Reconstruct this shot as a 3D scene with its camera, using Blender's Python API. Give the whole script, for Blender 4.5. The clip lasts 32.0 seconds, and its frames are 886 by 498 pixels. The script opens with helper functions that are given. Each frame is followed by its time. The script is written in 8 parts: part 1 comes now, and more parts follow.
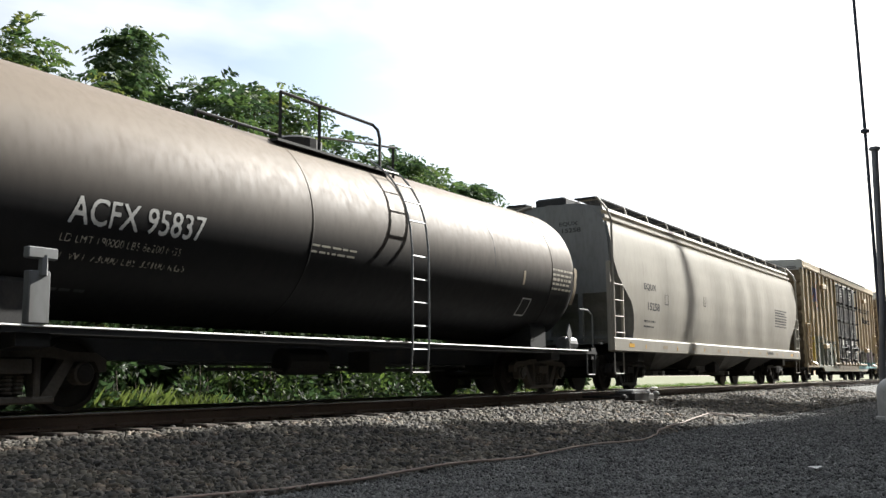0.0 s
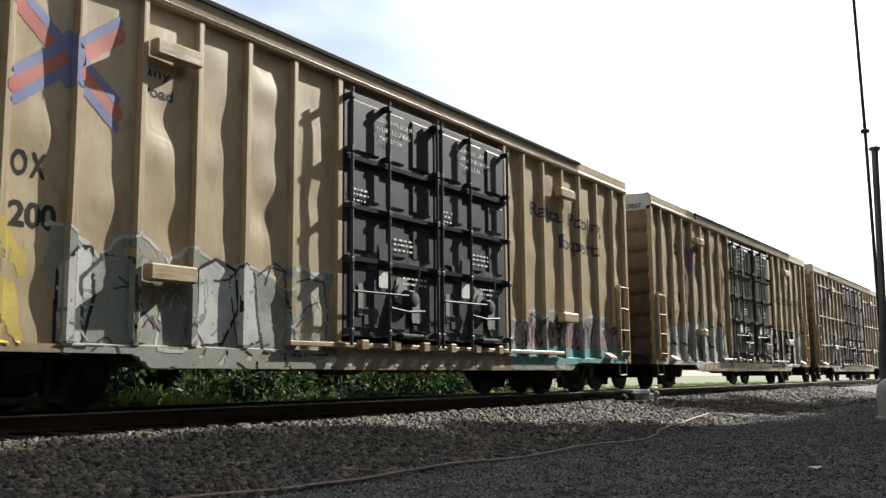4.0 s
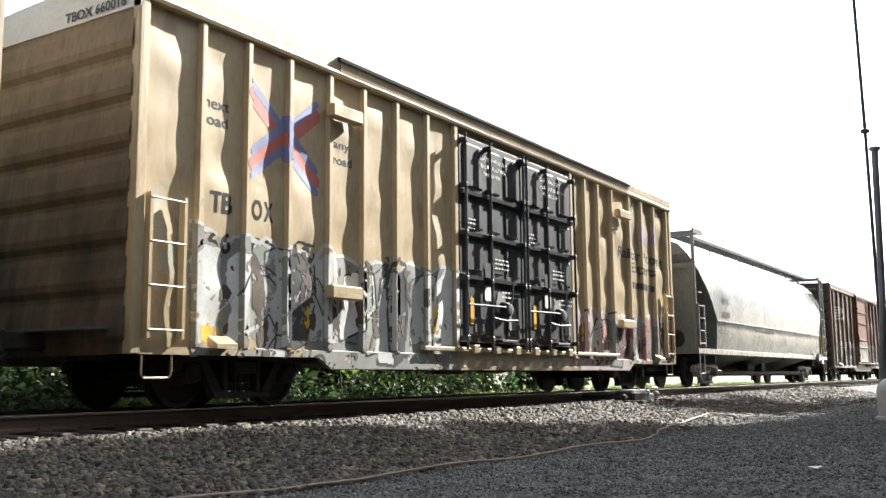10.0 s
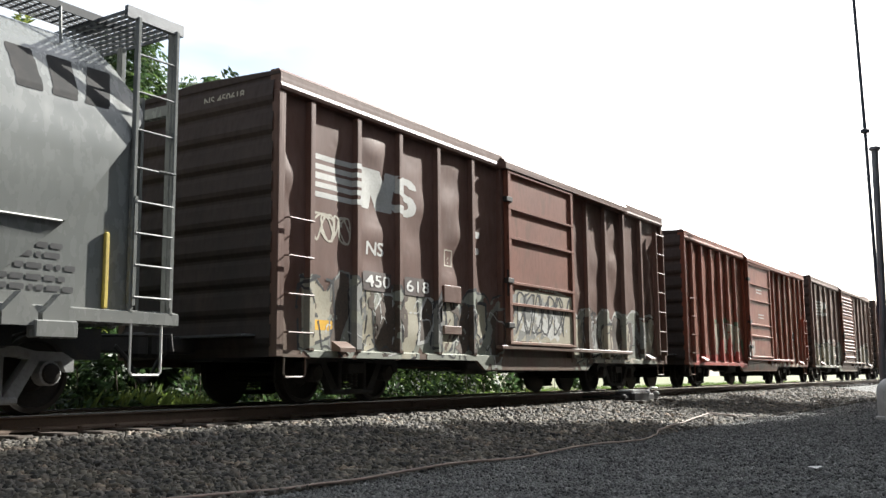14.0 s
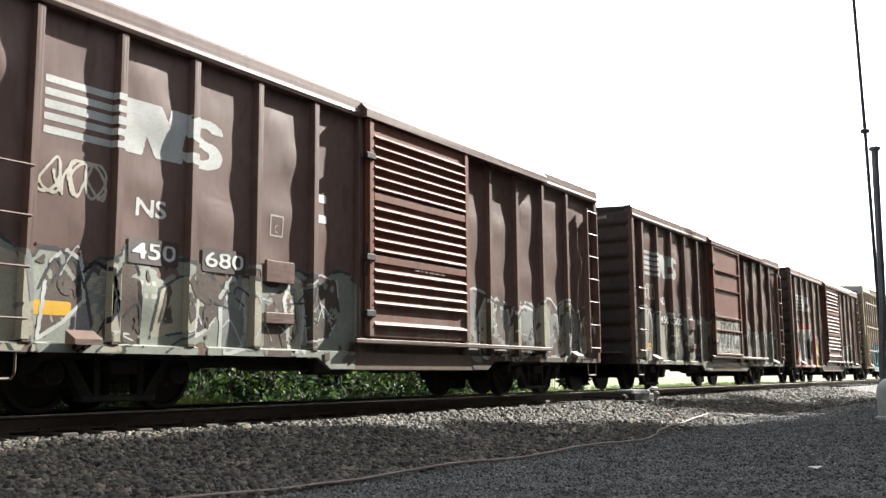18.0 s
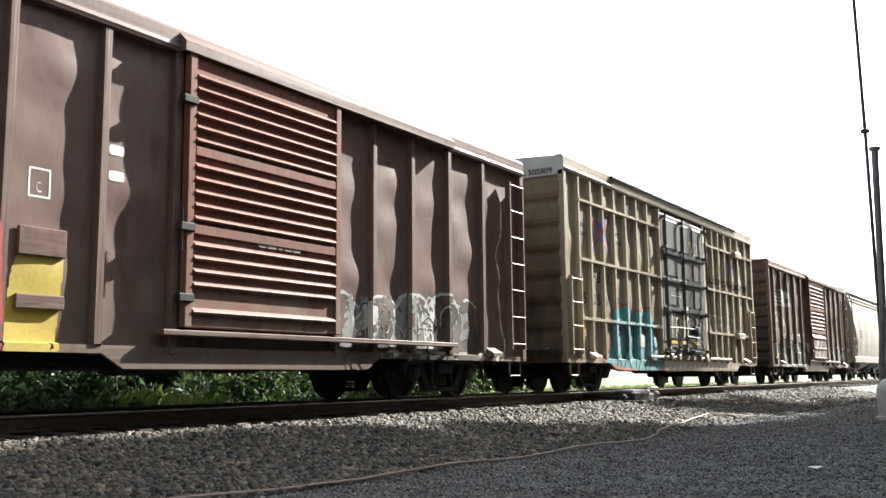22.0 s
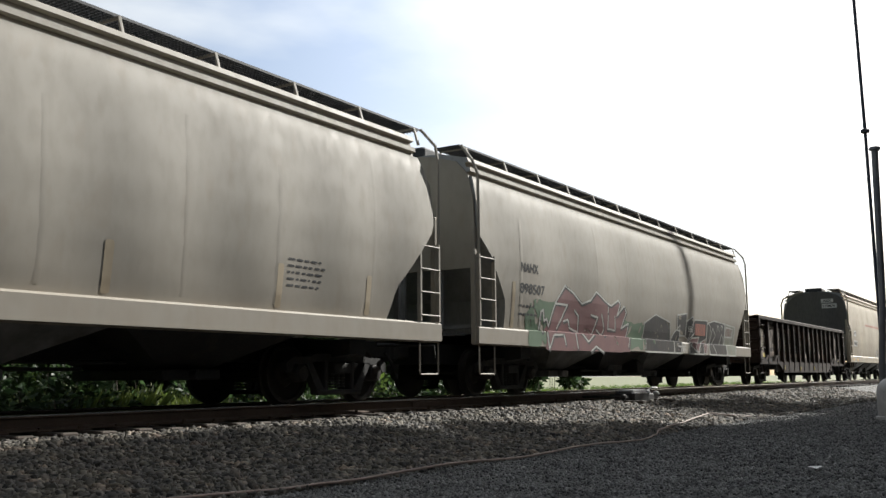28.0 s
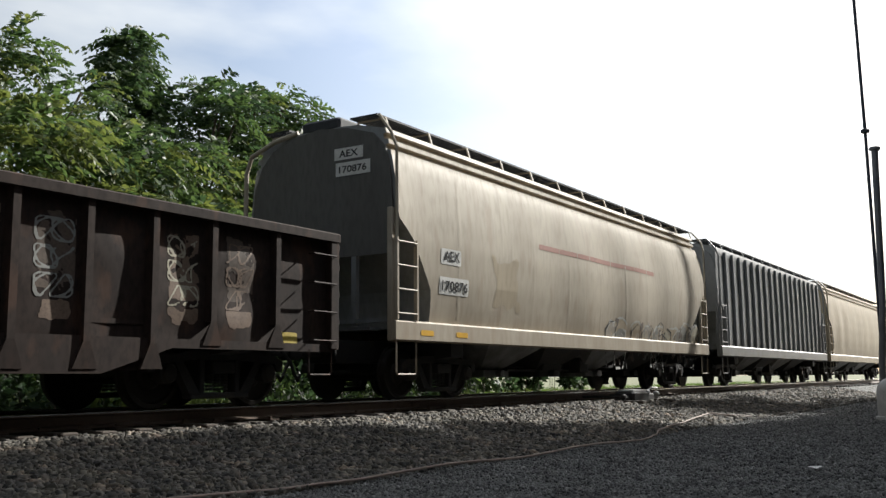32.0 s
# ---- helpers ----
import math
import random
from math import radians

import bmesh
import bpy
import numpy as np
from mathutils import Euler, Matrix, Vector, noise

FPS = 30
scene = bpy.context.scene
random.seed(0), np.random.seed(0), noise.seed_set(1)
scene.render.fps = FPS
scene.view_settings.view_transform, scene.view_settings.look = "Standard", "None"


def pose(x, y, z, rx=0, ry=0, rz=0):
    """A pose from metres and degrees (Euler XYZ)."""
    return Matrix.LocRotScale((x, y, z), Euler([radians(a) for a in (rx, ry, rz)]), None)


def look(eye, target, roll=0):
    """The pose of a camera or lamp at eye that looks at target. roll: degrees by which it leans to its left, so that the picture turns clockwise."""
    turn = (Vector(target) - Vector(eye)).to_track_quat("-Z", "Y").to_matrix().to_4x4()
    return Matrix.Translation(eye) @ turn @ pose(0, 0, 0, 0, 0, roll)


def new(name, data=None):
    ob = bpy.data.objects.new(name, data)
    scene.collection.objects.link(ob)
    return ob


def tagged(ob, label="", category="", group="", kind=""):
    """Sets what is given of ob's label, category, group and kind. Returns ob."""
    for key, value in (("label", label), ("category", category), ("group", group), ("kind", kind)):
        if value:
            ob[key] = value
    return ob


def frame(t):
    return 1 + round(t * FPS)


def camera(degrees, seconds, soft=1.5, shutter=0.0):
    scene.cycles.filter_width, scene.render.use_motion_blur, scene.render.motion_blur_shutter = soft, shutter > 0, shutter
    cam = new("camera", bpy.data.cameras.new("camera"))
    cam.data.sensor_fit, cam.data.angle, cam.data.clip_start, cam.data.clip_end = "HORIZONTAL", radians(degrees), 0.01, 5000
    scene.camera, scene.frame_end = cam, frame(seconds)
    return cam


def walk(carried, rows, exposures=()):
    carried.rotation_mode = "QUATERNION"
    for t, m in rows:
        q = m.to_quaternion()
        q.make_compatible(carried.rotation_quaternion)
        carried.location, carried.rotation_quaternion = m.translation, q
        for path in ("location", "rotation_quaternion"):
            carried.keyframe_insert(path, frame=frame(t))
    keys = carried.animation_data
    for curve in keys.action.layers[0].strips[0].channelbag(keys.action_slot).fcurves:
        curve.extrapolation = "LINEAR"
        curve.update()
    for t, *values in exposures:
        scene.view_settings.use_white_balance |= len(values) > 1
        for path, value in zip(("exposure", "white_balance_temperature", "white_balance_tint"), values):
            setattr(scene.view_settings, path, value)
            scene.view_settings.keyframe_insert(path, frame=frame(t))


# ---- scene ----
# ---------------------------------------------------------------- camera
cam = camera(49.68, 32.0, soft=1.45)
EYE = (0.0, -8.763, 0.358)
walk(cam, [(0, pose(*EYE, 97.67, 0.538, -57.476)), (32, pose(*EYE, 97.67, 0.538, -57.476))],
     exposures=[(0, 1.02), (1, 0.86), (2.0, 0.6), (3, 0.52), (3.5, 0.62), (5.5, 0.98), (6, 1.05), (8, 1.52), (10, 1.72), (11, 1.48), (13, 1.16), (14.5, 1.41), (16.5, 1.26), (17.0, 1.22), (18.5, 1.66), (20, 1.69), (22, 1.72), (24, 1.72), (25.5, 1.54), (27.5, 0.6), (28, 0.6), (29, 0.5), (30, 0.2), (31, 0.36), (32, 0.58)])

# distance that the train has rolled, every two seconds, in metres
ROLLED = [0.0, 19.05, 38.06, 57.06, 76.03, 94.99, 114.03, 133.14, 152.31, 171.51, 190.53, 209.70, 229.11, 248.80, 268.51, 288.26, 308.10]


def rolled(t):
    """Metres rolled at t seconds, smooth between the rows above."""
    i = min(max(int(t // 2), 0), 15)
    p = [ROLLED[min(max(k, 0), 16)] for k in (i - 1, i, i + 1, i + 2)]
    if i == 0:
        p[0] = 2 * p[1] - p[2]
    if i == 15:
        p[3] = 2 * p[2] - p[1]
    f = t / 2 - i
    a, b = (p[2] - p[0]) / 2, (p[3] - p[1]) / 2
    return ((2 * f**3 - 3 * f * f + 1) * p[1] + (f**3 - 2 * f * f + f) * a
            + (3 * f * f - 2 * f**3) * p[2] + (f**3 - f * f) * b)


# ---------------------------------------------------------------- light
SUN_OFF, SUN_UP = 13.3, 33.0      # degrees off the track's line, degrees above the horizon
to_sun = Vector((math.cos(radians(SUN_OFF)) * math.cos(radians(SUN_UP)),
                 -math.sin(radians(SUN_OFF)) * math.cos(radians(SUN_UP)), math.sin(radians(SUN_UP))))
sun = new("sun", bpy.data.lights.new("sun", "SUN"))
sun.data.energy, sun.data.angle, sun.data.color = 6.0, radians(0.55), (1.0, 0.985, 0.935)
sun.matrix_basis = look((0, 0, 60), Vector((0, 0, 60)) - to_sun)

world = bpy.data.worlds.new("sky")
scene.world = world
world.use_nodes = True
wt = world.node_tree
wt.nodes.clear()
sky = wt.nodes.new("ShaderNodeTexSky")
sky.sky_type, sky.sun_disc = "NISHITA", False
sky.sun_elevation, sky.sun_rotation = radians(SUN_UP), radians(90 + SUN_OFF)
sky.air_density, sky.dust_density, sky.ozone_density = 1.0, 2.5, 1.0
coords = wt.nodes.new("ShaderNodeTexCoord")
stretch = wt.nodes.new("ShaderNodeMapping")
stretch.inputs["Scale"].default_value = (1.2, 3.0, 7.0)
stretch.inputs["Rotation"].default_value = (0.0, 0.25, 0.5)
clouds = wt.nodes.new("ShaderNodeTexNoise")
clouds.inputs["Scale"].default_value, clouds.inputs["Detail"].default_value = 1.3, 5.0
ramp = wt.nodes.new("ShaderNodeValToRGB")
ramp.color_ramp.elements[0].position, ramp.color_ramp.elements[1].position = 0.36, 0.62
ramp.color_ramp.elements[0].color = (0.12, 0.12, 0.12, 1)
haze = wt.nodes.new("ShaderNodeMix")
haze.data_type = "RGBA"
haze.inputs["B"].default_value = (5.7, 6.1, 6.5, 1)
back = wt.nodes.new("ShaderNodeBackground")
back.inputs["Strength"].default_value = 0.075
out = wt.nodes.new("ShaderNodeOutputWorld")
wt.links.new(coords.outputs["Generated"], stretch.inputs["Vector"])
wt.links.new(stretch.outputs["Vector"], clouds.inputs["Vector"])
wt.links.new(clouds.outputs["Fac"], ramp.inputs["Fac"])
wt.links.new(ramp.outputs["Color"], haze.inputs["Factor"])
wt.links.new(sky.outputs["Color"], haze.inputs["A"])
# the thin cloud glows towards the sun
toward = wt.nodes.new("ShaderNodeVectorMath")
toward.operation = "DOT_PRODUCT"
toward.inputs[1].default_value = to_sun
ahead = wt.nodes.new("ShaderNodeMath")
ahead.operation, ahead.inputs[1].default_value = "MAXIMUM", 0.0
peak = wt.nodes.new("ShaderNodeMath")
peak.operation, peak.inputs[1].default_value = "POWER", 1.15
glow = wt.nodes.new("ShaderNodeMath")
glow.operation, glow.inputs[1].default_value, glow.inputs[2].default_value = "MULTIPLY_ADD", 1.55, 0.55
scaled = wt.nodes.new("ShaderNodeVectorMath")
scaled.operation = "SCALE"
wt.links.new(coords.outputs["Generated"], toward.inputs[0])
wt.links.new(toward.outputs["Value"], ahead.inputs[0])
wt.links.new(ahead.outputs[0], peak.inputs[0])
wt.links.new(peak.outputs[0], glow.inputs[0])
wt.links.new(haze.outputs["Result"], scaled.inputs[0])
wt.links.new(glow.outputs[0], scaled.inputs["Scale"])
wt.links.new(scaled.outputs["Vector"], back.inputs["Color"])
wt.links.new(back.outputs["Background"], out.inputs["Surface"])


# ---------------------------------------------------------------- materials
def surface(name, color, rough=0.6, metal=0.0, other=None, grain=6.0, amount=0.5, bump=0.04, streak=1.0,
            grime_shade=None, grime_shade_top=1.2, grime_shade_low=0.5, wash=None, emit=None, fine=None, patch=None, dent=0.0, even=False, spec=0.5):
    """A worn surface: two scales of variation, optional dirt and painted shade that thin out upwards, optional faded
    overspray below a ragged line.
    """
    m = bpy.data.materials.new(name)
    m.use_nodes = True
    n, k = m.node_tree.nodes, m.node_tree.links
    b = n["Principled BSDF"]
    b.inputs["Roughness"].default_value, b.inputs["Metallic"].default_value = rough, metal
    b.inputs["Specular IOR Level"].default_value = spec
    tc = n.new("ShaderNodeTexCoord")
    mp = n.new("ShaderNodeMapping")
    mp.inputs["Scale"].default_value = (1, 1, streak)
    k.new(tc.outputs["Object"], mp.inputs["Vector"])

    def noise_fac(scale, detail, lo, hi, vec=mp):
        t = n.new("ShaderNodeTexNoise")
        t.inputs["Scale"].default_value, t.inputs["Detail"].default_value = scale, detail
        k.new(vec.outputs[0], t.inputs["Vector"])
        r = n.new("ShaderNodeMapRange")
        r.inputs["From Min"].default_value, r.inputs["From Max"].default_value = lo, hi
        k.new(t.outputs["Fac"], r.inputs["Value"])
        return r.outputs["Result"], t

    def mixed(fac, a, c):
        x = n.new("ShaderNodeMix")
        x.data_type = "RGBA"
        k.new(fac, x.inputs["Factor"])
        for s, v in (("A", a), ("B", c)):
            if isinstance(v, tuple):
                x.inputs[s].default_value = (*v, 1)
            else:
                k.new(v, x.inputs[s])
        return x.outputs["Result"]

    def times(fac, v):
        x = n.new("ShaderNodeMath")
        x.operation = "MULTIPLY"
        k.new(fac, x.inputs[0])
        if isinstance(v, float):
            x.inputs[1].default_value = v
        else:
            k.new(v, x.inputs[1])
        return x.outputs[0]

    other = other or tuple(c * 0.55 for c in color)
    f1, t1 = noise_fac(grain, 6.0, 0.42, 0.68)
    col = mixed(times(f1, amount), color, other)
    f2, t2 = noise_fac(grain * 9, 4.0, 0.45, 0.75)
    col = mixed(times(f2, amount * 0.7), col, fine or tuple(c * 0.7 for c in other))
    sep = None
    if wash or grime_shade:
        sep = n.new("ShaderNodeSeparateXYZ")
        k.new(tc.outputs["Object"], sep.inputs[0])
    if wash:                                    # (top, colour, second colour, strength, x from, x to)
        top, wc, wc2, ws, xa, xb = wash
        fw, tw = noise_fac(1.3, 5.0, 0.3, 0.7, tc)
        ad = n.new("ShaderNodeMath")
        ad.operation = "MULTIPLY_ADD"
        k.new(fw, ad.inputs[0])
        ad.inputs[1].default_value = 0.9
        ad.inputs[2].default_value = top - 0.45
        lim = n.new("ShaderNodeMath")
        lim.operation = "SUBTRACT"
        k.new(ad.outputs[0], lim.inputs[0])
        k.new(sep.outputs["Z"], lim.inputs[1])
        r = n.new("ShaderNodeMapRange")
        r.inputs["From Min"].default_value, r.inputs["From Max"].default_value = 0.0, 0.08
        r.clamp = True
        k.new(lim.outputs[0], r.inputs["Value"])
        fac = times(r.outputs["Result"], ws)
        for lo, edge in (("a", xa), ("b", xb)):
            g = n.new("ShaderNodeMath")
            g.operation = "GREATER_THAN" if lo == "a" else "LESS_THAN"
            k.new(sep.outputs["X"], g.inputs[0])
            g.inputs[1].default_value = edge
            fac = times(fac, g.outputs[0])
        fv, tv = noise_fac(3.2, 7.0, 0.38, 0.62, tc)
        wcol = mixed(fv, wc, wc2)
        fv2, tv2 = noise_fac(7.0, 3.0, 0.5, 0.6, tc)
        wcol = mixed(times(fv2, 0.5), wcol, tuple(c * 0.35 for c in wc2))
        col = mixed(fac, col, wcol)
    # tone blended in downwards: dirt on sides, also painted shade on car ends
    if grime_shade:
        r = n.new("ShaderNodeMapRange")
        r.inputs["From Min"].default_value, r.inputs["From Max"].default_value = grime_shade_top, grime_shade_low
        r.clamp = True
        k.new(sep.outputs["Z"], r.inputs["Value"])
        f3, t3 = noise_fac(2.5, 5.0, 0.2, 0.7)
        col = mixed(r.outputs["Result"] if even else times(r.outputs["Result"], f3), col, grime_shade)
    if patch:                                   # (colour, amount) rust and stains with ragged edges
        f4, t4 = noise_fac(3.3, 8.0, 0.56, 0.66)
        col = mixed(times(f4, patch[1]), col, patch[0])
    k.new(col, b.inputs["Base Color"])
    rr = n.new("ShaderNodeMapRange")
    rr.inputs["To Min"].default_value, rr.inputs["To Max"].default_value = max(rough - 0.12, 0.05), min(rough + 0.15, 1)
    k.new(t2.outputs["Fac"], rr.inputs["Value"])
    k.new(rr.outputs["Result"], b.inputs["Roughness"])
    if bump:
        bp = n.new("ShaderNodeBump")
        bp.inputs["Strength"].default_value, bp.inputs["Distance"].default_value = bump, 0.02
        k.new(t2.outputs["Fac"], bp.inputs["Height"])
        k.new(bp.outputs["Normal"], b.inputs["Normal"])
        if dent:                                # buckled sheet steel
            f5, t5 = noise_fac(1.5, 2.0, 0.2, 0.8, tc)
            b2 = n.new("ShaderNodeBump")
            b2.inputs["Strength"].default_value, b2.inputs["Distance"].default_value = 1.0, dent
            k.new(f5, b2.inputs["Height"])
            k.new(b2.outputs["Normal"], bp.inputs["Normal"])
    if emit:
        b.inputs["Emission Color"].default_value, b.inputs["Emission Strength"].default_value = (*emit, 1), 1.0
    return m


RUST = (0.13, 0.055, 0.025)
m_yellow = surface("freight_yellow", (0.44, 0.345, 0.21), 0.42, other=(0.36, 0.26, 0.14), grain=1.6, streak=0.35, grime_shade=(0.2, 0.15, 0.09), grime_shade_top=1.6, patch=((0.20, 0.10, 0.04), 0.35), dent=0.007)
m_tan = surface("faded_tan", (0.345, 0.288, 0.20), 0.45, other=(0.28, 0.22, 0.14), grain=1.7, streak=0.35, grime_shade=(0.2, 0.15, 0.09), grime_shade_top=1.6, patch=((0.2, 0.1, 0.05), 0.3), dent=0.007)
# end tones carry painted shade as well as soot, deepening downwards
m_endtan = surface("shaded_sooty_end_tan", (0.21, 0.15, 0.085), 0.7, grain=1.8, streak=0.35, grime_shade=(0.03, 0.023, 0.018), grime_shade_top=4.4, grime_shade_low=1.8, patch=((0.12, 0.07, 0.04), 0.4))
m_endbrown = surface("shaded_sooty_end_brown", (0.055, 0.034, 0.027), 0.7, grain=1.8, streak=0.35, grime_shade=(0.02, 0.016, 0.014), grime_shade_top=4.4, grime_shade_low=1.5)
m_whitetop = surface("white_end_band", (0.62, 0.61, 0.57), 0.5, grain=2.0, amount=0.3)
m_brown = surface("boxcar_brown", (0.15, 0.086, 0.067), 0.5, other=(0.10, 0.05, 0.036), grain=1.5, streak=0.35, grime_shade=(0.13, 0.105, 0.08), grime_shade_top=2.0, patch=((0.09, 0.045, 0.03), 0.5), dent=0.007, spec=0.25)
m_brown_b = surface("boxcar_brown_faded", (0.16, 0.10, 0.081), 0.5, other=(0.11, 0.06, 0.045), grain=1.4, streak=0.35, grime_shade=(0.15, 0.12, 0.09), grime_shade_top=2.0, patch=((0.09, 0.045, 0.03), 0.5), dent=0.007, spec=0.25)
m_red = surface("oxide_red", (0.24, 0.078, 0.047), 0.48, other=(0.17, 0.05, 0.03), grain=1.3, streak=0.35, grime_shade=(0.12, 0.07, 0.05), grime_shade_top=1.4, patch=((0.12, 0.05, 0.03), 0.5), dent=0.007, spec=0.25)
m_doorblack = surface("door_black", (0.022, 0.023, 0.026), 0.5, other=(0.036, 0.037, 0.039), grain=2.2, streak=0.4, patch=((0.06, 0.055, 0.05), 0.3), grime_shade=(0.06, 0.05, 0.042), grime_shade_top=2.2, spec=0.3)
m_doorgrey = surface("door_grey", (0.06, 0.061, 0.062), 0.5, other=(0.09, 0.09, 0.085), grain=2.2, streak=0.4, patch=((0.05, 0.05, 0.05), 0.5), grime_shade=(0.14, 0.12, 0.09), grime_shade_top=2.2)
m_doorred = surface("door_red_brown", (0.20, 0.078, 0.05), 0.6, other=(0.14, 0.055, 0.038), grain=1.6, streak=0.4, grime_shade=(0.22, 0.2, 0.16), grime_shade_top=2.4, patch=((0.1, 0.05, 0.03), 0.5), spec=0.2)
m_hopper = surface("hopper_grey", (0.375, 0.345, 0.29), 0.6, other=(0.335, 0.305, 0.255), grain=0.8, streak=0.4, amount=0.25, bump=0.05, grime_shade=(0.30, 0.28, 0.24), grime_shade_top=2.0)
m_hopper_b = surface("hopper_grey_dusty", (0.285, 0.26, 0.215), 0.68, other=(0.245, 0.22, 0.18), grain=0.7, streak=0.5, amount=0.3, bump=0.05, grime_shade=(0.26, 0.22, 0.17), grime_shade_top=2.2, patch=((0.24, 0.20, 0.15), 0.3))
m_hopper_c = surface("hopper_tan_weathered", (0.42, 0.365, 0.28), 0.65, other=(0.33, 0.275, 0.20), grain=1.1, streak=0.25, amount=0.7, bump=0.04, grime_shade=(0.24, 0.19, 0.13), grime_shade_top=2.4, patch=((0.26, 0.19, 0.125), 0.4))
m_hopper_tan = surface("hopper_tan", (0.40, 0.33, 0.23), 0.5, other=(0.31, 0.25, 0.17), grain=1.2, streak=0.25, amount=0.6, bump=0.05, grime_shade=(0.24, 0.19, 0.13), grime_shade_top=2.2)
m_hopper_rib = surface("hopper_blue_grey", (0.20, 0.205, 0.21), 0.5, other=(0.2, 0.2, 0.2), grain=1.5, streak=0.3, bump=0.05, grime_shade=(0.15, 0.13, 0.1), grime_shade_top=1.8)
m_silver = surface("gloss_light_grey", (0.165, 0.172, 0.163), 0.25, other=(0.15, 0.157, 0.148), grain=1.0, streak=0.5, amount=0.1, bump=0.004, grime_shade=(0.26, 0.255, 0.235), grime_shade_top=1.7)
# darkens below z 3 to paint in the shade of open hopper ends
m_endgrey = surface("end_grey", (0.27, 0.28, 0.28), 0.5, other=(0.18, 0.18, 0.17), grain=1.7, streak=0.3, grime_shade=(0.05, 0.045, 0.04), grime_shade_top=3.0)
# darker copy of the end grey, holding the shade of a hopper end
m_endshade = surface("shaded_hopper_end", (0.12, 0.115, 0.105), 0.7, other=(0.08, 0.075, 0.068), grain=1.7, streak=0.3, grime_shade=(0.04, 0.036, 0.032), grime_shade_top=3.2)
# tank: even blend to near black between z 3.3 and 2.25
m_tank = surface("tank_grey", (0.175, 0.138, 0.102), 0.6, other=(0.13, 0.104, 0.078), grain=1.0, streak=0.4, amount=0.25, bump=0.06, grime_shade=(0.012, 0.011, 0.011), grime_shade_top=3.3, grime_shade_low=2.25, even=True, spec=0.25)
m_gon = surface("gondola_rust", (0.03, 0.018, 0.013), 0.75, other=(0.017, 0.011, 0.009), grain=2.0, streak=0.5, amount=0.9, patch=((0.075, 0.037, 0.022), 0.55), spec=0.2)
m_rustpale = surface("rust_bleached_paint", (0.17, 0.112, 0.075), 0.7, other=(0.11, 0.07, 0.045), grain=4.0, amount=0.9)
m_pinkpale = surface("pinkish_white_spray", (0.42, 0.34, 0.33), 0.6, other=(0.30, 0.23, 0.22), grain=3.0, amount=0.7)
m_brickspray = surface("brick_red_spray", (0.33, 0.14, 0.10), 0.6, other=(0.24, 0.10, 0.08), grain=3.0)
m_straw = surface("straw_yellow_spray", (0.50, 0.46, 0.28), 0.6, other=(0.38, 0.34, 0.2), grain=3.0)
m_mustard = surface("mustard_yellow_spray", (0.50, 0.38, 0.06), 0.6, other=(0.36, 0.26, 0.06), grain=3.0)
m_greygreen = surface("grey_green_spray", (0.255, 0.265, 0.215), 0.6, other=(0.18, 0.185, 0.15), grain=3.0, amount=0.6)
m_stencil = surface("dark_stencil_ground", (0.07, 0.045, 0.036), 0.6, other=(0.045, 0.032, 0.027), grain=3.0, amount=0.7)
m_smear = surface("brown_dirt_smear", (0.10, 0.07, 0.05), 0.8, other=(0.06, 0.045, 0.034), grain=3.0, amount=0.8)
m_skyblue = surface("pale_blue_spray", (0.26, 0.42, 0.46), 0.6, other=(0.18, 0.32, 0.36), grain=3.0, amount=0.6)
m_black = surface("underframe_black", (0.018, 0.017, 0.016), 0.7, grain=4.0, amount=0.5, patch=((0.05, 0.04, 0.03), 0.4))
m_grate = surface("galvanised_walkway", (0.16, 0.165, 0.17), 0.5, 0.4, grain=8.0)
m_roof = surface("weathered_metal_roof", (0.15, 0.14, 0.125), 0.85, other=(0.09, 0.08, 0.07), grain=3.0, patch=((0.1, 0.06, 0.04), 0.5), spec=0.2)
m_walk = surface("dark_walkway_grid", (0.045, 0.047, 0.05), 0.6, 0.3, grain=8.0)
m_rodsteel = surface("lock_rod_steel", (0.045, 0.047, 0.05), 0.6, 0.0, grain=5.0)
m_wheel = surface("wheel_steel", (0.03, 0.025, 0.02), 0.55, 0.5, grain=5.0)
m_truck = surface("cast_steel_truck", (0.02, 0.018, 0.016), 0.75, grain=5.0, patch=((0.045, 0.033, 0.025), 0.4))
# lighter copy of the truck steel, with sunlight put into its colour
m_frame = surface("sunlit_cast_frame", (0.095, 0.082, 0.066), 0.8, other=(0.05, 0.042, 0.034), grain=4.0, patch=((0.06, 0.045, 0.032), 0.4))
m_truck_light = surface("grey_cast_truck", (0.30, 0.30, 0.29), 0.55, grain=4.0, patch=((0.12, 0.09, 0.07), 0.5))
m_white = surface("white_marking", (0.72, 0.71, 0.67), 0.55, grain=5.0, amount=0.45)
m_cream = surface("faded_cream_marking", (0.50, 0.46, 0.37), 0.6, other=(0.34, 0.29, 0.22), grain=4.0, amount=0.6)
m_ink = surface("black_marking", (0.025, 0.025, 0.025), 0.7, other=(0.055, 0.05, 0.047), grain=6.0, spec=0.12)
m_inkgrey = surface("dark_grey_marking", (0.085, 0.085, 0.085), 0.7, grain=6.0, spec=0.12)
m_blue = surface("blue_marking", (0.16, 0.18, 0.34), 0.6, other=(0.22, 0.22, 0.32), grain=4.0)
m_redmark = surface("red_marking", (0.48, 0.12, 0.09), 0.6, other=(0.48, 0.2, 0.14), grain=4.0)
m_orange = surface("yellow_reflector", (0.72, 0.40, 0.03), 0.45, grain=5.0, amount=0.3)
m_lime = surface("lime_sticker", (0.55, 0.70, 0.05), 0.5, grain=5.0, amount=0.2)
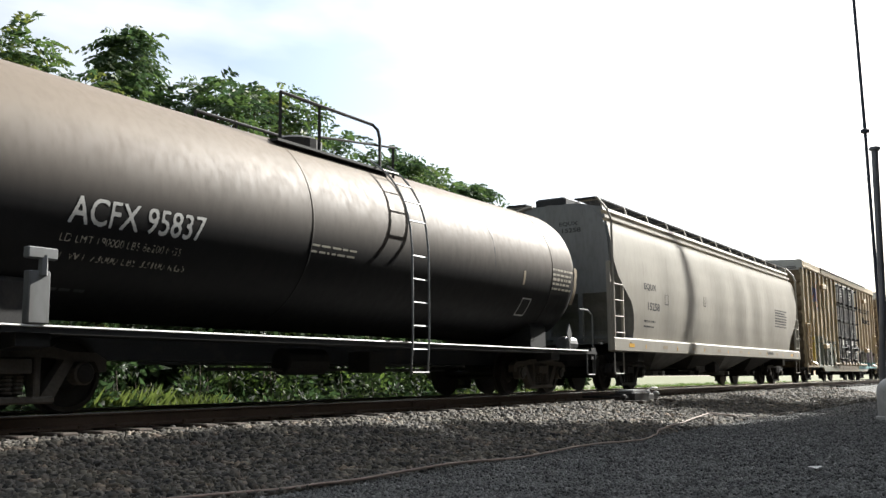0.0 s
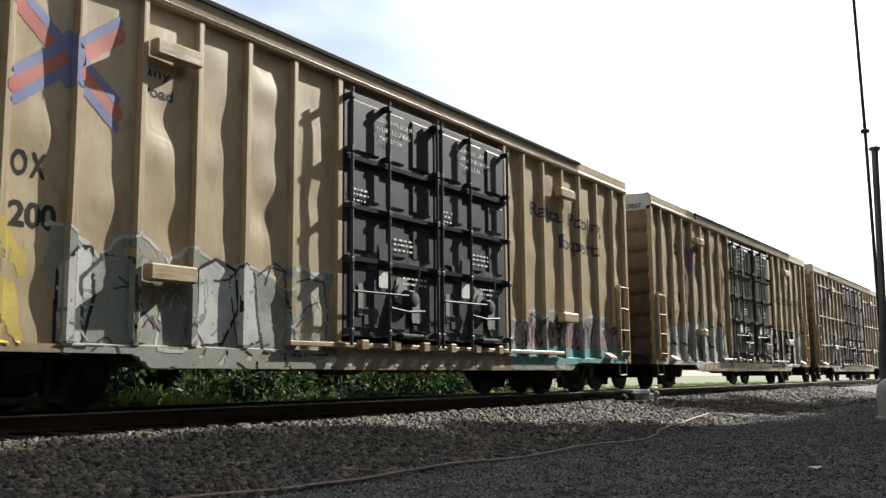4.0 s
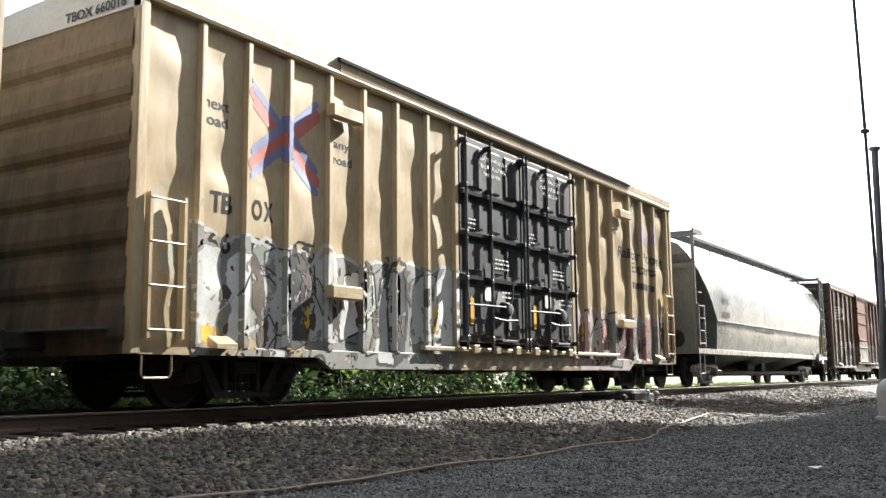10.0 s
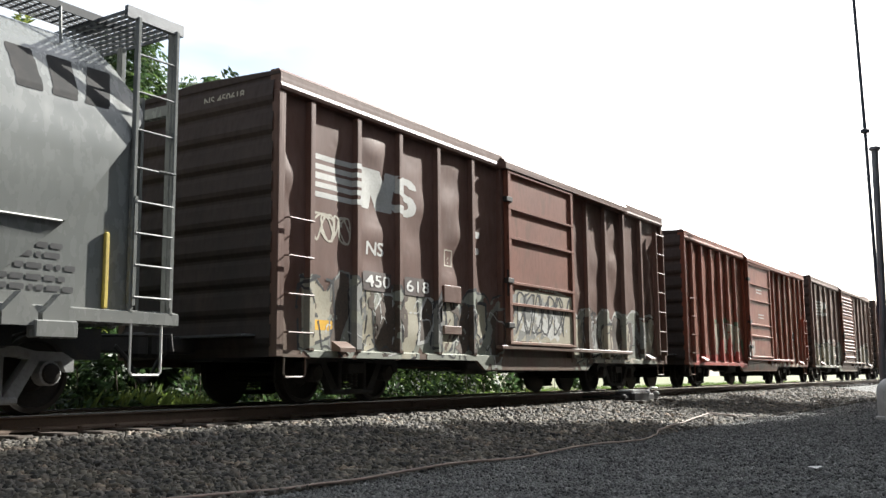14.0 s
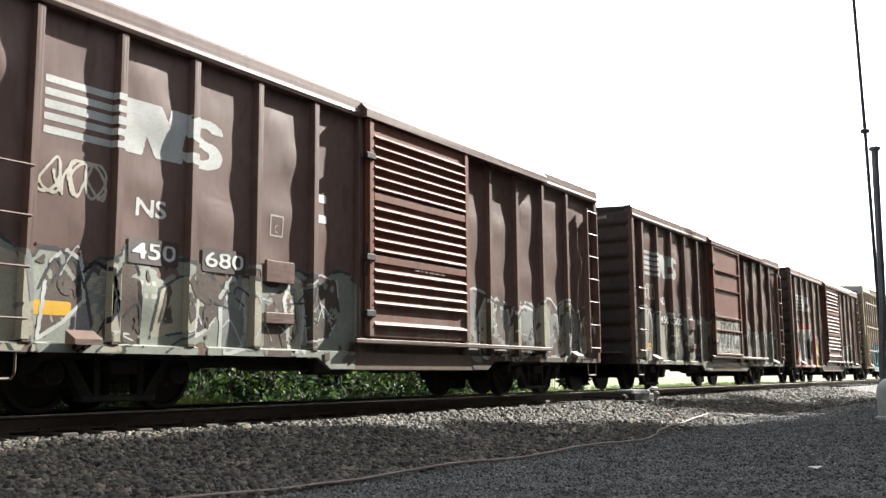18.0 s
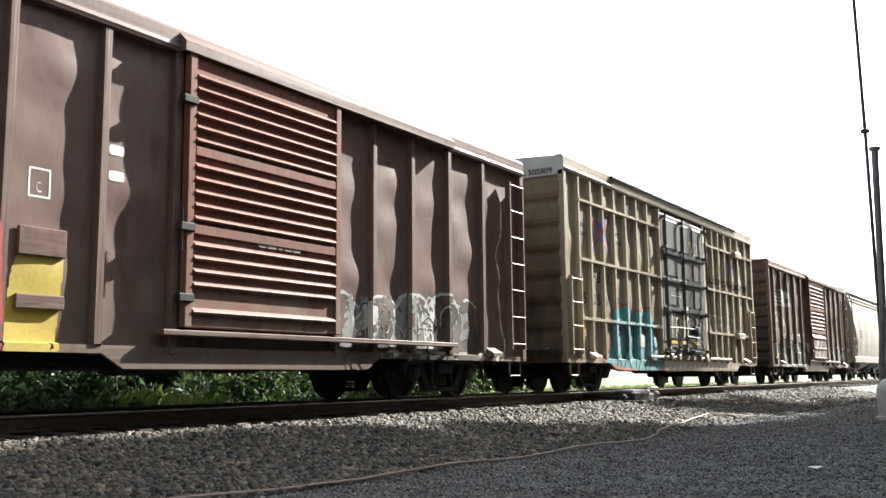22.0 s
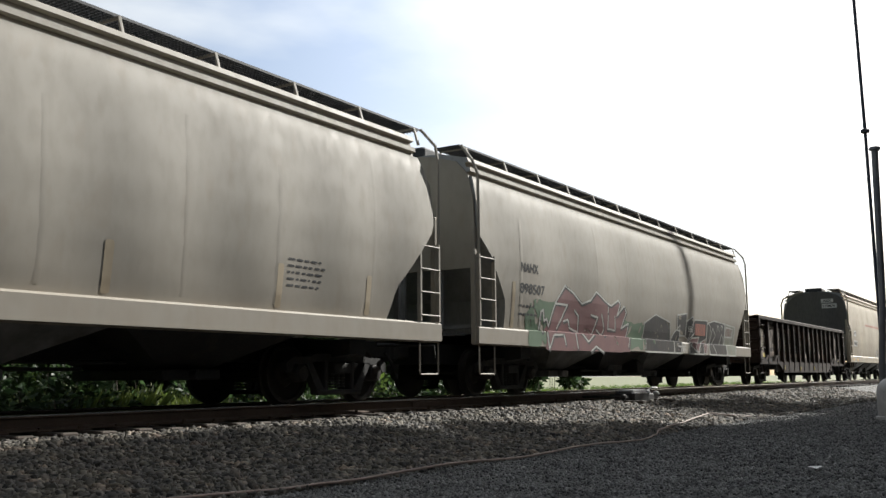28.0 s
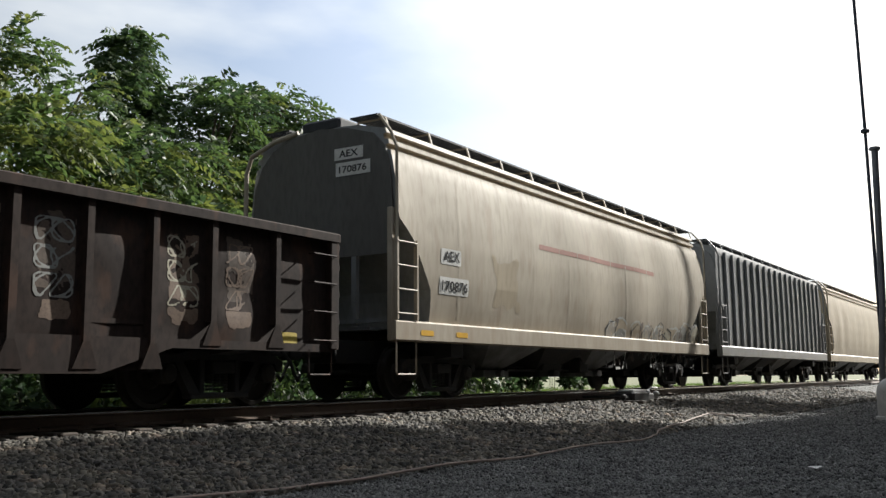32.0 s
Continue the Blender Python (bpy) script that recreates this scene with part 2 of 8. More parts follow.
m_teal = surface("teal_spray", (0.10, 0.29, 0.30), 0.6, other=(0.16, 0.38, 0.38), grain=3.0)
m_green = surface("green_spray", (0.075, 0.135, 0.075), 0.6, other=(0.12, 0.18, 0.11), grain=3.0)
m_maroon = surface("maroon_spray", (0.15, 0.06, 0.06), 0.6, other=(0.20, 0.09, 0.085), grain=3.0)
m_redspray = surface("red_spray", (0.38, 0.06, 0.04), 0.55, other=(0.26, 0.05, 0.04), grain=3.0)
m_pale = surface("pale_grey_spray", (0.50, 0.50, 0.47), 0.6, other=(0.38, 0.37, 0.33), grain=3.5, amount=0.6)
m_beige = surface("beige_spray", (0.36, 0.33, 0.245), 0.6, other=(0.30, 0.26, 0.18), grain=3.5, amount=0.6)
m_greyspray = surface("grey_spray", (0.22, 0.22, 0.20), 0.6, other=(0.15, 0.145, 0.13), grain=3.5, amount=0.6)
m_pinkspray = surface("orange_red_spray", (0.45, 0.15, 0.09), 0.6, grain=3.0)
m_lilac = surface("lilac_spray", (0.34, 0.27, 0.34), 0.6, grain=3.0)
m_rail = surface("rail_side_rust", (0.115, 0.075, 0.05), 0.7, 0.2, grain=5.0)
m_railtop = surface("polished_rail_head", (0.8, 0.79, 0.77), 0.14, 0.95, grain=4.0, amount=0.2, bump=0.02)
m_tie = surface("weathered_tie", (0.05, 0.037, 0.027), 0.85, other=(0.08, 0.06, 0.043), grain=3.0, amount=0.8, bump=0.5)
m_stone = surface("ballast_stone", (0.056, 0.049, 0.036), 0.85, other=(0.042, 0.038, 0.034), grain=2.5, amount=0.9, bump=0.4, patch=((0.16, 0.115, 0.08), 0.4))
# oil-stained stone, darkened further for the shade under the cars
m_stone_oily_shade = surface("oily_shaded_ballast", (0.035, 0.03, 0.026), 0.85, other=(0.02, 0.018, 0.016), grain=2.5, amount=0.9, bump=0.4)
m_gravel = surface("fine_gravel", (0.108, 0.107, 0.10), 0.8, other=(0.06, 0.059, 0.057), grain=2.5, amount=0.9, bump=0.4)
m_dirt = surface("packed_cinder_dirt", (0.072, 0.072, 0.066), 0.95, other=(0.042, 0.041, 0.04), grain=9.0, amount=0.9, bump=1.0, fine=(0.14, 0.137, 0.13))
m_grassland = surface("dry_grass_ground", (0.10, 0.12, 0.045), 0.95, other=(0.15, 0.14, 0.07), grain=1.0, amount=0.9, bump=0.6)
m_leaf = surface("leaf_green", (0.085, 0.135, 0.038), 0.5, other=(0.06, 0.10, 0.03), grain=1.2, amount=0.9, bump=0.0)
m_leaf_b = surface("leaf_yellow_green", (0.15, 0.175, 0.04), 0.5, other=(0.09, 0.125, 0.03), grain=1.2, amount=0.9, bump=0.0)
m_leaf_c = surface("leaf_dark", (0.05, 0.09, 0.034), 0.5, other=(0.035, 0.065, 0.026), grain=1.2, amount=0.9, bump=0.0)
m_weed = surface("weed_green", (0.11, 0.165, 0.035), 0.6, other=(0.05, 0.09, 0.022), grain=2.0, amount=0.9, bump=0.0)
# leaf green darkened to stand in for shade behind the train
m_under = surface("shaded_undergrowth_leaf", (0.022, 0.036, 0.011), 0.6, other=(0.012, 0.022, 0.008), spec=0.2, grain=2.0, amount=0.9, bump=0.0)
m_grass = surface("tall_grass_blade", (0.12, 0.155, 0.036), 0.6, other=(0.07, 0.10, 0.025), grain=2.0, amount=0.9, bump=0.0)
m_bark = surface("bark", (0.09, 0.07, 0.05), 0.9, grain=6.0, bump=0.8)
m_pole = surface("dark_painted_pole", (0.03, 0.034, 0.06), 0.5, grain=3.0)
m_polegrey = surface("grey_steel_pole", (0.20, 0.20, 0.22), 0.45, 0.3, grain=3.0)
m_hose = surface("tan_hose", (0.27, 0.20, 0.16), 0.7, grain=5.0)
m_concrete = surface("light_concrete", (0.50, 0.49, 0.47), 0.8, grain=3.0, bump=0.4)
m_plainwall = surface("plain_grey_wall", (0.16, 0.15, 0.14), 0.9, grain=1.5, bump=0.3)
m_paper = surface("white_litter", (0.75, 0.74, 0.70), 0.7, grain=8.0, amount=0.2)
m_road = surface("pale_road", (0.26, 0.25, 0.235), 0.9, grain=1.5, bump=0.3)
for mm in (m_leaf, m_leaf_b, m_leaf_c, m_weed, m_under, m_grass):
    pb = mm.node_tree.nodes["Principled BSDF"]
    pb.inputs["Subsurface Weight"].default_value = 0.0
    mo, tr, mx = mm.node_tree.nodes["Material Output"], mm.node_tree.nodes.new("ShaderNodeBsdfTranslucent"), mm.node_tree.nodes.new("ShaderNodeMixShader")
    mx.inputs["Fac"].default_value = 0.5
    src = pb.inputs["Base Color"].links[0].from_socket
    mm.node_tree.links.new(src, tr.inputs["Color"])
    mm.node_tree.links.new(pb.outputs["BSDF"], mx.inputs[1])
    mm.node_tree.links.new(tr.outputs["BSDF"], mx.inputs[2])
    mm.node_tree.links.new(mx.outputs["Shader"], mo.inputs["Surface"])


# ---------------------------------------------------------------- mesh helpers
class Geo:
    """Collects vertices and faces for one mesh."""

    def __init__(self):
        self.v, self.f = [], []

    def add(self, verts, faces):
        o = len(self.v)
        self.v.extend(verts)
        self.f.extend(tuple(i + o for i in f) for f in faces)
        return self

    def box(self, x0, x1, y0, y1, z0, z1):
        return self.add([(x0, y0, z0), (x1, y0, z0), (x1, y1, z0), (x0, y1, z0), (x0, y0, z1), (x1, y0, z1), (x1, y1, z1), (x0, y1, z1)],
                        [(0, 3, 2, 1), (4, 5, 6, 7), (0, 1, 5, 4), (1, 2, 6, 5), (2, 3, 7, 6), (3, 0, 4, 7)])

    def soft_box(self, x0, x1, y0, y1, z0, z1, c=0.012):
        """A box with its vertical and top edges cut off at c."""
        ring = [(x0 + c, y0), (x1 - c, y0), (x1, y0 + c), (x1, y1 - c), (x1 - c, y1), (x0 + c, y1), (x0, y1 - c), (x0, y0 + c)]
        mx, my = (x0 + x1) / 2, (y0 + y1) / 2
        sx, sy = 1 - 2 * c / max(x1 - x0, 1e-6), 1 - 2 * c / max(y1 - y0, 1e-6)
        inner = [(mx + (x - mx) * sx, my + (y - my) * sy) for x, y in ring]
        rows = [[(*p, z0 + c) for p in ring], [(*p, z1 - c) for p in ring], [(*p, z1) for p in inner]]
        v = [(*p, z0) for p in inner] + [p for r in rows for p in r]
        f = [tuple(reversed(range(8))), tuple(range(24, 32))]
        for r in range(3):
            f += [(r * 8 + i, r * 8 + (i + 1) % 8, r * 8 + 8 + (i + 1) % 8, r * 8 + 8 + i) for i in range(8)]
        return self.add(v, f)

    def prism(self, pts, axis, a, b):
        """A flat outline pushed from a to b along an axis: 'x' takes (y, z), 'y' takes (x, z), 'z' takes (x, y)."""
        def at(p, w):
            return {"x": (w, p[0], p[1]), "y": (p[0], w, p[1]), "z": (p[0], p[1], w)}[axis]
        n = len(pts)
        return self.add([at(p, a) for p in pts] + [at(p, b) for p in pts],
                        [tuple(range(n)), tuple(reversed(range(n, 2 * n)))] + [(i, (i + 1) % n, n + (i + 1) % n, n + i) for i in range(n)])

    def tube(self, path, r, n=6, closed=False):
        """A round bar along a line of points."""
        P = [Vector(p) for p in path]
        rings = []
        for i, p in enumerate(P):
            d = (P[min(i + 1, len(P) - 1)] - P[max(i - 1, 0)]).normalized()
            u = d.orthogonal().normalized() if i == 0 else (u - u.dot(d) * d).normalized()
            w = d.cross(u)
            rings.append([tuple(p + r * (math.cos(2 * math.pi * k / n) * u + math.sin(2 * math.pi * k / n) * w)) for k in range(n)])
        f = [(i * n + k, i * n + (k + 1) % n, (i + 1) * n + (k + 1) % n, (i + 1) * n + k) for i in range(len(P) - 1) for k in range(n)]
        f += [tuple(reversed(range(n))), tuple(range((len(P) - 1) * n, len(P) * n))]
        return self.add([q for g in rings for q in g], f)

    def lathe(self, prof, axis, c, n=24):
        """(along, radius) pairs turned round an axis through c."""
        v, f = [], []
        for a, r in prof:
            for k in range(n):
                s, t = r * math.cos(2 * math.pi * k / n), r * math.sin(2 * math.pi * k / n)
                v.append({"y": (c[0] + s, c[1] + a, c[2] + t), "x": (c[0] + a, c[1] + s, c[2] + t), "z": (c[0] + s, c[1] + t, c[2] + a)}[axis])
        for i in range(len(prof) - 1):
            f += [(i * n + k, i * n + (k + 1) % n, (i + 1) * n + (k + 1) % n, (i + 1) * n + k) for k in range(n)]
        f += [tuple(reversed(range(n))), tuple(range((len(prof) - 1) * n, len(prof) * n))]
        return self.add(v, f)

    def sheet(self, rows):
        """Rows of points, as many in each, joined by quads."""
        n = len(rows[0])
        return self.add([tuple(p) for r in rows for p in r],
                        [(i * n + k, i * n + k + 1, (i + 1) * n + k + 1, (i + 1) * n + k) for i in range(len(rows) - 1) for k in range(n - 1)])

    def mesh(self, name, material, smooth=False):
        me = bpy.data.meshes.new(name)
        me.from_pydata(self.v, [], self.f)
        me.materials.append(material)
        if smooth:
            me.polygons.foreach_set("use_smooth", [True] * len(me.polygons))
            me.set_sharp_from_angle(angle=radians(38))
        me.update()
        return me


def part(name, geo, material, parent, label="", smooth=False):
    """One mesh object under a thing or under a part."""
    me = geo if isinstance(geo, bpy.types.Mesh) else geo.mesh(name, material, smooth)
    ob = new(name, me)
    ob.parent = parent
    return tagged(ob, label)


def thing(name, label, category, group="", kind=""):
    return tagged(new(name), label, category, group, kind)


# ---------------------------------------------------------------- running gear, shared by all cars
R_WHEEL = 0.44
MESHES = {}


def gear_meshes():
    w = Geo()
    for s in (-1, 1):
        w.lathe([(s * 0.68, 0.10), (s * 0.685, 0.47), (s * 0.715, 0.47), (s * 0.725, R_WHEEL), (s * 0.83, R_WHEEL - 0.008), (s * 0.835, R_WHEEL - 0.06),
                 (s * 0.80, R_WHEEL - 0.08), (s * 0.775, 0.2), (s * 0.82, 0.16), (s * 0.83, 0.10)], "y", (0, 0, 0), 28)
        w.lathe([(s * 0.9, 0.09), (s * 1.13, 0.115), (s * 1.14, 0.115), (s * 1.16, 0.10), (s * 1.165, 0.03)], "y", (0, 0, 0), 14)
    w.lathe([(-1.12, 0.075), (1.12, 0.075)], "y", (0, 0, 0), 10)
    MESHES["wheelset"] = w.mesh("wheelset", m_wheel, True)
    # dark holds the shade below the cars; dusty is the sunlit copy
    for tone, mat in (("dark", m_truck), ("dusty", m_frame), ("light", m_truck_light)):
        for s in (-1, 1):
            g = Geo()
            a, b = sorted((s * 0.97, s * 1.10))
            # top member with its bearing ends, two diagonals and the spring seat, leaving the windows free
            g.prism([(-1.2, 0.46), (-1.2, 0.60), (-1.05, 0.68), (-0.72, 0.685), (-0.5, 0.735), (0.5, 0.735), (0.72, 0.685), (1.05, 0.68), (1.2, 0.60), (1.2, 0.46),
                     (1.1, 0.46), (1.04, 0.58), (0.74, 0.58), (0.5, 0.62), (-0.5, 0.62), (-0.74, 0.58), (-1.04, 0.58), (-1.1, 0.46)], "y", a, b)
            for q in (-1, 1):
                g.prism([(q * 0.78, 0.60), (q * 0.64, 0.60), (q * 0.36, 0.20), (q * 0.50, 0.14)], "y", a, b)
                g.soft_box(min(q * 0.27, q * 0.35), max(q * 0.27, q * 0.35), a - 0.01, b + 0.01, 0.16, 0.64, 0.015)
                g.lathe([(a - 0.01, 0.06), (a, 0.135), (b + 0.02, 0.135), (b + 0.05, 0.10), (b + 0.055, 0.03)] if s > 0 else [(b + 0.01, 0.06), (b, 0.135), (a - 0.02, 0.135), (a - 0.05, 0.10), (a - 0.055, 0.03)], "y", (q * 0.89, 0, 0.445), 14)
            g.soft_box(-0.52, 0.52, a - 0.03, b + 0.03, 0.12, 0.20, 0.02)
            MESHES["side_frame", tone, s] = g.mesh("side_frame", mat)
        g = Geo()
        for s in (-1, 1):
            for k in (-0.13, 0.0, 0.13):
                for j in range(5):
                    g.lathe([(0, 0.045), (0.018, 0.062), (0.036, 0.045)], "z", (k, s * 1.03, 0.22 + 0.045 * j), 8)
            g.soft_box(-0.2, 0.2, s * 1.03 - 0.14, s * 1.03 + 0.14, 0.44, 0.60)
        g.soft_box(-0.17, 0.17, -1.0, 1.0, 0.42, 0.66)
        g.box(-0.7, -0.5, -0.75, 0.75, 0.32, 0.5)
        g.box(0.5, 0.7, -0.75, 0.75, 0.32, 0.5)
        MESHES["truck", tone] = g.mesh("truck", mat)
    c = Geo()
    c.soft_box(0.0, 0.62, -0.1, 0.1, 0.72, 0.96, 0.03)
    c.soft_box(0.55, 0.8, -0.19, 0.15, 0.66, 1.0, 0.05)
    c.tube([(0.1, -0.35, 0.8), (0.3, -0.36, 0.62), (0.45, -0.32, 0.42), (0.66, -0.2, 0.34), (0.8, -0.12, 0.42)], 0.03)
    c.tube([(0.02, -0.2, 0.93), (0.05, -1.2, 0.9), (0.05, -1.42, 0.9), (0.05, -1.45, 0.7)], 0.018)
    MESHES["coupler"] = c.mesh("coupler", m_truck)


WHEELSETS = []


def running_gear(car, L, centers, tone="dark", sill=True):
    """Two trucks with their wheelsets, couplers and the centre sill."""
    for xc in centers:
        tr = part("truck", MESHES["truck", tone], None, car, {"light": "grey-painted cast truck", "dusty": "cast truck in a lighter sunlit tone"}.get(tone, ""))
        tr.location = (xc, 0, 0)
        for s in (-1, 1):
            part("side_frame", MESHES["side_frame", tone, s], None, tr)
        for d in (-0.89, 0.89):
            w = part("wheelset", MESHES["wheelset"], None, tr)
            w.location = (d, 0, R_WHEEL + 0.004)
            WHEELSETS.append((w, d))
    for x, turn in ((L, 0), (0.0, 180)):
        c = part("coupler", MESHES["coupler"], None, car)
        c.matrix_basis = pose(x, 0, 0, 0, 0, turn)
    if sill:
        g = Geo().box(0.1, L - 0.1, -0.33, 0.33, 0.62, 1.0)
        for xc in centers:
            g.prism([(-1.45, 0.72), (-0.3, 0.60), (0.3, 0.60), (1.45, 0.72), (1.45, 0.95), (-1.45, 0.95)], "x", xc - 0.2, xc + 0.2)
        part("centre_sill", g, m_black, car)
        g = Geo()
        mid = L / 2
        g.lathe([(0, 0.16), (0.02, 0.2), (0.9, 0.2), (0.92, 0.16)], "x", (mid - 1.6, -0.75, 0.62), 12)
        g.soft_box(mid + 0.3, mid + 0.75, -0.95, -0.5, 0.45, 0.8)
        g.tube([(mid - 4, -0.5, 0.58), (mid + 4, -0.5, 0.58)], 0.022)
        g.tube([(mid - 3.2, -0.9, 0.5), (mid + 3.4, -0.42, 0.5)], 0.025)
        part("brake_rigging", g, m_black, car)


def ladder(car, name, x0, x1, y, z0, z1, n, mat, out=0.09, stiles=True, label="", side=-1):
    """Rungs on two uprights, standing off the side by out."""
    yo = y + side * out
    if not stiles:
        for i in range(n):
            z = z0 + (z1 - z0) * i / (n - 1)
            part("grab_iron", Geo().tube([(x0, y, z), (x0, yo, z), (x1, yo, z), (x1, y, z)], 0.013, 5), mat, car, label)
        return None
    g = Geo()
    if stiles:
        for x in (x0, x1):
            g.box(x - 0.022, x + 0.022, min(y, yo) - 0.004, max(y, yo) + 0.004, z0 - 0.1, z1 + 0.06)
    for i in range(n):
        z = z0 + (z1 - z0) * i / (n - 1)
        g.tube([(x0, y, z), (x0, yo, z), (x1, yo, z), (x1, y, z)] if not stiles else [(x0, yo, z), (x1, yo, z)], 0.013, 5)
    return part(name, g, mat, car, label)


def stirrup(car, x0, x1, y, ztop, zbot, mat):
    part("stirrup_step", Geo().tube([(x0, y, ztop), (x0, y, zbot + 0.04), (x0 + 0.03, y, zbot), (x1 - 0.03, y, zbot), (x1, y, zbot + 0.04), (x1, y, ztop)], 0.016, 5), mat, car)


# ---------------------------------------------------------------- painted marks that follow the relief of a side
GLYPHS = {}


def glyph_triangles(text, bold):
    key = (text, bold)
    if key not in GLYPHS:
        cu = bpy.data.curves.new("marks", "FONT")
        cu.body, cu.size, cu.resolution_u, cu.offset = text, 1.0, 4, bold
        ob = bpy.data.objects.new("marks", cu)
        scene.collection.objects.link(ob)
        bpy.context.view_layer.update()
        me = bpy.data.meshes.new_from_object(ob)
        me.calc_loop_triangles()
        co = np.array([v.co[:2] for v in me.vertices]) if len(me.vertices) else np.zeros((0, 2))
        tri = np.array([t.vertices[:] for t in me.loop_triangles]) if len(me.loop_triangles) else np.zeros((0, 3), int)
        bpy.data.objects.remove(ob)
        bpy.data.meshes.remove(me)
        lo, hi = co.min(0), co.max(0)
        GLYPHS[key] = (((co - lo) / (hi - lo))[tri], (hi - lo)[0] / (hi - lo)[1])
    return GLYPHS[key]


def lettering(text, x, z, w, h, bold=0.0):
    """A mask of the words, filling the frame x..x+w, z..z+h."""
    tris, _ = glyph_triangles(text, bold)

    def mask(X, Z):
        U, V = (X - x) / w, (Z - z) / h
        M = np.zeros(X.shape, bool)
        us, vs = U[0], V[:, 0]
        for a, b, c in tris:
            u0, u1 = np.searchsorted(us, [min(a[0], b[0], c[0]), max(a[0], b[0], c[0])])
            v0, v1 = np.searchsorted(vs, [min(a[1], b[1], c[1]), max(a[1], b[1], c[1])])
            if u1 <= u0 or v1 <= v0:
                continue
            u, v = U[v0:v1, u0:u1], V[v0:v1, u0:u1]
            d1 = (u - b[0]) * (a[1] - b[1]) - (a[0] - b[0]) * (v - b[1])
            d2 = (u - c[0]) * (b[1] - c[1]) - (b[0] - c[0]) * (v - c[1])
            d3 = (u - a[0]) * (c[1] - a[1]) - (c[0] - a[0]) * (v - a[1])
            M[v0:v1, u0:u1] |= ((d1 >= 0) & (d2 >= 0) & (d3 >= 0)) | ((d1 <= 0) & (d2 <= 0) & (d3 <= 0))
        return M
    return mask, (x, x + w, z, z + h)


def rough_noise(X, Z, s, seed):
    """A cheap smooth noise from sums of waves, about -1 to 1."""
    r = random.Random(seed)
    out = np.zeros_like(X)
    for k in range(6):
        a, b, p = r.uniform(-1, 1), r.uniform(-1, 1), r.uniform(0, 6.3)
        out += np.sin((a * X + b * Z) * s * (1 + 0.7 * k) * 2 + p + 1.7 * np.sin(X * s * b + Z * s * a + p)) / (1 + 0.5 * k)
    return np.clip(out / 1.7, -1, 1)


def blot(x0, x1, z0, z1, seed, ragged=0.5, scale=3.0, holes=0.0):
    """A ragged patch of paint inside a frame."""
    def mask(X, Z):
        u, v = (X - (x0 + x1) / 2) / ((x1 - x0) / 2), (Z - (z0 + z1) / 2) / ((z1 - z0) / 2)
        d = np.maximum(np.abs(u) ** 3, np.abs(v) ** 3) ** (1 / 1.5)
        n = rough_noise(X, Z, scale, seed)
        m = d < 1 - ragged * (0.5 + 0.5 * n)
        if holes:
            m &= rough_noise(X, Z, scale * 2.5, seed + 7) > -1 + holes * 1.6
        return m
    return mask, (x0, x1, z0, z1)


def lines(paths, width):
    """A mask of brush strokes along lines of (x, z)."""
    P = [np.array(p, float) for p in paths]
    allp = np.concatenate(P)

    def mask(X, Z):
        M = np.zeros(X.shape, bool)
        for p in P:
            for a, b in zip(p[:-1], p[1:]):
                d = b - a
                t = np.clip(((X - a[0]) * d[0] + (Z - a[1]) * d[1]) / max(d @ d, 1e-9), 0, 1)
                M |= (X - a[0] - t * d[0]) ** 2 + (Z - a[1] - t * d[1]) ** 2 < (width / 2) ** 2
        return M
    return mask, (allp[:, 0].min() - width, allp[:, 0].max() + width, allp[:, 1].min() - width, allp[:, 1].max() + width)


def scribble(x0, x1, z0, z1, n, seed):
    """Curly strokes of a faded tag."""
    r = random.Random(seed)
    paths = []
    for i in range(n):
        cx = x0 + (x1 - x0) * (i + 0.5) / n
        w, h = (x1 - x0) / n * 0.7, (z1 - z0) / 2
        ph, k = r.uniform(0, 6), r.choice((1, 2, 3))
        paths.append([(cx + w * math.cos(ph + t * 0.5 * k + 0.6 * math.sin(t)), (z0 + z1) / 2 + h * math.sin(ph + t * 0.37 * (k + 1))) for t in np.linspace(0, 9, 16)])
    return paths


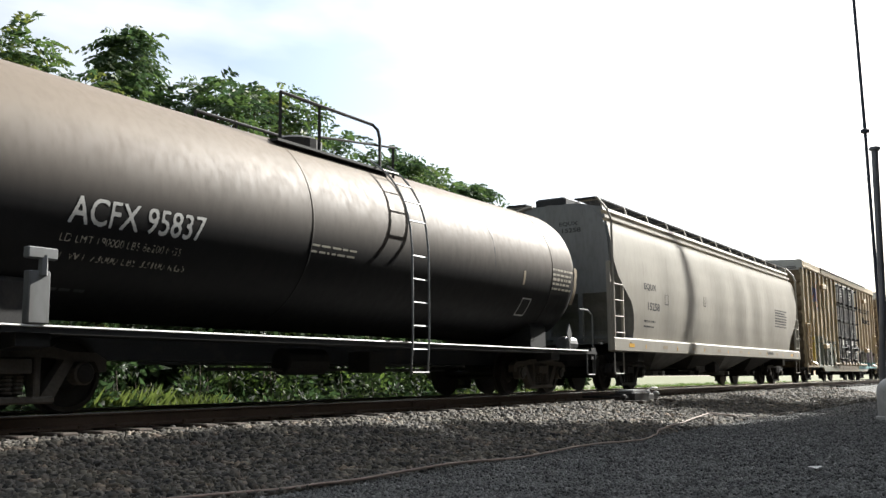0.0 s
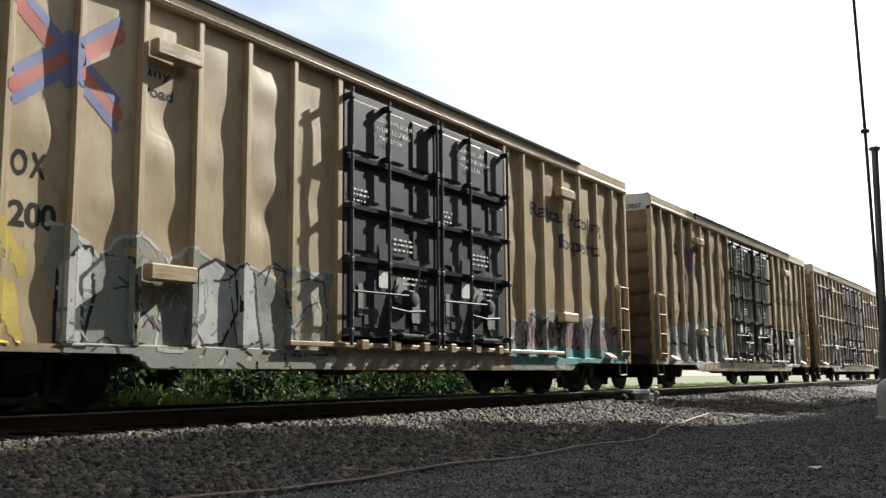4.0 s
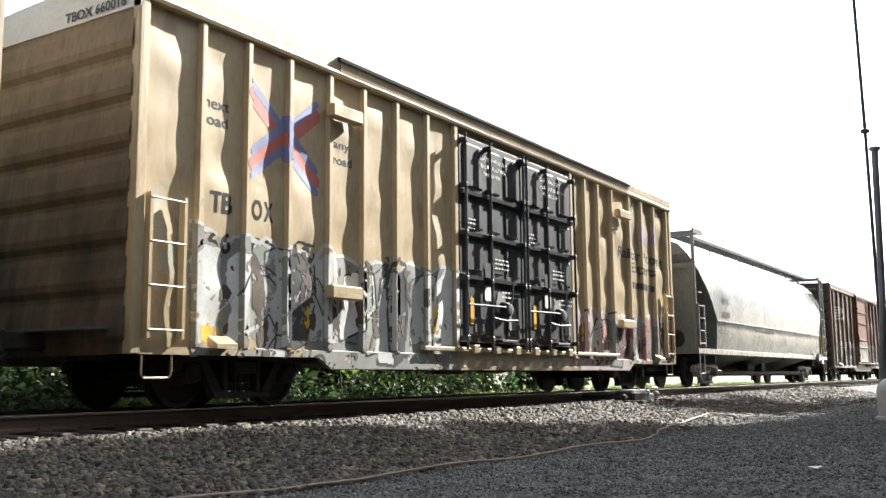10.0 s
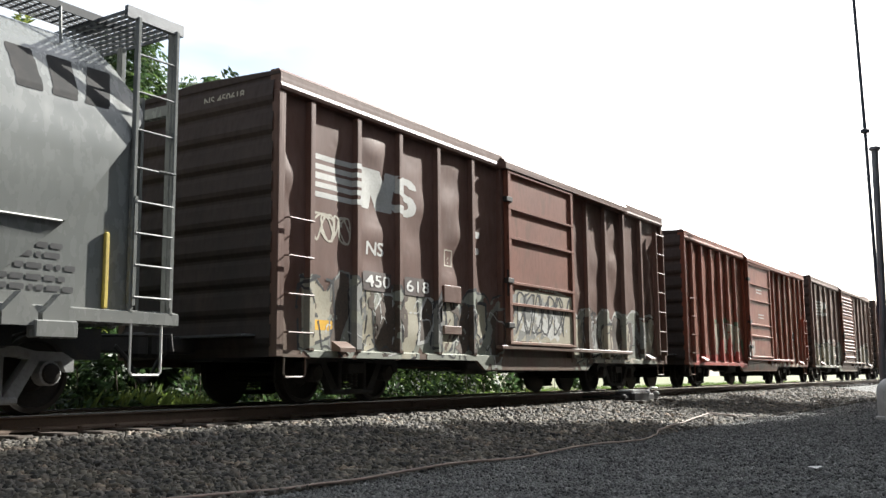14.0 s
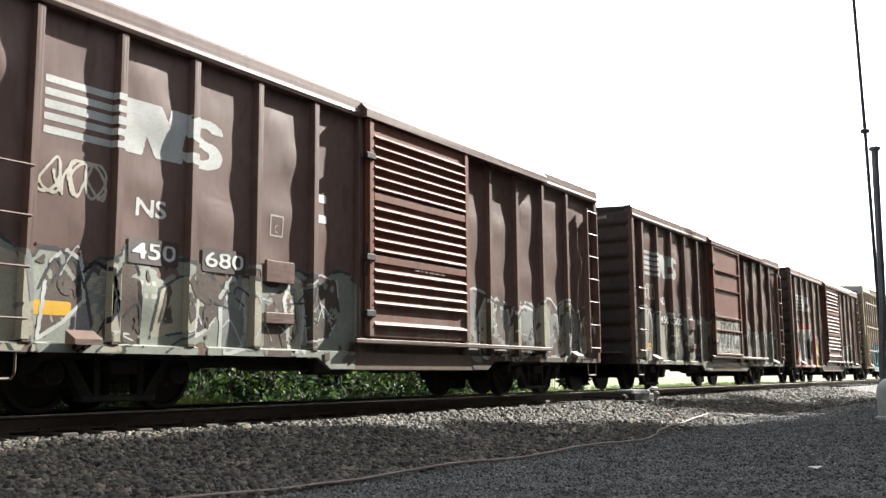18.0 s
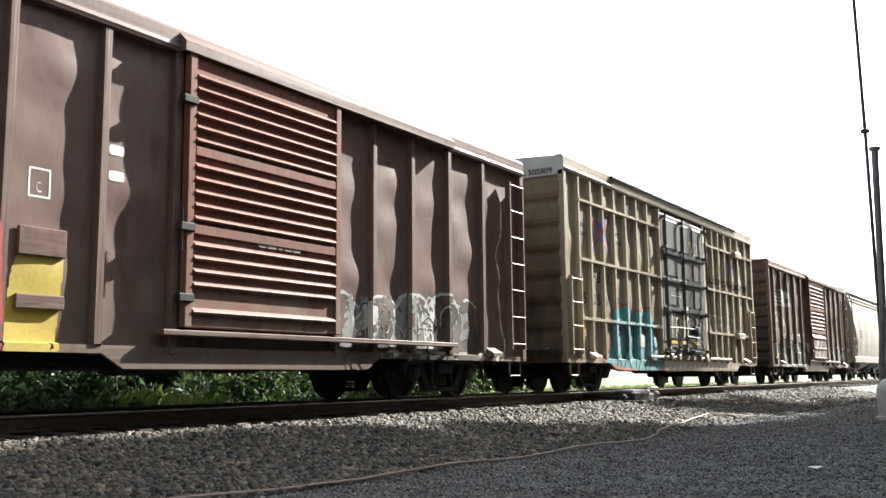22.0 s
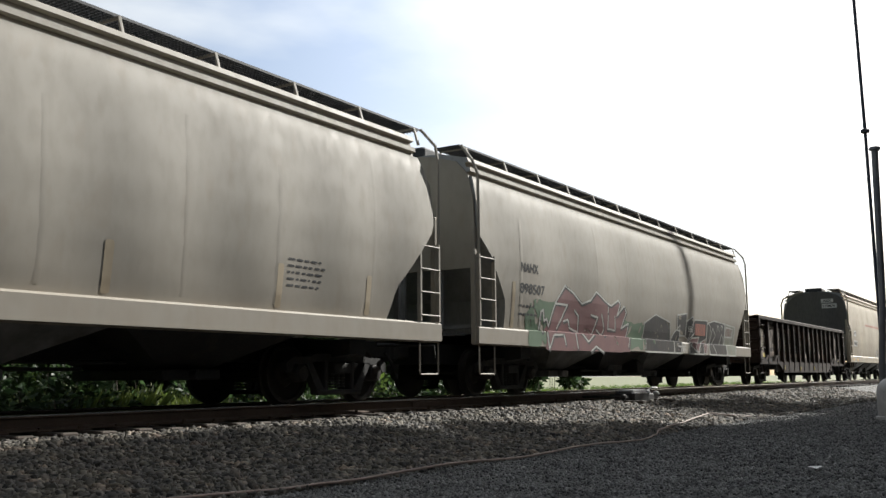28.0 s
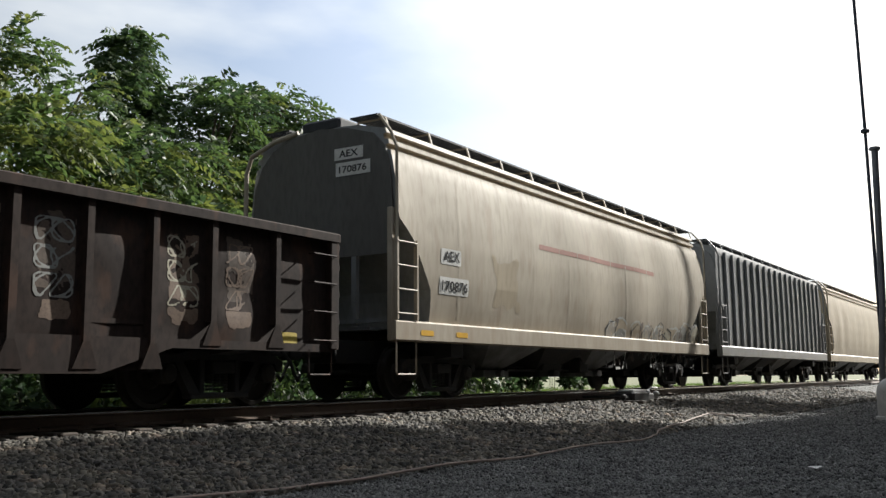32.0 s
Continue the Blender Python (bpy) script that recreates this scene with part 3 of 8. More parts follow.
def paint(car, name, masked, material, relief, cell=0.02, label="", lift=0.004, cut=None):
    """Thin paint on the near side of a car: narrow quads that follow ribs and dents. relief(X, Z) gives how far the side stands out."""
    mask, (x0, x1, z0, z1) = masked
    lift = lift * 0.55
    nx, nz = max(int((x1 - x0) / cell), 1), max(int((z1 - z0) / cell), 1)
    xs, zs = x0 + (np.arange(nx) + 0.5) * cell, z0 + (np.arange(nz) + 0.5) * cell
    X, Z = np.meshgrid(xs, zs)
    M = mask(X, Z)
    if cut is not None:
        M &= cut(X, Z)
    if isinstance(relief, Relief):
        M &= Z > relief.low(X)
    if not M.any():
        return None
    # soften the mask a little, then follow its edge through the cells
    F = np.pad(M.astype(float), 2)
    F = (F[:-2] + F[2:] + 4 * F[1:-1]) / 6
    F = (F[:, :-2] + F[:, 2:] + 4 * F[:, 1:-1]) / 6
    xs = np.concatenate([[xs[0] - cell], xs, [xs[-1] + cell]])
    zs = np.concatenate([[zs[0] - cell], zs, [zs[-1] + cell]])
    D = relief(*np.meshgrid(xs, zs))
    In = F > 0.5
    full = In[:-1, :-1] & In[1:, :-1] & In[:-1, 1:] & In[1:, 1:]
    some = (In[:-1, :-1] | In[1:, :-1] | In[:-1, 1:] | In[1:, 1:]) & ~full
    g = Geo()
    most = max(int(0.14 / cell), 1)
    for j in range(full.shape[0]):
        row = full[j]
        zl, zh = zs[j], zs[j + 1]
        i = 0
        while i < len(row):
            if not row[i]:
                i += 1
                continue
            k = i
            while k + 1 < len(row) and row[k + 1] and k - i < most and abs(D[j, k + 2] - D[j, k + 1]) < 0.02 and abs(D[j, k + 1] - D[j, k]) < 0.02:
                k += 1
            o = len(g.v)
            g.v += [(xs[i], -D[j, i] - lift, zl), (xs[k + 1], -D[j, k + 1] - lift, zl), (xs[k + 1], -D[j + 1, k + 1] - lift, zh), (xs[i], -D[j + 1, i] - lift, zh)]
            g.f.append((o, o + 1, o + 2, o + 3))
            i = k + 1
    for j, i in zip(*np.nonzero(some)):
        c = [(j, i), (j, i + 1), (j + 1, i + 1), (j + 1, i)]
        poly = []
        for q in range(4):
            (ja, ia), (jb, ib) = c[q], c[(q + 1) % 4]
            fa, fb = F[ja, ia], F[jb, ib]
            if fa > 0.5:
                poly.append((xs[ia], -D[ja, ia] - lift, zs[ja]))
            if (fa > 0.5) != (fb > 0.5):
                t = (0.5 - fa) / (fb - fa)
                poly.append((xs[ia] + (xs[ib] - xs[ia]) * t, -D[ja, ia] + (D[ja, ia] - D[jb, ib]) * t - lift, zs[ja] + (zs[jb] - zs[ja]) * t))
        if len(poly) > 2:
            o = len(g.v)
            g.v += poly
            g.f.append(tuple(range(o, o + len(poly))))
    if g.f:
        return tagged(part(name, g, material, car, label), kind="stuff")


# ---------------------------------------------------------------- box cars
class Relief:
    """How far the near side of a box car stands out from the middle, at (x, z)."""

    def __init__(self, ribs, rib_w, rib_d, half, belts, seed, doors, amp=0.0125, top=9, bottom=0):
        self.ribs, self.rib_w, self.rib_d, self.half, self.belts, self.doors, self.amp = ribs, rib_w, rib_d, half, belts, doors, amp
        r = random.Random(seed)
        self.edges = sorted(set(ribs))
        self.foot, self.sill = 0.0, None
        self.ph = [[r.uniform(0, 6.28) for _ in range(4)] + [r.uniform(0.5, 1.3)] for _ in range(len(self.edges) + 1)]

    def low(self, X):
        """The lower edge of the side sill."""
        if self.sill is None:
            return np.full_like(X, 0.3)
        zb, fa, fb = self.sill
        return np.interp(X, [fa - 0.2, fa + 0.1, fb - 0.1, fb + 0.2], [zb + 0.004, zb - 0.165, zb - 0.165, zb + 0.004])

    def panel(self, X, Z):
        """The dented sheet between the ribs."""
        e = np.array(self.edges)
        i = np.clip(np.searchsorted(e, X), 0, len(e))
        lo = np.where(i > 0, e[np.clip(i - 1, 0, len(e) - 1)], X.min() - 0.5)
        hi = np.where(i < len(e), e[np.clip(i, 0, len(e) - 1)], X.max() + 0.5)
        ph = np.array(self.ph)[i]
        w = np.sin(np.pi * np.clip((X - lo) / np.maximum(hi - lo, 1e-6), 0, 1))
        d = self.amp * ph[..., 4] * w * (np.sin(2.6 * Z + ph[..., 0]) + 0.7 * np.sin(5.3 * Z + ph[..., 1] + 2 * X) + 0.45 * np.sin(9.1 * Z + ph[..., 2] - 3 * X))
        return self.half - self.rib_d + d

    def __call__(self, X, Z):
        D = self.panel(X, Z)
        D = np.where(Z < self.foot, self.half - 0.014, D)
        for x in self.ribs:
            D = np.where((np.abs(X - x) < self.rib_w / 2) & (Z > self.foot + 0.03), self.half, D)
        for xa, xb, z in self.belts:
            D = np.where((np.abs(Z - z) < 0.035) & (X > xa) & (X < xb), self.half + 0.012, D)
        for xa, xb, za, zb, d in self.doors:
            D = np.where((X > xa) & (X < xb) & (Z > za) & (Z < zb), d, D)
        return D


def box_car(label, L, H, body, ribs, door, seed, end_mat=None, white_top=False, belts=(), zb=0.66, fish=(3.5, 15.1), door_mat=None, centers=None,
            rib_w=0.11, rib_d=0.08, chord=0.26, group="freight cars of the train", end_ribs=7, amp=0.0125, tall=True):
    """A box car with outside posts. door: (style, x from, x to, z from, z to). Its near side is at y = -1.6."""
    car = thing("box_car", label, "freight car", group)
    half, ztop, chord = 1.6, H + 0.08, chord + 0.08
    zc = ztop - chord                                     # underside of the roof rail
    style, da, dbx, dz0, dz1 = door
    all_ribs = sorted(ribs)
    rel = Relief(all_ribs + [0.08, da - 0.06, dbx + 0.06, L - 0.08], rib_w, rib_d, half, belts, seed, [(da, dbx, dz0, dz1, half - 0.01)], amp)
    rel.foot, rel.sill = zb + 0.092, (zb, *fish)
    # panels, bay by bay
    edges = sorted(rel.ribs)
    for a, b in zip(edges[:-1], edges[1:]):
        if a >= da - 0.1 and b <= dbx + 0.1:
            continue
        xs, zs = np.linspace(a, b, 10), np.linspace(zb, zc + 0.02, 58)
        X, Z = np.meshgrid(xs, zs)
        D = rel.panel(X + 1e-4, Z)
        D[:, 0] = D[:, -1] = half - rib_d
        rows = [[(X[j, i], -D[j, i], Z[j, i]) for i in range(10)] for j in range(58)]
        part("side_panel", Geo().sheet(rows), body, car, smooth=True)
    # behind the door, the far side, floor
    g = Geo().box(0.06, L - 0.06, half - 0.08, half - 0.02, zb, zc)
    g.box(0.06, L - 0.06, -half + rib_d + 0.03, half - 0.08, zb + 0.25, zb + 0.33)
    g.box(da - 0.15, dbx + 0.15, -half + rib_d + 0.03, -half + rib_d + 0.06, zb, zc)
    part("far_wall_and_floor", g, body, car)
    # posts
    for x in all_ribs:
        w, t = rib_w / 2, 0.03
        z1 = zc - 0.02
        g = Geo().prism([(x - w, -half + rib_d + 0.02), (x - w + t * 0.6, -half), (x + w - t * 0.6, -half), (x + w, -half + rib_d + 0.02)], "z", zb + 0.10, z1)
        g.add([(x - w, -half + rib_d, zb + 0.1), (x - w + t * 0.6, -half, zb + 0.1), (x + w - t * 0.6, -half, zb + 0.1), (x + w, -half + rib_d, zb + 0.1),
               (x - w, -half + rib_d, zb - 0.02), (x + w, -half + rib_d, zb - 0.02)], [(0, 4, 5, 3), (0, 1, 4), (2, 3, 5), (1, 2, 5, 4)])
        part("side_post", g, body, car)
    for x0, x1 in ((0.0, 0.15), (L - 0.15, L)):
        for y0 in (-half, half - 0.14):
            part("corner_post", Geo().soft_box(x0, x1, y0, y0 + 0.14, zb, zc), body, car)
    for x in (da - 0.06, dbx + 0.06):
        part("door_post", Geo().soft_box(x - 0.06, x + 0.06, -half, -half + 0.16, zb, zc), body, car)
    for a, b, z in belts:
        part("belt_rail", Geo().prism([(-half + rib_d, z - 0.05), (-half - 0.012, z - 0.03), (-half - 0.012, z + 0.03), (-half + rib_d, z + 0.05)], "x", a, b), body, car)
    # roof rail, roof
    g = Geo().prism([(-half - 0.015, zc), (-half - 0.03, zc + 0.05), (-half - 0.015, zc + 0.1), (-half - 0.015, ztop - 0.05), (-half + 0.03, ztop), (-half + 0.18, ztop), (-half + 0.18, zc)], "x", 0.01, L - 0.01)
    g.prism([(half, zc), (half, ztop), (half - 0.18, ztop), (half - 0.18, zc)], "x", 0.01, L - 0.01)
    part("roof_rail", g, body, car)
    g = Geo()
    n = max(int(L / 1.2), 4)
    g.prism([(-half + 0.02, ztop - 0.02), (0, ztop + 0.06), (half - 0.02, ztop - 0.02), (half - 0.02, ztop - 0.06), (-half + 0.02, ztop - 0.06)], "x", 0.02, L - 0.02)
    for i in range(1, n):
        x = L * i / n
        g.prism([(-half + 0.04, ztop - 0.015), (0, ztop + 0.085), (half - 0.04, ztop - 0.015)], "x", x - 0.05, x + 0.05)
    part("roof", g, m_roof, car)
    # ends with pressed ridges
    # ends away from the sun take a tone with shade painted in
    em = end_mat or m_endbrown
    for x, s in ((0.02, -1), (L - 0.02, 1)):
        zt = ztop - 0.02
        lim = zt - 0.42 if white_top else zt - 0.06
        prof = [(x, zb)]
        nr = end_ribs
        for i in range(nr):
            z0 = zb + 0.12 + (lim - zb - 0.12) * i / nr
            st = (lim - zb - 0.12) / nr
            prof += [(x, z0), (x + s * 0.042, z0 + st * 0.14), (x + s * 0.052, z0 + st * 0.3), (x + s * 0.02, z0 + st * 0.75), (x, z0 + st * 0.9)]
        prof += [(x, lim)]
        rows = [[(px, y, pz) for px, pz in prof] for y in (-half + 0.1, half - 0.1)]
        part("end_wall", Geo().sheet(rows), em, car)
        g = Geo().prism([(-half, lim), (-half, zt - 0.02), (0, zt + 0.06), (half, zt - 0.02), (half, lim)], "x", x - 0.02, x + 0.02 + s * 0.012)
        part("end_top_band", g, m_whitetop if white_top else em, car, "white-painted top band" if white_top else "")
        part("crossover_platform", Geo().box(min(x, x + s * 0.32), max(x, x + s * 0.32), -1.25, 1.25, zb + 0.28, zb + 0.31), m_grate, car)
        part("brake_wheel", Geo().lathe([(0, 0.24), (0.02, 0.27), (0.04, 0.24)], "x", (x + s * 0.16, 0.6, 2.4), 16), m_truck, car) if s > 0 else None
    # side sill, deeper between the trucks
    fa, fb = fish
    g = Geo().prism([(0.12, zb + 0.09), (0.12, zb), (fa - 0.2, zb), (fa + 0.1, zb - 0.17), (fb - 0.1, zb - 0.17), (fb + 0.2, zb), (L - 0.12, zb), (L - 0.12, zb + 0.09)], "y", -half + 0.02, -half + 0.075)
    g.box(0.12, L - 0.12, half - 0.07, half - 0.02, zb - 0.1, zb + 0.05)
    part("side_sill", g, body, car)
    c2 = centers or (2.3, L - 2.3)
    running_gear(car, L, c2)
    # doors
    dm = door_mat or body
    if style == "plug":
        n = 2 if dbx - da > 4.0 else 1
        for k in range(n):
            a, b = da + (dbx - da) * k / n + 0.015, da + (dbx - da) * (k + 1) / n - 0.015
            d = part("plug_door", Geo().soft_box(a, b, -half + 0.0, -half + 0.09, dz0, dz1, 0.02), dm, car)
            rows = [dz0 + (dz1 - dz0) * q for q in (0.0, 0.31, 0.52, 0.72, 1.0)]
            w, hgt = b - a, dz1 - dz0
            # pressed pans between the bars, each with a sunk slot
            for za, zb2 in ((0.03, 0.28), (0.34, 0.49), (0.55, 0.69), (0.75, 0.97)):
                for xa, xb2 in ((0.06, 0.36), (0.46, 0.64), (0.72, 0.95)):
                    x0, x1, z0, z1 = a + w * xa, a + w * xb2, dz0 + hgt * za, dz0 + hgt * zb2
                    c0 = 0.035
                    g = Geo().add([(x0, -half + 0.004, z0), (x1, -half + 0.004, z0), (x1, -half + 0.004, z1), (x0, -half + 0.004, z1),
                                   (x0 + c0, -half - 0.024, z0 + c0), (x1 - c0, -half - 0.024, z0 + c0), (x1 - c0, -half - 0.024, z1 - c0), (x0 + c0, -half - 0.024, z1 - c0)],
                                  [(4, 5, 6, 7), (0, 1, 5, 4), (1, 2, 6, 5), (2, 3, 7, 6), (3, 0, 4, 7)])
                    part("door_pan", g, dm, d)
            for q in (0.31, 0.52, 0.72):
                z = dz0 + hgt * q
                part("door_bar", Geo().prism([(-half + 0.01, z - 0.05), (-half - 0.075, z - 0.035), (-half - 0.085, z + 0.03), (-half + 0.01, z + 0.05)], "x", a + 0.03, b - 0.03), dm, d)
            for x in (a + 0.06, a + w * 0.41, b - 0.06):
                g = Geo().tube([(x, -half - 0.115, dz0 - 0.14), (x, -half - 0.115, dz1 + 0.02)], 0.026, 8)
                part("lock_rod", g, m_rodsteel, d)
                for q in (0.02, 0.3, 0.52, 0.75, 0.97):
                    z = dz0 + hgt * q
                    part("rod_guide", Geo().soft_box(x - 0.045, x + 0.045, -half - 0.15, -half + 0.01, z - 0.05, z + 0.04), dm, d)
            # the latch: a gear case, two cranks and a long handle
            xm = a + w * 0.66
            zl = dz0 + hgt * 0.17
            part("gear_case", Geo().soft_box(xm - 0.16, xm + 0.16, -half - 0.13, -half, zl - 0.12, zl + 0.14, 0.03), m_truck, d)
            part("latch_wheel", Geo().lathe([(-0.2, 0.03), (-0.19, 0.1), (-0.15, 0.12), (-0.12, 0.05)], "y", (xm, -half, zl), 14), m_rodsteel, d, "", True)
            part("crank_arm", Geo().tube([(xm - 0.02, -half - 0.17, zl), (xm + 0.12, -half - 0.17, zl + 0.28), (xm + 0.16, -half - 0.15, zl + 0.5)], 0.02, 6), m_rodsteel, d)
            part("latch_handle", Geo().tube([(a + w * 0.42, -half - 0.13, zl - 0.18), (xm - 0.2, -half - 0.17, zl - 0.22), (xm + 0.3, -half - 0.16, zl - 0.19)], 0.02, 6), m_rodsteel, d)
            part("link_rod", Geo().tube([(a + 0.07, -half - 0.14, zl + 0.02), (xm - 0.1, -half - 0.14, zl + 0.04)], 0.016, 6), m_rodsteel, d)
            part("foot_plate", Geo().soft_box(xm - 0.3, xm + 0.28, -half - 0.16, -half, dz0 + 0.02, dz0 + 0.07, 0.01), m_truck, d)
        g = Geo().soft_box(da - 1.2, dbx + 2.4, -half - 0.07, -half + 0.03, dz0 - 0.17, dz0 - 0.10, 0.01)
        for i in range(6):
            x = da + (dbx - da) * (i + 0.5) / 6
            g.soft_box(x - 0.09, x + 0.09, -half - 0.12, -half, dz0 - 0.2, dz0 - 0.05)
        part("door_track", g, body, car)
        g = Geo().prism([(-half - 0.01, zc + 0.02), (-half - 0.03, zc + 0.06), (-half - 0.05, ztop - 0.125), (-half - 0.01, ztop - 0.125)], "x", da - 3.4, dbx + 3.4)
        part("upper_door_track", g, body, car)
        g = Geo().prism([(-half - 0.01, ztop - 0.12), (-half - 0.075, ztop - 0.12), (-half - 0.085, ztop - 0.075), (-half - 0.06, ztop - 0.055), (-half - 0.01, ztop - 0.05)], "x", da - 3.45, dbx + 3.45)
        part("track_hood", g, m_black, car, "thin dark hood over the door track")
    else:
        d = part("sliding_door", Geo().soft_box(da, dbx, -half - 0.07, -half + 0.01, dz0, dz1, 0.02), dm, car)
        for x in (da + 0.06, dbx - 0.06):
            part("door_stile", Geo().soft_box(x - 0.06, x + 0.06, -half - 0.11, -half - 0.06, dz0, dz1), dm, d)
        if style == "louver":
            nl = 19
            st = (dz1 - dz0 - 0.3) / nl
            for i in range(nl):
                if i in (1, 6, 12):
                    continue
                z = dz0 + 0.16 + st * i
                part("louvre", Geo().prism([(-half - 0.065, z), (-half - 0.118, z + st * 0.05), (-half - 0.128, z + st * 0.18), (-half - 0.115, z + st * 0.30), (-half - 0.065, z + st * 0.55)], "x", da + 0.13, dbx - 0.13), dm, d)
            for i in (6, 12):
                z = dz0 + 0.16 + st * i
                part("door_rib", Geo().soft_box(da + 0.12, dbx - 0.12, -half - 0.105, -half - 0.06, z, z + st * 0.8), dm, d)
        else:
            for q in (0.0, 0.22, 0.34, 0.60, 0.77, 0.98):
                z = dz0 + (dz1 - dz0) * q
                part("door_rib", Geo().prism([(-half - 0.06, z - 0.02), (-half - 0.115, z), (-half - 0.115, z + 0.04), (-half - 0.06, z + 0.06)], "x", da, dbx), dm, d)
        for z in (dz0 + 0.35, dz0 + 1.2, dz1 - 0.6):
            part("door_latch", Geo().soft_box(da - 0.12, da + 0.12, -half - 0.15, -half - 0.05, z - 0.05, z + 0.05), m_truck, d)
        part("latch_rod", Geo().tube([(da - 0.1, -half - 0.13, dz0 + 0.9), (da - 0.1, -half - 0.13, dz0 + 1.4)], 0.02), m_truck, d)
        g = Geo().soft_box(da - 0.3, dbx + 0.3 + (dbx - da), -half - 0.10, -half + 0.05, dz0 - 0.10, dz0 - 0.03, 0.01)
        part("door_track", g, body, car)
        part("upper_door_track", Geo().prism([(-half + 0.02, dz1), (-half - 0.13, dz1), (-half - 0.13, dz1 + 0.12), (-half + 0.02, ztop - 0.03)], "x", da - 0.1, dbx + (dbx - da) + 0.2), body, car)
    # ladders, steps
    zl = zb + 0.28
    if H > 4.9:
        for a, b in ((0.2, 0.72), (L - 0.72, L - 0.2)):
            ladder(car, "side_ladder", a, b, -half + 0.03, zl, zb + 1.82, 4, body)
    else:
        ladder(car, "side_ladder", 0.16, 0.68, -half + 0.03, zl + 0.05, zb + 1.9, 4, body, 0.1, False)
        ladder(car, "side_ladder", L - 0.68, L - 0.16, -half + 0.03, zl + 0.05, H - 0.5 if tall else zb + 1.9, 7 if tall else 4, body, 0.1, True)
    for a, b in ((0.2, 0.64), (L - 0.64, L - 0.2)):
        stirrup(car, a, b, -half + 0.04, zb + 0.02, zb - 0.27, body)
    part("jack_pad", Geo().prism([(-half + 0.03, zb + 0.1), (-half - 0.14, zb + 0.08), (-half - 0.14, zb + 0.14), (-half + 0.03, zb + 0.24)], "x", 1.2, 1.55), body, car)
    part("jack_pad", Geo().prism([(-half + 0.03, zb + 0.1), (-half - 0.14, zb + 0.08), (-half - 0.14, zb + 0.14), (-half + 0.03, zb + 0.24)], "x", L - 1.55, L - 1.2), body, car)
    return car, rel


# ---------------------------------------------------------------- covered hoppers
def lofted(car, name, section, cut_l, cut_r, mat, L, n=40, dents=0.0, seed=1, label=""):
    """The shell of a covered hopper: a cross section (half width, z) along the car, its ends cut back by cut(z)."""
    r = random.Random(seed)
    waves = [(r.uniform(0.5, 1.6), r.uniform(0, 6.28)) for _ in range(5)]
    pts = []
    for (w0, z0), (w1, z1) in zip(section[:-1], section[1:]):
        k = max(int(math.hypot(w1 - w0, z1 - z0) / 0.16), 1)
        pts += [(w0 + (w1 - w0) * i / k, z0 + (z1 - z0) * i / k) for i in range(k)]
    pts.append(section[-1])
    rows = []
    for w, z in pts:
        a, b = cut_l(z), L - cut_r(z)
        row = []
        for i in range(n + 1):
            x = a + (b - a) * i / n
            d = dents * sum(math.sin(s * x * 2.2 + p) for s, p in waves) * min(1, max(0, (4.0 - z) * 1.2)) * min(1, max(0, (z - 1.2) * 2))
            row.append((x, -w - d, z))
        rows.append(row)
    side = part(name, Geo().sheet(rows), mat, car, label, True)
    g = Geo().sheet([[(x, -y, z) for x, y, z in row] for row in rows])
    for e in (0, -1):
        g.sheet([[row[e] for row in rows], [(row[e][0], -row[e][1], row[e][2]) for row in rows]])
    return side, g


def cuts(table):
    zs, xs = [t[0] for t in table], [t[1] for t in table]
    return lambda z: float(np.interp(z, zs, xs))


FLOW = [(0.0, 4.62), (0.8, 4.57), (1.26, 4.46), (1.37, 4.44), (1.40, 4.36), (1.33, 4.34), (1.345, 4.26), (1.43, 4.245), (1.44, 4.17), (1.37, 4.155), (1.39, 4.08), (1.475, 4.065), (1.485, 3.99), (1.50, 3.95), (1.555, 3.6), (1.60, 3.1), (1.62, 2.6), (1.60, 2.0), (1.55, 1.5), (1.5, 1.2)]
ROUND_CUT = [(1.2, 1.42), (1.5, 1.42), (1.85, 1.36), (2.15, 1.22), (2.5, 0.68), (2.8, 0.32), (3.1, 0.17), (3.6, 0.10), (4.7, 0.06)]
ROUND_CUT_R = [(1.2, 1.40), (1.5, 1.38), (1.8, 1.2), (2.2, 0.75), (2.8, 0.28), (3.3, 0.12), (3.8, 0.16), (4.2, 0.35), (4.7, 0.4)]
STRAIGHT_CUT = [(1.15, 1.10), (1.8, 1.10), (2.65, 0.5), (2.96, 0.08), (4.7, 0.06)]
STRAIGHT_CUT_R = [(1.15, 1.5), (1.8, 1.25), (2.85, 0.2), (3.6, 0.22), (4.1, 0.5), (4.7, 0.5)]


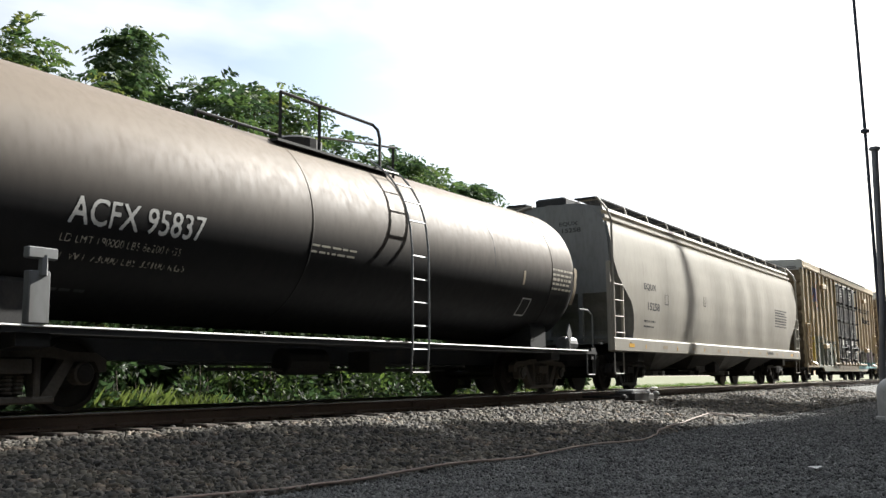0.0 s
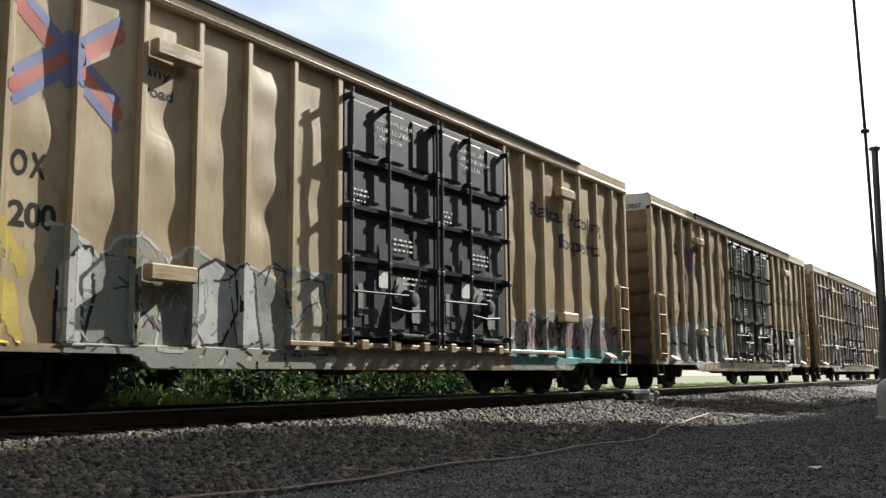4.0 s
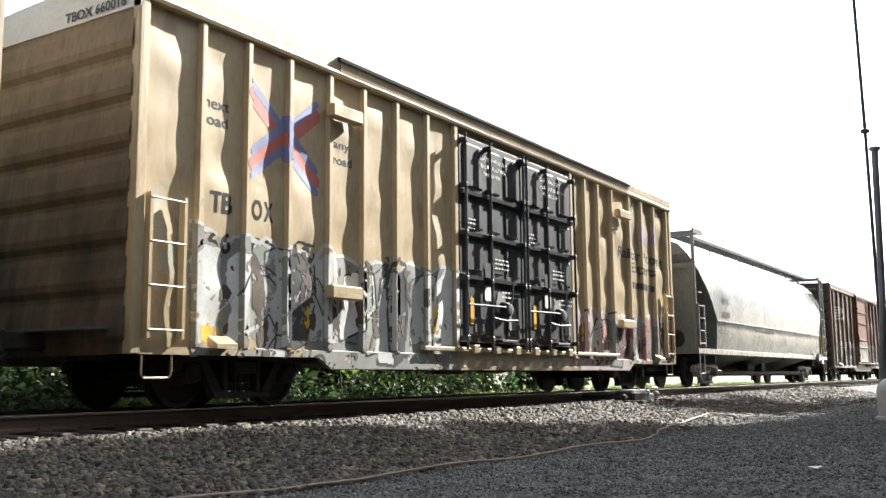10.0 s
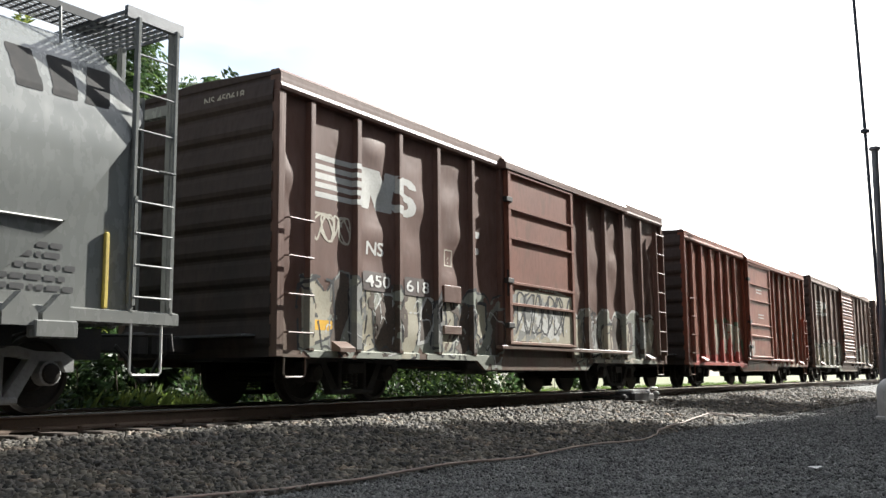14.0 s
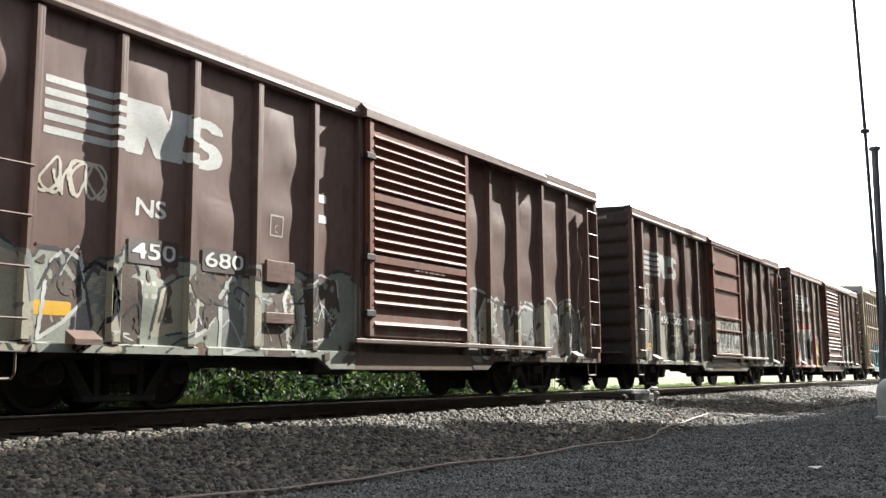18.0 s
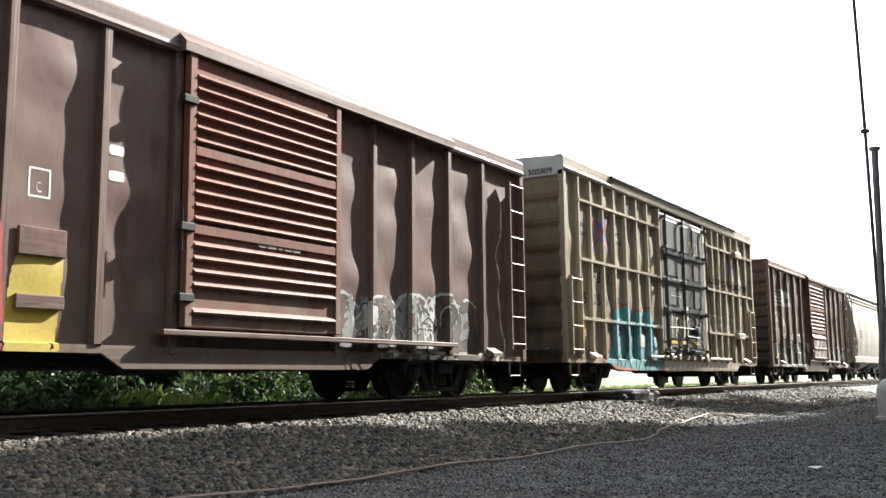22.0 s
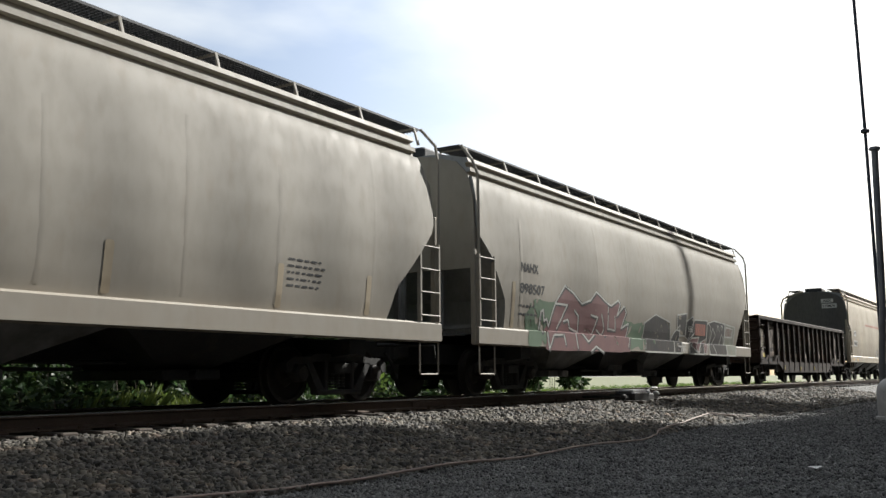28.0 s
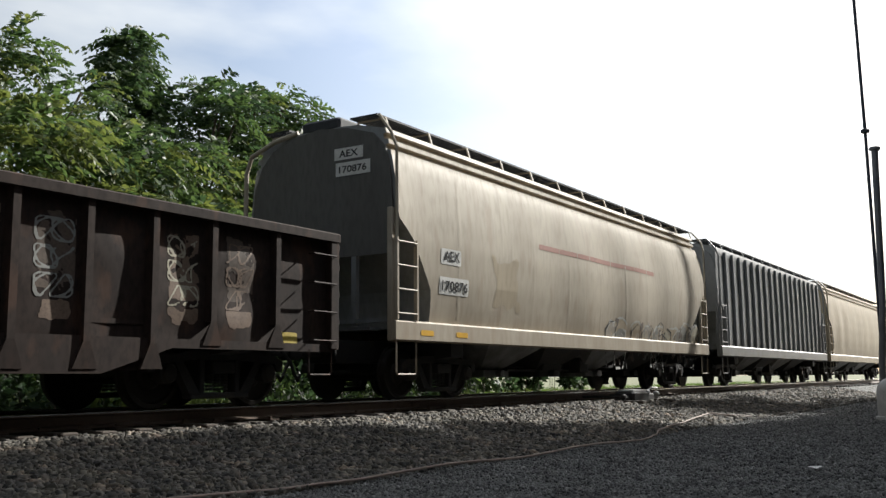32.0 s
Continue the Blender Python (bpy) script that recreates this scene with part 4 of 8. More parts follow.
def hopper_car(label, L, mat, section=FLOW, cl=ROUND_CUT, cr=ROUND_CUT_R, sill_z=(0.95, 1.27), seed=1, end_mat=None, rack="posts", dents=0.006, bays=4, ribs=0, sill_mat=None, ladder_mat=None, posts=13, dark_end=True):
    car = thing("covered_hopper", label, "freight car", "freight cars of the train")
    lm = ladder_mat or mat
    side, g = lofted(car, "side_shell", section, cuts(cl), cuts(cr), mat, L, 60, dents, seed)
    part("slope_sheets_and_far_side", g, m_endgrey, car, "sooty slope sheets with shade painted in", False)
    zt = section[0][1]
    ze = cuts(cl)(3.0)
    # flat end plate in the upper part, with its corner angles
    for x, s in ((0.04, -1), (L - 0.04, 1)):
        g = Geo().prism([(-1.5, 2.35), (-1.55, 3.0), (-1.5, 3.7), (-1.4, 4.12), (-1.15, 4.38), (-0.6, 4.54), (0, zt - 0.02), (0.6, 4.52), (1.05, 4.34), (1.3, 4.08), (1.46, 3.7), (1.52, 3.0), (1.47, 2.35)], "x", x - 0.02, x + 0.02)
        if s < 0 or not dark_end:
            part("end_plate", g, end_mat or mat, car)
        for y in (-1.5, 1.5):
            part("end_post", Geo().soft_box(x - 0.05, x + 0.05, y - 0.05, y + 0.05, sill_z[0], 3.1), lm, car)
        part("end_beam", Geo().box(x - 0.04, x + 0.04, -1.44, 1.44, sill_z[1] - 0.02, sill_z[1] + 0.05), m_endgrey, car)
        for y in (-0.75, 0.1, 0.75):
            part("end_brace", Geo().box(x - 0.04 - s * 0.03, x + 0.04 - s * 0.03, y - 0.05, y + 0.05, 1.2, 2.5), m_endgrey, car)
        part("end_platform", Geo().box(min(x, x + s * 0.3), max(x, x + s * 0.3), -1.3, 1.3, 1.12, 1.16), m_grate, car)
    # side sill
    g = Geo().prism([(-1.5, sill_z[0]), (-1.62, sill_z[0] + 0.02), (-1.62, sill_z[1] - 0.02), (-1.58, sill_z[1] + 0.01), (-1.46, sill_z[1] + 0.02), (-1.46, sill_z[0])], "x", 0.0, L)
    g.prism([(1.5, sill_z[0]), (1.62, sill_z[0]), (1.62, sill_z[1]), (1.46, sill_z[1])], "x", 0.0, L)
    part("side_sill", g, sill_mat or mat, car)
    # creases where the side sheets meet
    rc = random.Random(seed + 50)
    bump = shell_relief(section, 0.0, dents, seed)
    if not ribs:
        for i in range(9):
            x = 1.9 + (L - 3.8) * (i + rc.uniform(-0.12, 0.12)) / 8
            zz = np.linspace(1.36, rc.uniform(3.2, 3.85), 16)
            xx = x + 0.02 * np.sin(zz * 2 + i)
            row = [[(float(a) + dx, -float(bump(np.array(a), np.array(b))) - dy, float(b)) for a, b in zip(xx, zz)] for dx, dy in ((-0.07, 0.0002), (-0.01, 0.0032), (0.05, 0.0002))]
            part("sheet_seam", Geo().sheet(row), mat, car, "", True)
    # discharge hoppers below
    xa, xb = 3.3, L - 3.3
    for i in range(bays):
        a, b = xa + (xb - xa) * i / bays, xa + (xb - xa) * (i + 1) / bays
        m = (a + b) / 2
        g = Geo()
        top = [(a + 0.02, -1.42), (b - 0.02, -1.42), (b - 0.02, 1.42), (a + 0.02, 1.42)]
        bot = [(m - 0.4, -0.75), (m + 0.4, -0.75), (m + 0.4, 0.75), (m - 0.4, 0.75)]
        g.add([(*p, 1.0) for p in top] + [(*p, 0.5) for p in bot], [(4, 5, 6, 7)] + [(i2, (i2 + 1) % 4, 4 + (i2 + 1) % 4, 4 + i2) for i2 in range(4)])
        g.soft_box(m - 0.5, m + 0.5, -0.9, 0.9, 0.36, 0.5, 0.02)
        g.lathe([(-1.02, 0.07), (-0.85, 0.07)], "y", (m, 0, 0.43), 8)
        part("discharge_gate", g, m_black if i % 2 else m_endgrey, car)
    for i in range(ribs):
        x = 1.0 + (L - 2.0) * i / (ribs - 1)
        g = Geo()
        path = [(w, z) for w, z in section if z < 4.31]
        g.sheet([[(x - 0.05, -w - 0.0, z) for w, z in path], [(x - 0.03, -w - 0.07, z) for w, z in path], [(x + 0.03, -w - 0.07, z) for w, z in path], [(x + 0.05, -w - 0.0, z) for w, z in path]])
        part("side_stake", g, mat, car)
    # roof walk
    wz = zt + 0.045
    g = Geo()
    for y0, y1 in ((-1.22, -0.68), (0.68, 1.22)):
        for k in range(9):
            y = y0 + (y1 - y0) * k / 8
            g.box(0.02, L - 0.02, y - 0.008, y + 0.008, wz, wz + 0.035)
        for i in range(int((L - 0.04) / 0.06)):
            g.box(0.02 + i * 0.06, 0.035 + i * 0.06, y0, y1, wz + 0.004, wz + 0.03)
    part("roof_walk", g, m_walk, car, "dark open-grid walkway")
    for i in range(posts):
        x = 0.25 + (L - 0.5) * i / (posts - 1)
        for s in (-1, 1):
            g = Geo().tube([(x, s * 1.33, 4.36), (x, s * 1.24, wz), (x, s * 0.66, wz), (x, s * 0.7, zt - 0.05)], 0.028, 4)
            part("walk_bracket", g, lm, car)
    for x in [2.0 + (L - 4.0) * i / 3 for i in range(4)]:
        part("roof_hatch", Geo().soft_box(x - 1.1, x + 1.1, -0.3, 0.3, zt - 0.02, zt + 0.12, 0.03), mat, car)
    # ladders and curved corner rail
    for a, b, e in ((0.06, 0.62, 0), (L - 0.62, L - 0.06, 1)):
        ladder(car, "side_ladder", a, b, -1.56, sill_z[1] + 0.12, 2.55, 4, lm, 0.06)
        stirrup(car, a, b, -1.58, sill_z[0], 0.42, lm)
        x = a if e == 0 else b
        part("corner_grab_rail", Geo().tube([(x, -1.6, 2.6), (x, -1.6, 4.1), (x - (0.06 if e == 0 else -0.06), -1.52, 4.36), (x, -1.25, wz + 0.02)], 0.028, 6), lm, car)
        xo = x - (0.1 if e == 0 else -0.1)
        part("far_hoop_rail", Geo().tube([(xo, 1.62, 2.6), (xo, 1.62, 4.0), (xo, 1.5, 4.3), (xo, 0.95, 4.5), (x, 0.5, 4.62)], 0.042, 8), lm, car)
        xh = 0.55 if e == 0 else L - 0.55
        part("hatch_platform", Geo().soft_box(xh - 0.5, xh + 0.5, -0.42, 0.42, zt - 0.06, zt + 0.16, 0.04), m_walk, car)
    running_gear(car, L, (2.1, L - 2.1))
    return car


def shell_relief(section, extra=0.0, dents=0.0, seed=1):
    """How far a hopper's shell stands out at (x, z), its shallow dents included."""
    z = [p[1] for p in section][::-1]
    w = [p[0] for p in section][::-1]
    r = random.Random(seed)
    waves = [(r.uniform(0.5, 1.6), r.uniform(0, 6.28)) for _ in range(5)]

    def out(X, Z):
        d = dents * sum(np.sin(s * X * 2.2 + p) for s, p in waves) if dents else 0.0
        return np.interp(Z, z, w) + extra + d * np.clip((4.0 - Z) * 1.2, 0, 1) * np.clip((Z - 1.2) * 2, 0, 1)
    return out


# ---------------------------------------------------------------- tank car
def tank_car(label, L):
    car = thing("tank_car", label, "freight car", "freight cars of the train")
    r, zc, xa, xb = 1.49, 2.6, 0.5, L - 0.35
    prof = []
    for i in range(9):
        a = math.pi / 2 * i / 8
        prof.append((xa + 0.75 * (1 - math.sin(a)) - 0.0, max(r * math.cos(math.pi / 2 - a), 0.02)))
    prof = [(xa + 0.8 * (1 - math.cos(t)), max(r * math.sin(t), 0.02)) for t in np.linspace(0, math.pi / 2, 10)]
    prof += [(x, r) for x in np.linspace(xa + 0.9, xb - 0.9, 14)]
    prof += [(xb - 0.8 * (1 - math.cos(t)), max(r * math.sin(t), 0.02)) for t in np.linspace(math.pi / 2, 0, 10)]
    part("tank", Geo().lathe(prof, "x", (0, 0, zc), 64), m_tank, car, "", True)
    for x in (6.39, 14.2):
        part("weld_band", Geo().lathe([(-0.02, r + 0.001), (-0.012, r + 0.006), (0.012, r + 0.006), (0.02, r + 0.001)], "x", (x, 0, zc), 64), m_tank, car, "", True)
    g = Geo()
    for s in (-1, 1):
        g.box(0.0, L, s * 1.48 - 0.04, s * 1.48 + 0.04, 0.86, 0.92)
        g.box(0.3, L - 0.3, s * 1.1 - 0.3, s * 1.1 + 0.3, 0.86, 0.9)
    part("running_board_sill", g, m_black, car)
    part("bright_edge_strip", Geo().tube([(1.4, -1.53, 0.93), (L - 0.5, -1.53, 0.93)], 0.014, 5), m_whitetop, car, "light-edged running board")
    for x in (2.0, L - 2.0):
        g = Geo().prism([(-1.05, 0.9), (-1.05, 1.42), (-0.9, 1.55), (0.9, 1.55), (1.05, 1.42), (1.05, 0.9)], "x", x - 0.35, x + 0.35)
        part("saddle", g, m_black, car, "black tank saddle")
    g = Geo().soft_box(1.85, 2.1, -1.56, -1.45, 0.95, 1.5)
    g.soft_box(1.8, 2.15, -1.6, -1.5, 1.62, 1.74)
    g.tube([(2.0, -1.56, 1.45), (2.0, -1.56, 1.66)], 0.05)
    part("jacking_bracket", g, m_endgrey, car, "pale grey bracket on the saddle")
    # ladder at mid length, bent round the shell
    xl = 8.9
    g = Geo()
    for x in (xl - 0.24, xl + 0.24):
        path = [(x, -1.62, 0.42), (x, -1.66, 1.0), (x, -1.66, 2.4)]
        path += [(x, -(r + 0.14) * math.cos(t), zc + (r + 0.14) * math.sin(t)) for t in np.linspace(0.12, 1.05, 9)]
        g.tube(path, 0.018, 5)
    for z in (0.45, 0.82, 1.2, 1.58, 1.96, 2.34):
        g.tube([(xl - 0.24, -1.645, z), (xl + 0.24, -1.645, z)], 0.014, 5)
    for t in (0.2, 0.42, 0.64, 0.86):
        g.tube([(xl + q * 0.24, -(r + 0.14) * math.cos(t), zc + (r + 0.14) * math.sin(t)) for q in (-1, 1)], 0.014, 5)
    part("side_ladder", g, m_endgrey, car)
    for y in (0.9, -0.9):
        g = Geo().tube([(xl - 2.6, y, 4.62), (xl - 1.7, y, 4.62), (xl - 0.3, y, 4.62), (xl - 0.16, y, 4.56), (xl - 0.1, y, 4.42), (xl - 0.1, y, 3.85)], 0.028)
        for x in (xl - 2.6, xl - 1.7):
            g.tube([(x, y, 4.62), (x, y, 3.85)], 0.028)
        if y > 0:
            part("platform_rail", g, m_black, car)
    g.tube([(xl + 0.36, -0.85, 3.8), (xl + 0.36, -0.85, 4.36), (xl + 0.46, -0.85, 4.38)], 0.026)
    g.tube([(xl - 1.7, -0.88, 4.12), (xl + 0.38, -0.87, 4.36)], 0.02)
    part("platform_rail", g, m_black, car)
    g = Geo()
    g.box(xl - 2.7, xl + 0.2, -0.95, -0.45, 3.85, 3.89)
    g.box(xl - 2.7, xl + 0.2, 0.45, 0.95, 3.85, 3.89)
    g.lathe([(0, 0.42), (0.5, 0.42), (0.56, 0.3)], "z", (xl - 1.2, 0, 3.75), 20)
    part("top_platform", g, m_black, car)
    for x, s in ((0.0, 1), (L, -1)):
        part("end_sill", Geo().box(min(x, x + s * 0.25), max(x, x + s * 0.25), -1.5, 1.5, 0.74, 1.0), m_black, car)
        part("end_hand_rail", Geo().tube([(x + s * 0.12, -1.48, 0.4), (x + s * 0.12, -1.48, 1.75), (x + s * 0.35, -1.48, 1.85), (x + s * 0.8, -1.48, 1.85)], 0.02), m_endgrey, car)
        stirrup(car, *(sorted((x + s * 0.06, x + s * 0.5))), -1.5, 0.86, 0.4, m_endgrey)
    g = Geo().lathe([(0, 0.12), (0.02, 0.16), (0.5, 0.16), (0.52, 0.12)], "x", (L - 1.25, -1.25, 1.08), 12)
    part("brake_cylinder", g, m_endgrey, car, "grey cylinder on the end walk")
    g = Geo().prism([(L - 1.5, 1.28), (L - 1.38, 1.5), (L - 1.26, 1.28), (L - 1.38, 1.08)], "y", -1.5, -1.47)
    g.box(L - 1.40, L - 1.36, -1.5, -1.46, 0.92, 1.1)
    part("placard_holder", g, m_endgrey, car)
    running_gear(car, L, (2.0, L - 2.0), "dusty")
    return car


# ---------------------------------------------------------------- round-sided pressure hopper
PDH = [(0.0, 4.55), (0.55, 4.50), (0.95, 4.32), (1.25, 4.0), (1.47, 3.5), (1.58, 3.0), (1.62, 2.5), (1.61, 2.05), (1.585, 2.02), (1.56, 1.6), (1.50, 1.12)]


def pressure_hopper(label, L):
    car = thing("round_sided_hopper", label, "freight car", "freight cars of the train")
    cl = cuts([(1.1, 2.1), (2.02, 1.97), (3.3, 0.80), (3.95, 0.42), (4.6, 0.4)])
    cr = cuts([(1.1, 2.7), (2.02, 1.62), (3.4, 0.52), (3.6, 0.5), (4.05, 0.8), (4.6, 0.9)])
    side, g = lofted(car, "side_shell", PDH, cl, cr, m_silver, L, 60, 0.0025, 5)
    part("end_sheets_and_far_side", g, m_silver, car)
    part("seam_rail", Geo().tube([(2.0, -1.615, 2.04), (L - 1.65, -1.615, 2.04)], 0.013, 5), m_whitetop, car)
    for i in range(6):
        x = 2.6 + i * 2.55
        rows = [[(x + d, -w - 0.0022, z) for w, z in PDH[2:]] for d in (-0.02, 0.02)]
        part("weld_seam", Geo().sheet(rows), m_silver, car)
    g = Geo().prism([(-1.5, 0.98), (-1.6, 1.0), (-1.6, 1.13), (-1.5, 1.16)], "x", 0.0, L)
    g.prism([(1.5, 0.98), (1.6, 1.0), (1.6, 1.13), (1.5, 1.16)], "x", 0.0, L)
    part("side_sill", g, m_silver, car)
    for x, s in ((0.12, -1), (L - 0.12, 1)):
        n = 14
        rim = [(-1.3, 1.0), (-1.3, 3.55), (1.3, 3.55), (1.3, 1.0)]
        xs = x - s * 0.35
        part("upper_bulkhead", Geo().box(xs - 0.02, xs + 0.02, -1.42, 1.42, 1.72, 3.7), m_silver, car)
        part("lower_bulkhead", Geo().box(xs - 0.02, xs + 0.02, -1.42, 1.42, 1.0, 1.2), m_silver, car)
        for ya, yb in ((-1.42, -1.05), (-0.55, 0.55), (1.05, 1.42)):
            part("bulkhead_web", Geo().box(xs - 0.02, xs + 0.02, ya, yb, 1.2, 1.72), m_silver, car)
        for y in (-0.8, 0.8):
            ring = Geo()
            a = np.linspace(0, 2 * math.pi, 25)
            ring.sheet([[(xs - 0.026 * s * -1, y + 0.26 * math.cos(t), 1.46 + 0.26 * math.sin(t)) for t in a],
                        [(xs - 0.026 * s * -1, y + 0.40 * max(-1, min(1, 1.4 * math.cos(t))), 1.46 + 0.30 * max(-1, min(1, 1.4 * math.sin(t)))) for t in a]])
            part("opening_rim", ring, m_silver, car)
        for y in (-1.5, -0.55, 0.55, 1.5):
            part("cage_post", Geo().soft_box(x - 0.04, x + 0.04, y - 0.05, y + 0.05, 1.0, 4.6), m_silver, car)
        part("cage_beam", Geo().box(x - 0.045, x + 0.045, -1.5, 1.5, 3.55, 3.68), m_silver, car)
        g = Geo()
        x0, x1 = sorted((x + s * 0.1, x - s * 0.75))
        for k in range(9):
            g.box(x0 + (x1 - x0) * k / 8 - 0.012, x0 + (x1 - x0) * k / 8 + 0.012, -1.55, 1.55, 4.6, 4.64)
        for k in range(25):
            g.box(x0, x1, -1.55 + 3.1 * k / 24 - 0.008, -1.55 + 3.1 * k / 24 + 0.008, 4.605, 4.635)
        g.box(x0, x1, -1.58, -1.52, 4.56, 4.70)
        g.box(x0, x1, 1.52, 1.58, 4.56, 4.70)
        part("end_roof_platform", g, m_grate, car)
        a, b = sorted((x - s * 0.02, x - s * 0.56))
        ladder(car, "side_ladder", a, b, -1.56, 1.3, 2.4, 4, m_silver, 0.05)
        part("ladder_rungs", Geo().tube([(x, -1.62, 2.8), (x - s * 0.25, -1.62, 2.8)], 0.013), m_silver, car)
        stirrup(car, a, b - 0.1, -1.58, 1.0, 0.42, m_whitetop)
    g = Geo()
    for y0, y1 in ((-1.05, -0.5),):
        for k in range(7):
            y = y0 + (y1 - y0) * k / 6
            g.box(0.5, L - 0.5, y - 0.006, y + 0.006, 4.62, 4.65)
        for i in range(int((L - 1) / 0.11)):
            g.box(0.5 + i * 0.11, 0.515 + i * 0.11, y0, y1, 4.625, 4.645)
        g.box(0.5, L - 0.5, y0 - 0.02, y0, 4.58, 4.68)
    part("roof_walk", g, m_walk, car)
    for i in range(10):
        x = 1.4 + (L - 2.8) * i / 9
        part("walk_bracket", Geo().tube([(x, -1.1, 4.18), (x, -1.06, 4.62)], 0.02, 5), m_silver, car)
    for i in range(3):
        g = Geo()
        m = 4.9 + i * (L - 9.8) / 2
        g.add([(m - 1.9, -1.4, 1.0), (m + 1.9, -1.4, 1.0), (m + 1.9, 1.4, 1.0), (m - 1.9, 1.4, 1.0), (m - 0.3, -0.3, 0.5), (m + 0.3, -0.3, 0.5), (m + 0.3, 0.3, 0.5), (m - 0.3, 0.3, 0.5)],
              [(4, 5, 6, 7), (0, 1, 5, 4), (1, 2, 6, 5), (2, 3, 7, 6), (3, 0, 4, 7)])
        part("discharge_cone", g, m_endgrey, car)
    part("unloading_pipe", Geo().tube([(2.6, -1.05, 0.42), (L - 2.6, -1.05, 0.42)], 0.085, 10), m_black, car)
    # plate below the curved shell, tall end ladder and jacking brackets at the trailing end
    part("side_plate", Geo().prism([(L - 2.78, 1.13), (L - 0.72, 1.13), (L - 0.72, 3.2), (L - 0.66, 3.3), (L - 1.62, 2.04)], "y", -1.53, -1.50), m_silver, car)
    for x in (L - 0.70, L - 0.12):
        part("ladder_post", Geo().soft_box(x - 0.03, x + 0.03, -1.6, -1.53, 1.1, 4.6), m_silver, car)
    for z in (2.8, 3.25, 3.7, 4.15):
        part("ladder_rung", Geo().tube([(L - 0.70, -1.58, z), (L - 0.12, -1.58, z)], 0.014, 5), m_silver, car)
    part("safety_post", Geo().soft_box(L - 1.06, L - 1.0, -1.58, -1.53, 1.15, 2.0), m_mustard, car, "yellow painted post")
    for x in (L - 2.15, L - 1.7):
        part("jacking_bracket", Geo().prism([(x - 0.2, 0.92), (x + 0.2, 0.92), (x + 0.2, 1.05), (x, 1.26), (x - 0.2, 1.05)], "y", -1.72, -1.6), m_silver, car)
    part("bracket_plate", Geo().soft_box(L - 2.0, L - 1.5, -1.76, -1.6, 0.8, 0.98), m_silver, car)
    running_gear(car, L, (2.25, L - 2.25), "light")
    return car


# ---------------------------------------------------------------- gondola
def gondola(label, L):
    car = thing("gondola_car", label, "freight car", "freight cars of the train")
    H, zb, half = 2.48, 0.78, 1.55
    ribs = [1.4, 2.74, 3.63, 4.5, 5.43, 6.33, 7.21, 8.10, 8.98, 9.88, 10.78, 11.68, 12.59, 13.53, 14.7]
    rel = Relief(ribs, 0.12, 0.10, half, (), 77, [], 0.02)
    edges = [0.1] + ribs + [L - 0.1]
    for a, b in zip(edges[:-1], edges[1:]):
        z0 = zb if (b < 3.0 or a > 12.5) else 0.47
        xs, zs = np.linspace(a, b, 9), np.linspace(z0, H - 0.1, 34)
        X, Z = np.meshgrid(xs, zs)
        D = rel.panel(X + 1e-4, Z)
        D[:, 0] = D[:, -1] = half - 0.1
        part("side_panel", Geo().sheet([[(X[j, i], -D[j, i], Z[j, i]) for i in range(9)] for j in range(34)]), m_gon, car, "", True)
    for x in ribs:
        z0 = zb if (x < 3.0 or x > 13.0) else 0.49
        g = Geo().prism([(x - 0.07, -half + 0.1), (x - 0.045, -half), (x + 0.045, -half), (x + 0.07, -half + 0.1)], "z", z0 + 0.3, H - 0.1)
        g.add([(x - 0.045, -half, z0 + 0.3), (x + 0.045, -half, z0 + 0.3), (x + 0.16, -half + 0.02, z0), (x - 0.16, -half + 0.02, z0), (x - 0.16, -half + 0.1, z0), (x + 0.16, -half + 0.1, z0)],
              [(0, 1, 2, 3), (0, 3, 4), (1, 5, 2)])
        part("side_stake", g, m_gon, car)
    g = Geo().prism([(-half - 0.03, H - 0.13), (-half - 0.03, H - 0.02), (-half, H), (-half + 0.16, H), (-half + 0.16, H - 0.13)], "x", 0, L)
    g.prism([(half - 0.16, H - 0.13), (half - 0.16, H), (half + 0.03, H), (half + 0.03, H - 0.13)], "x", 0, L)
    part("top_chord", g, m_gon, car)
    g = Geo().box(0.1, L - 0.1, half - 0.1, half - 0.04, 0.6, H - 0.1)
    g.box(0.1, L - 0.1, -half + 0.1, half - 0.1, 1.0, 1.06)
    part("far_side_and_floor", g, m_gon, car)
    for x, s in ((0.04, -1), (L - 0.04, 1)):
        part("end_wall", Geo().box(x - 0.04, x + 0.04, -half, half, zb, H - 0.02), m_gon, car)
        for z in (1.1, 1.5, 1.9, 2.2):
            part("end_rib", Geo().prism([(x, z), (x + s * 0.12, z + 0.05), (x + s * 0.12, z + 0.12), (x, z + 0.17)], "y", -half + 0.05, half - 0.05), m_gon, car)
        a, b = (0.12, 0.62) if s < 0 else (L - 0.62, L - 0.12)
        ladder(car, "grab_irons", a, b, -half + 0.05, zb + 0.12, H - 0.35, 4, m_gon, 0.1, False)
        part("corner_post", Geo().soft_box(*sorted((x - s * 0.02, x - s * 0.16)), -half - 0.02, -half + 0.1, zb, H - 0.12), m_gon, car)
        stirrup(car, a, b, -half + 0.04, zb, 0.42, m_gon)
    g = Geo().prism([(0.1, 0.85), (0.1, 0.74), (3.0, 0.74), (3.6, 0.44), (11.9, 0.44), (12.9, 0.74), (L - 0.1, 0.74), (L - 0.1, 0.85)], "y", -half + 0.03, -half + 0.09)
    part("side_sill", g, m_gon, car)
    running_gear(car, L, (1.9, L - 1.9))
    return car, rel


# ---------------------------------------------------------------- ground, track
GROUND_Z = -0.62


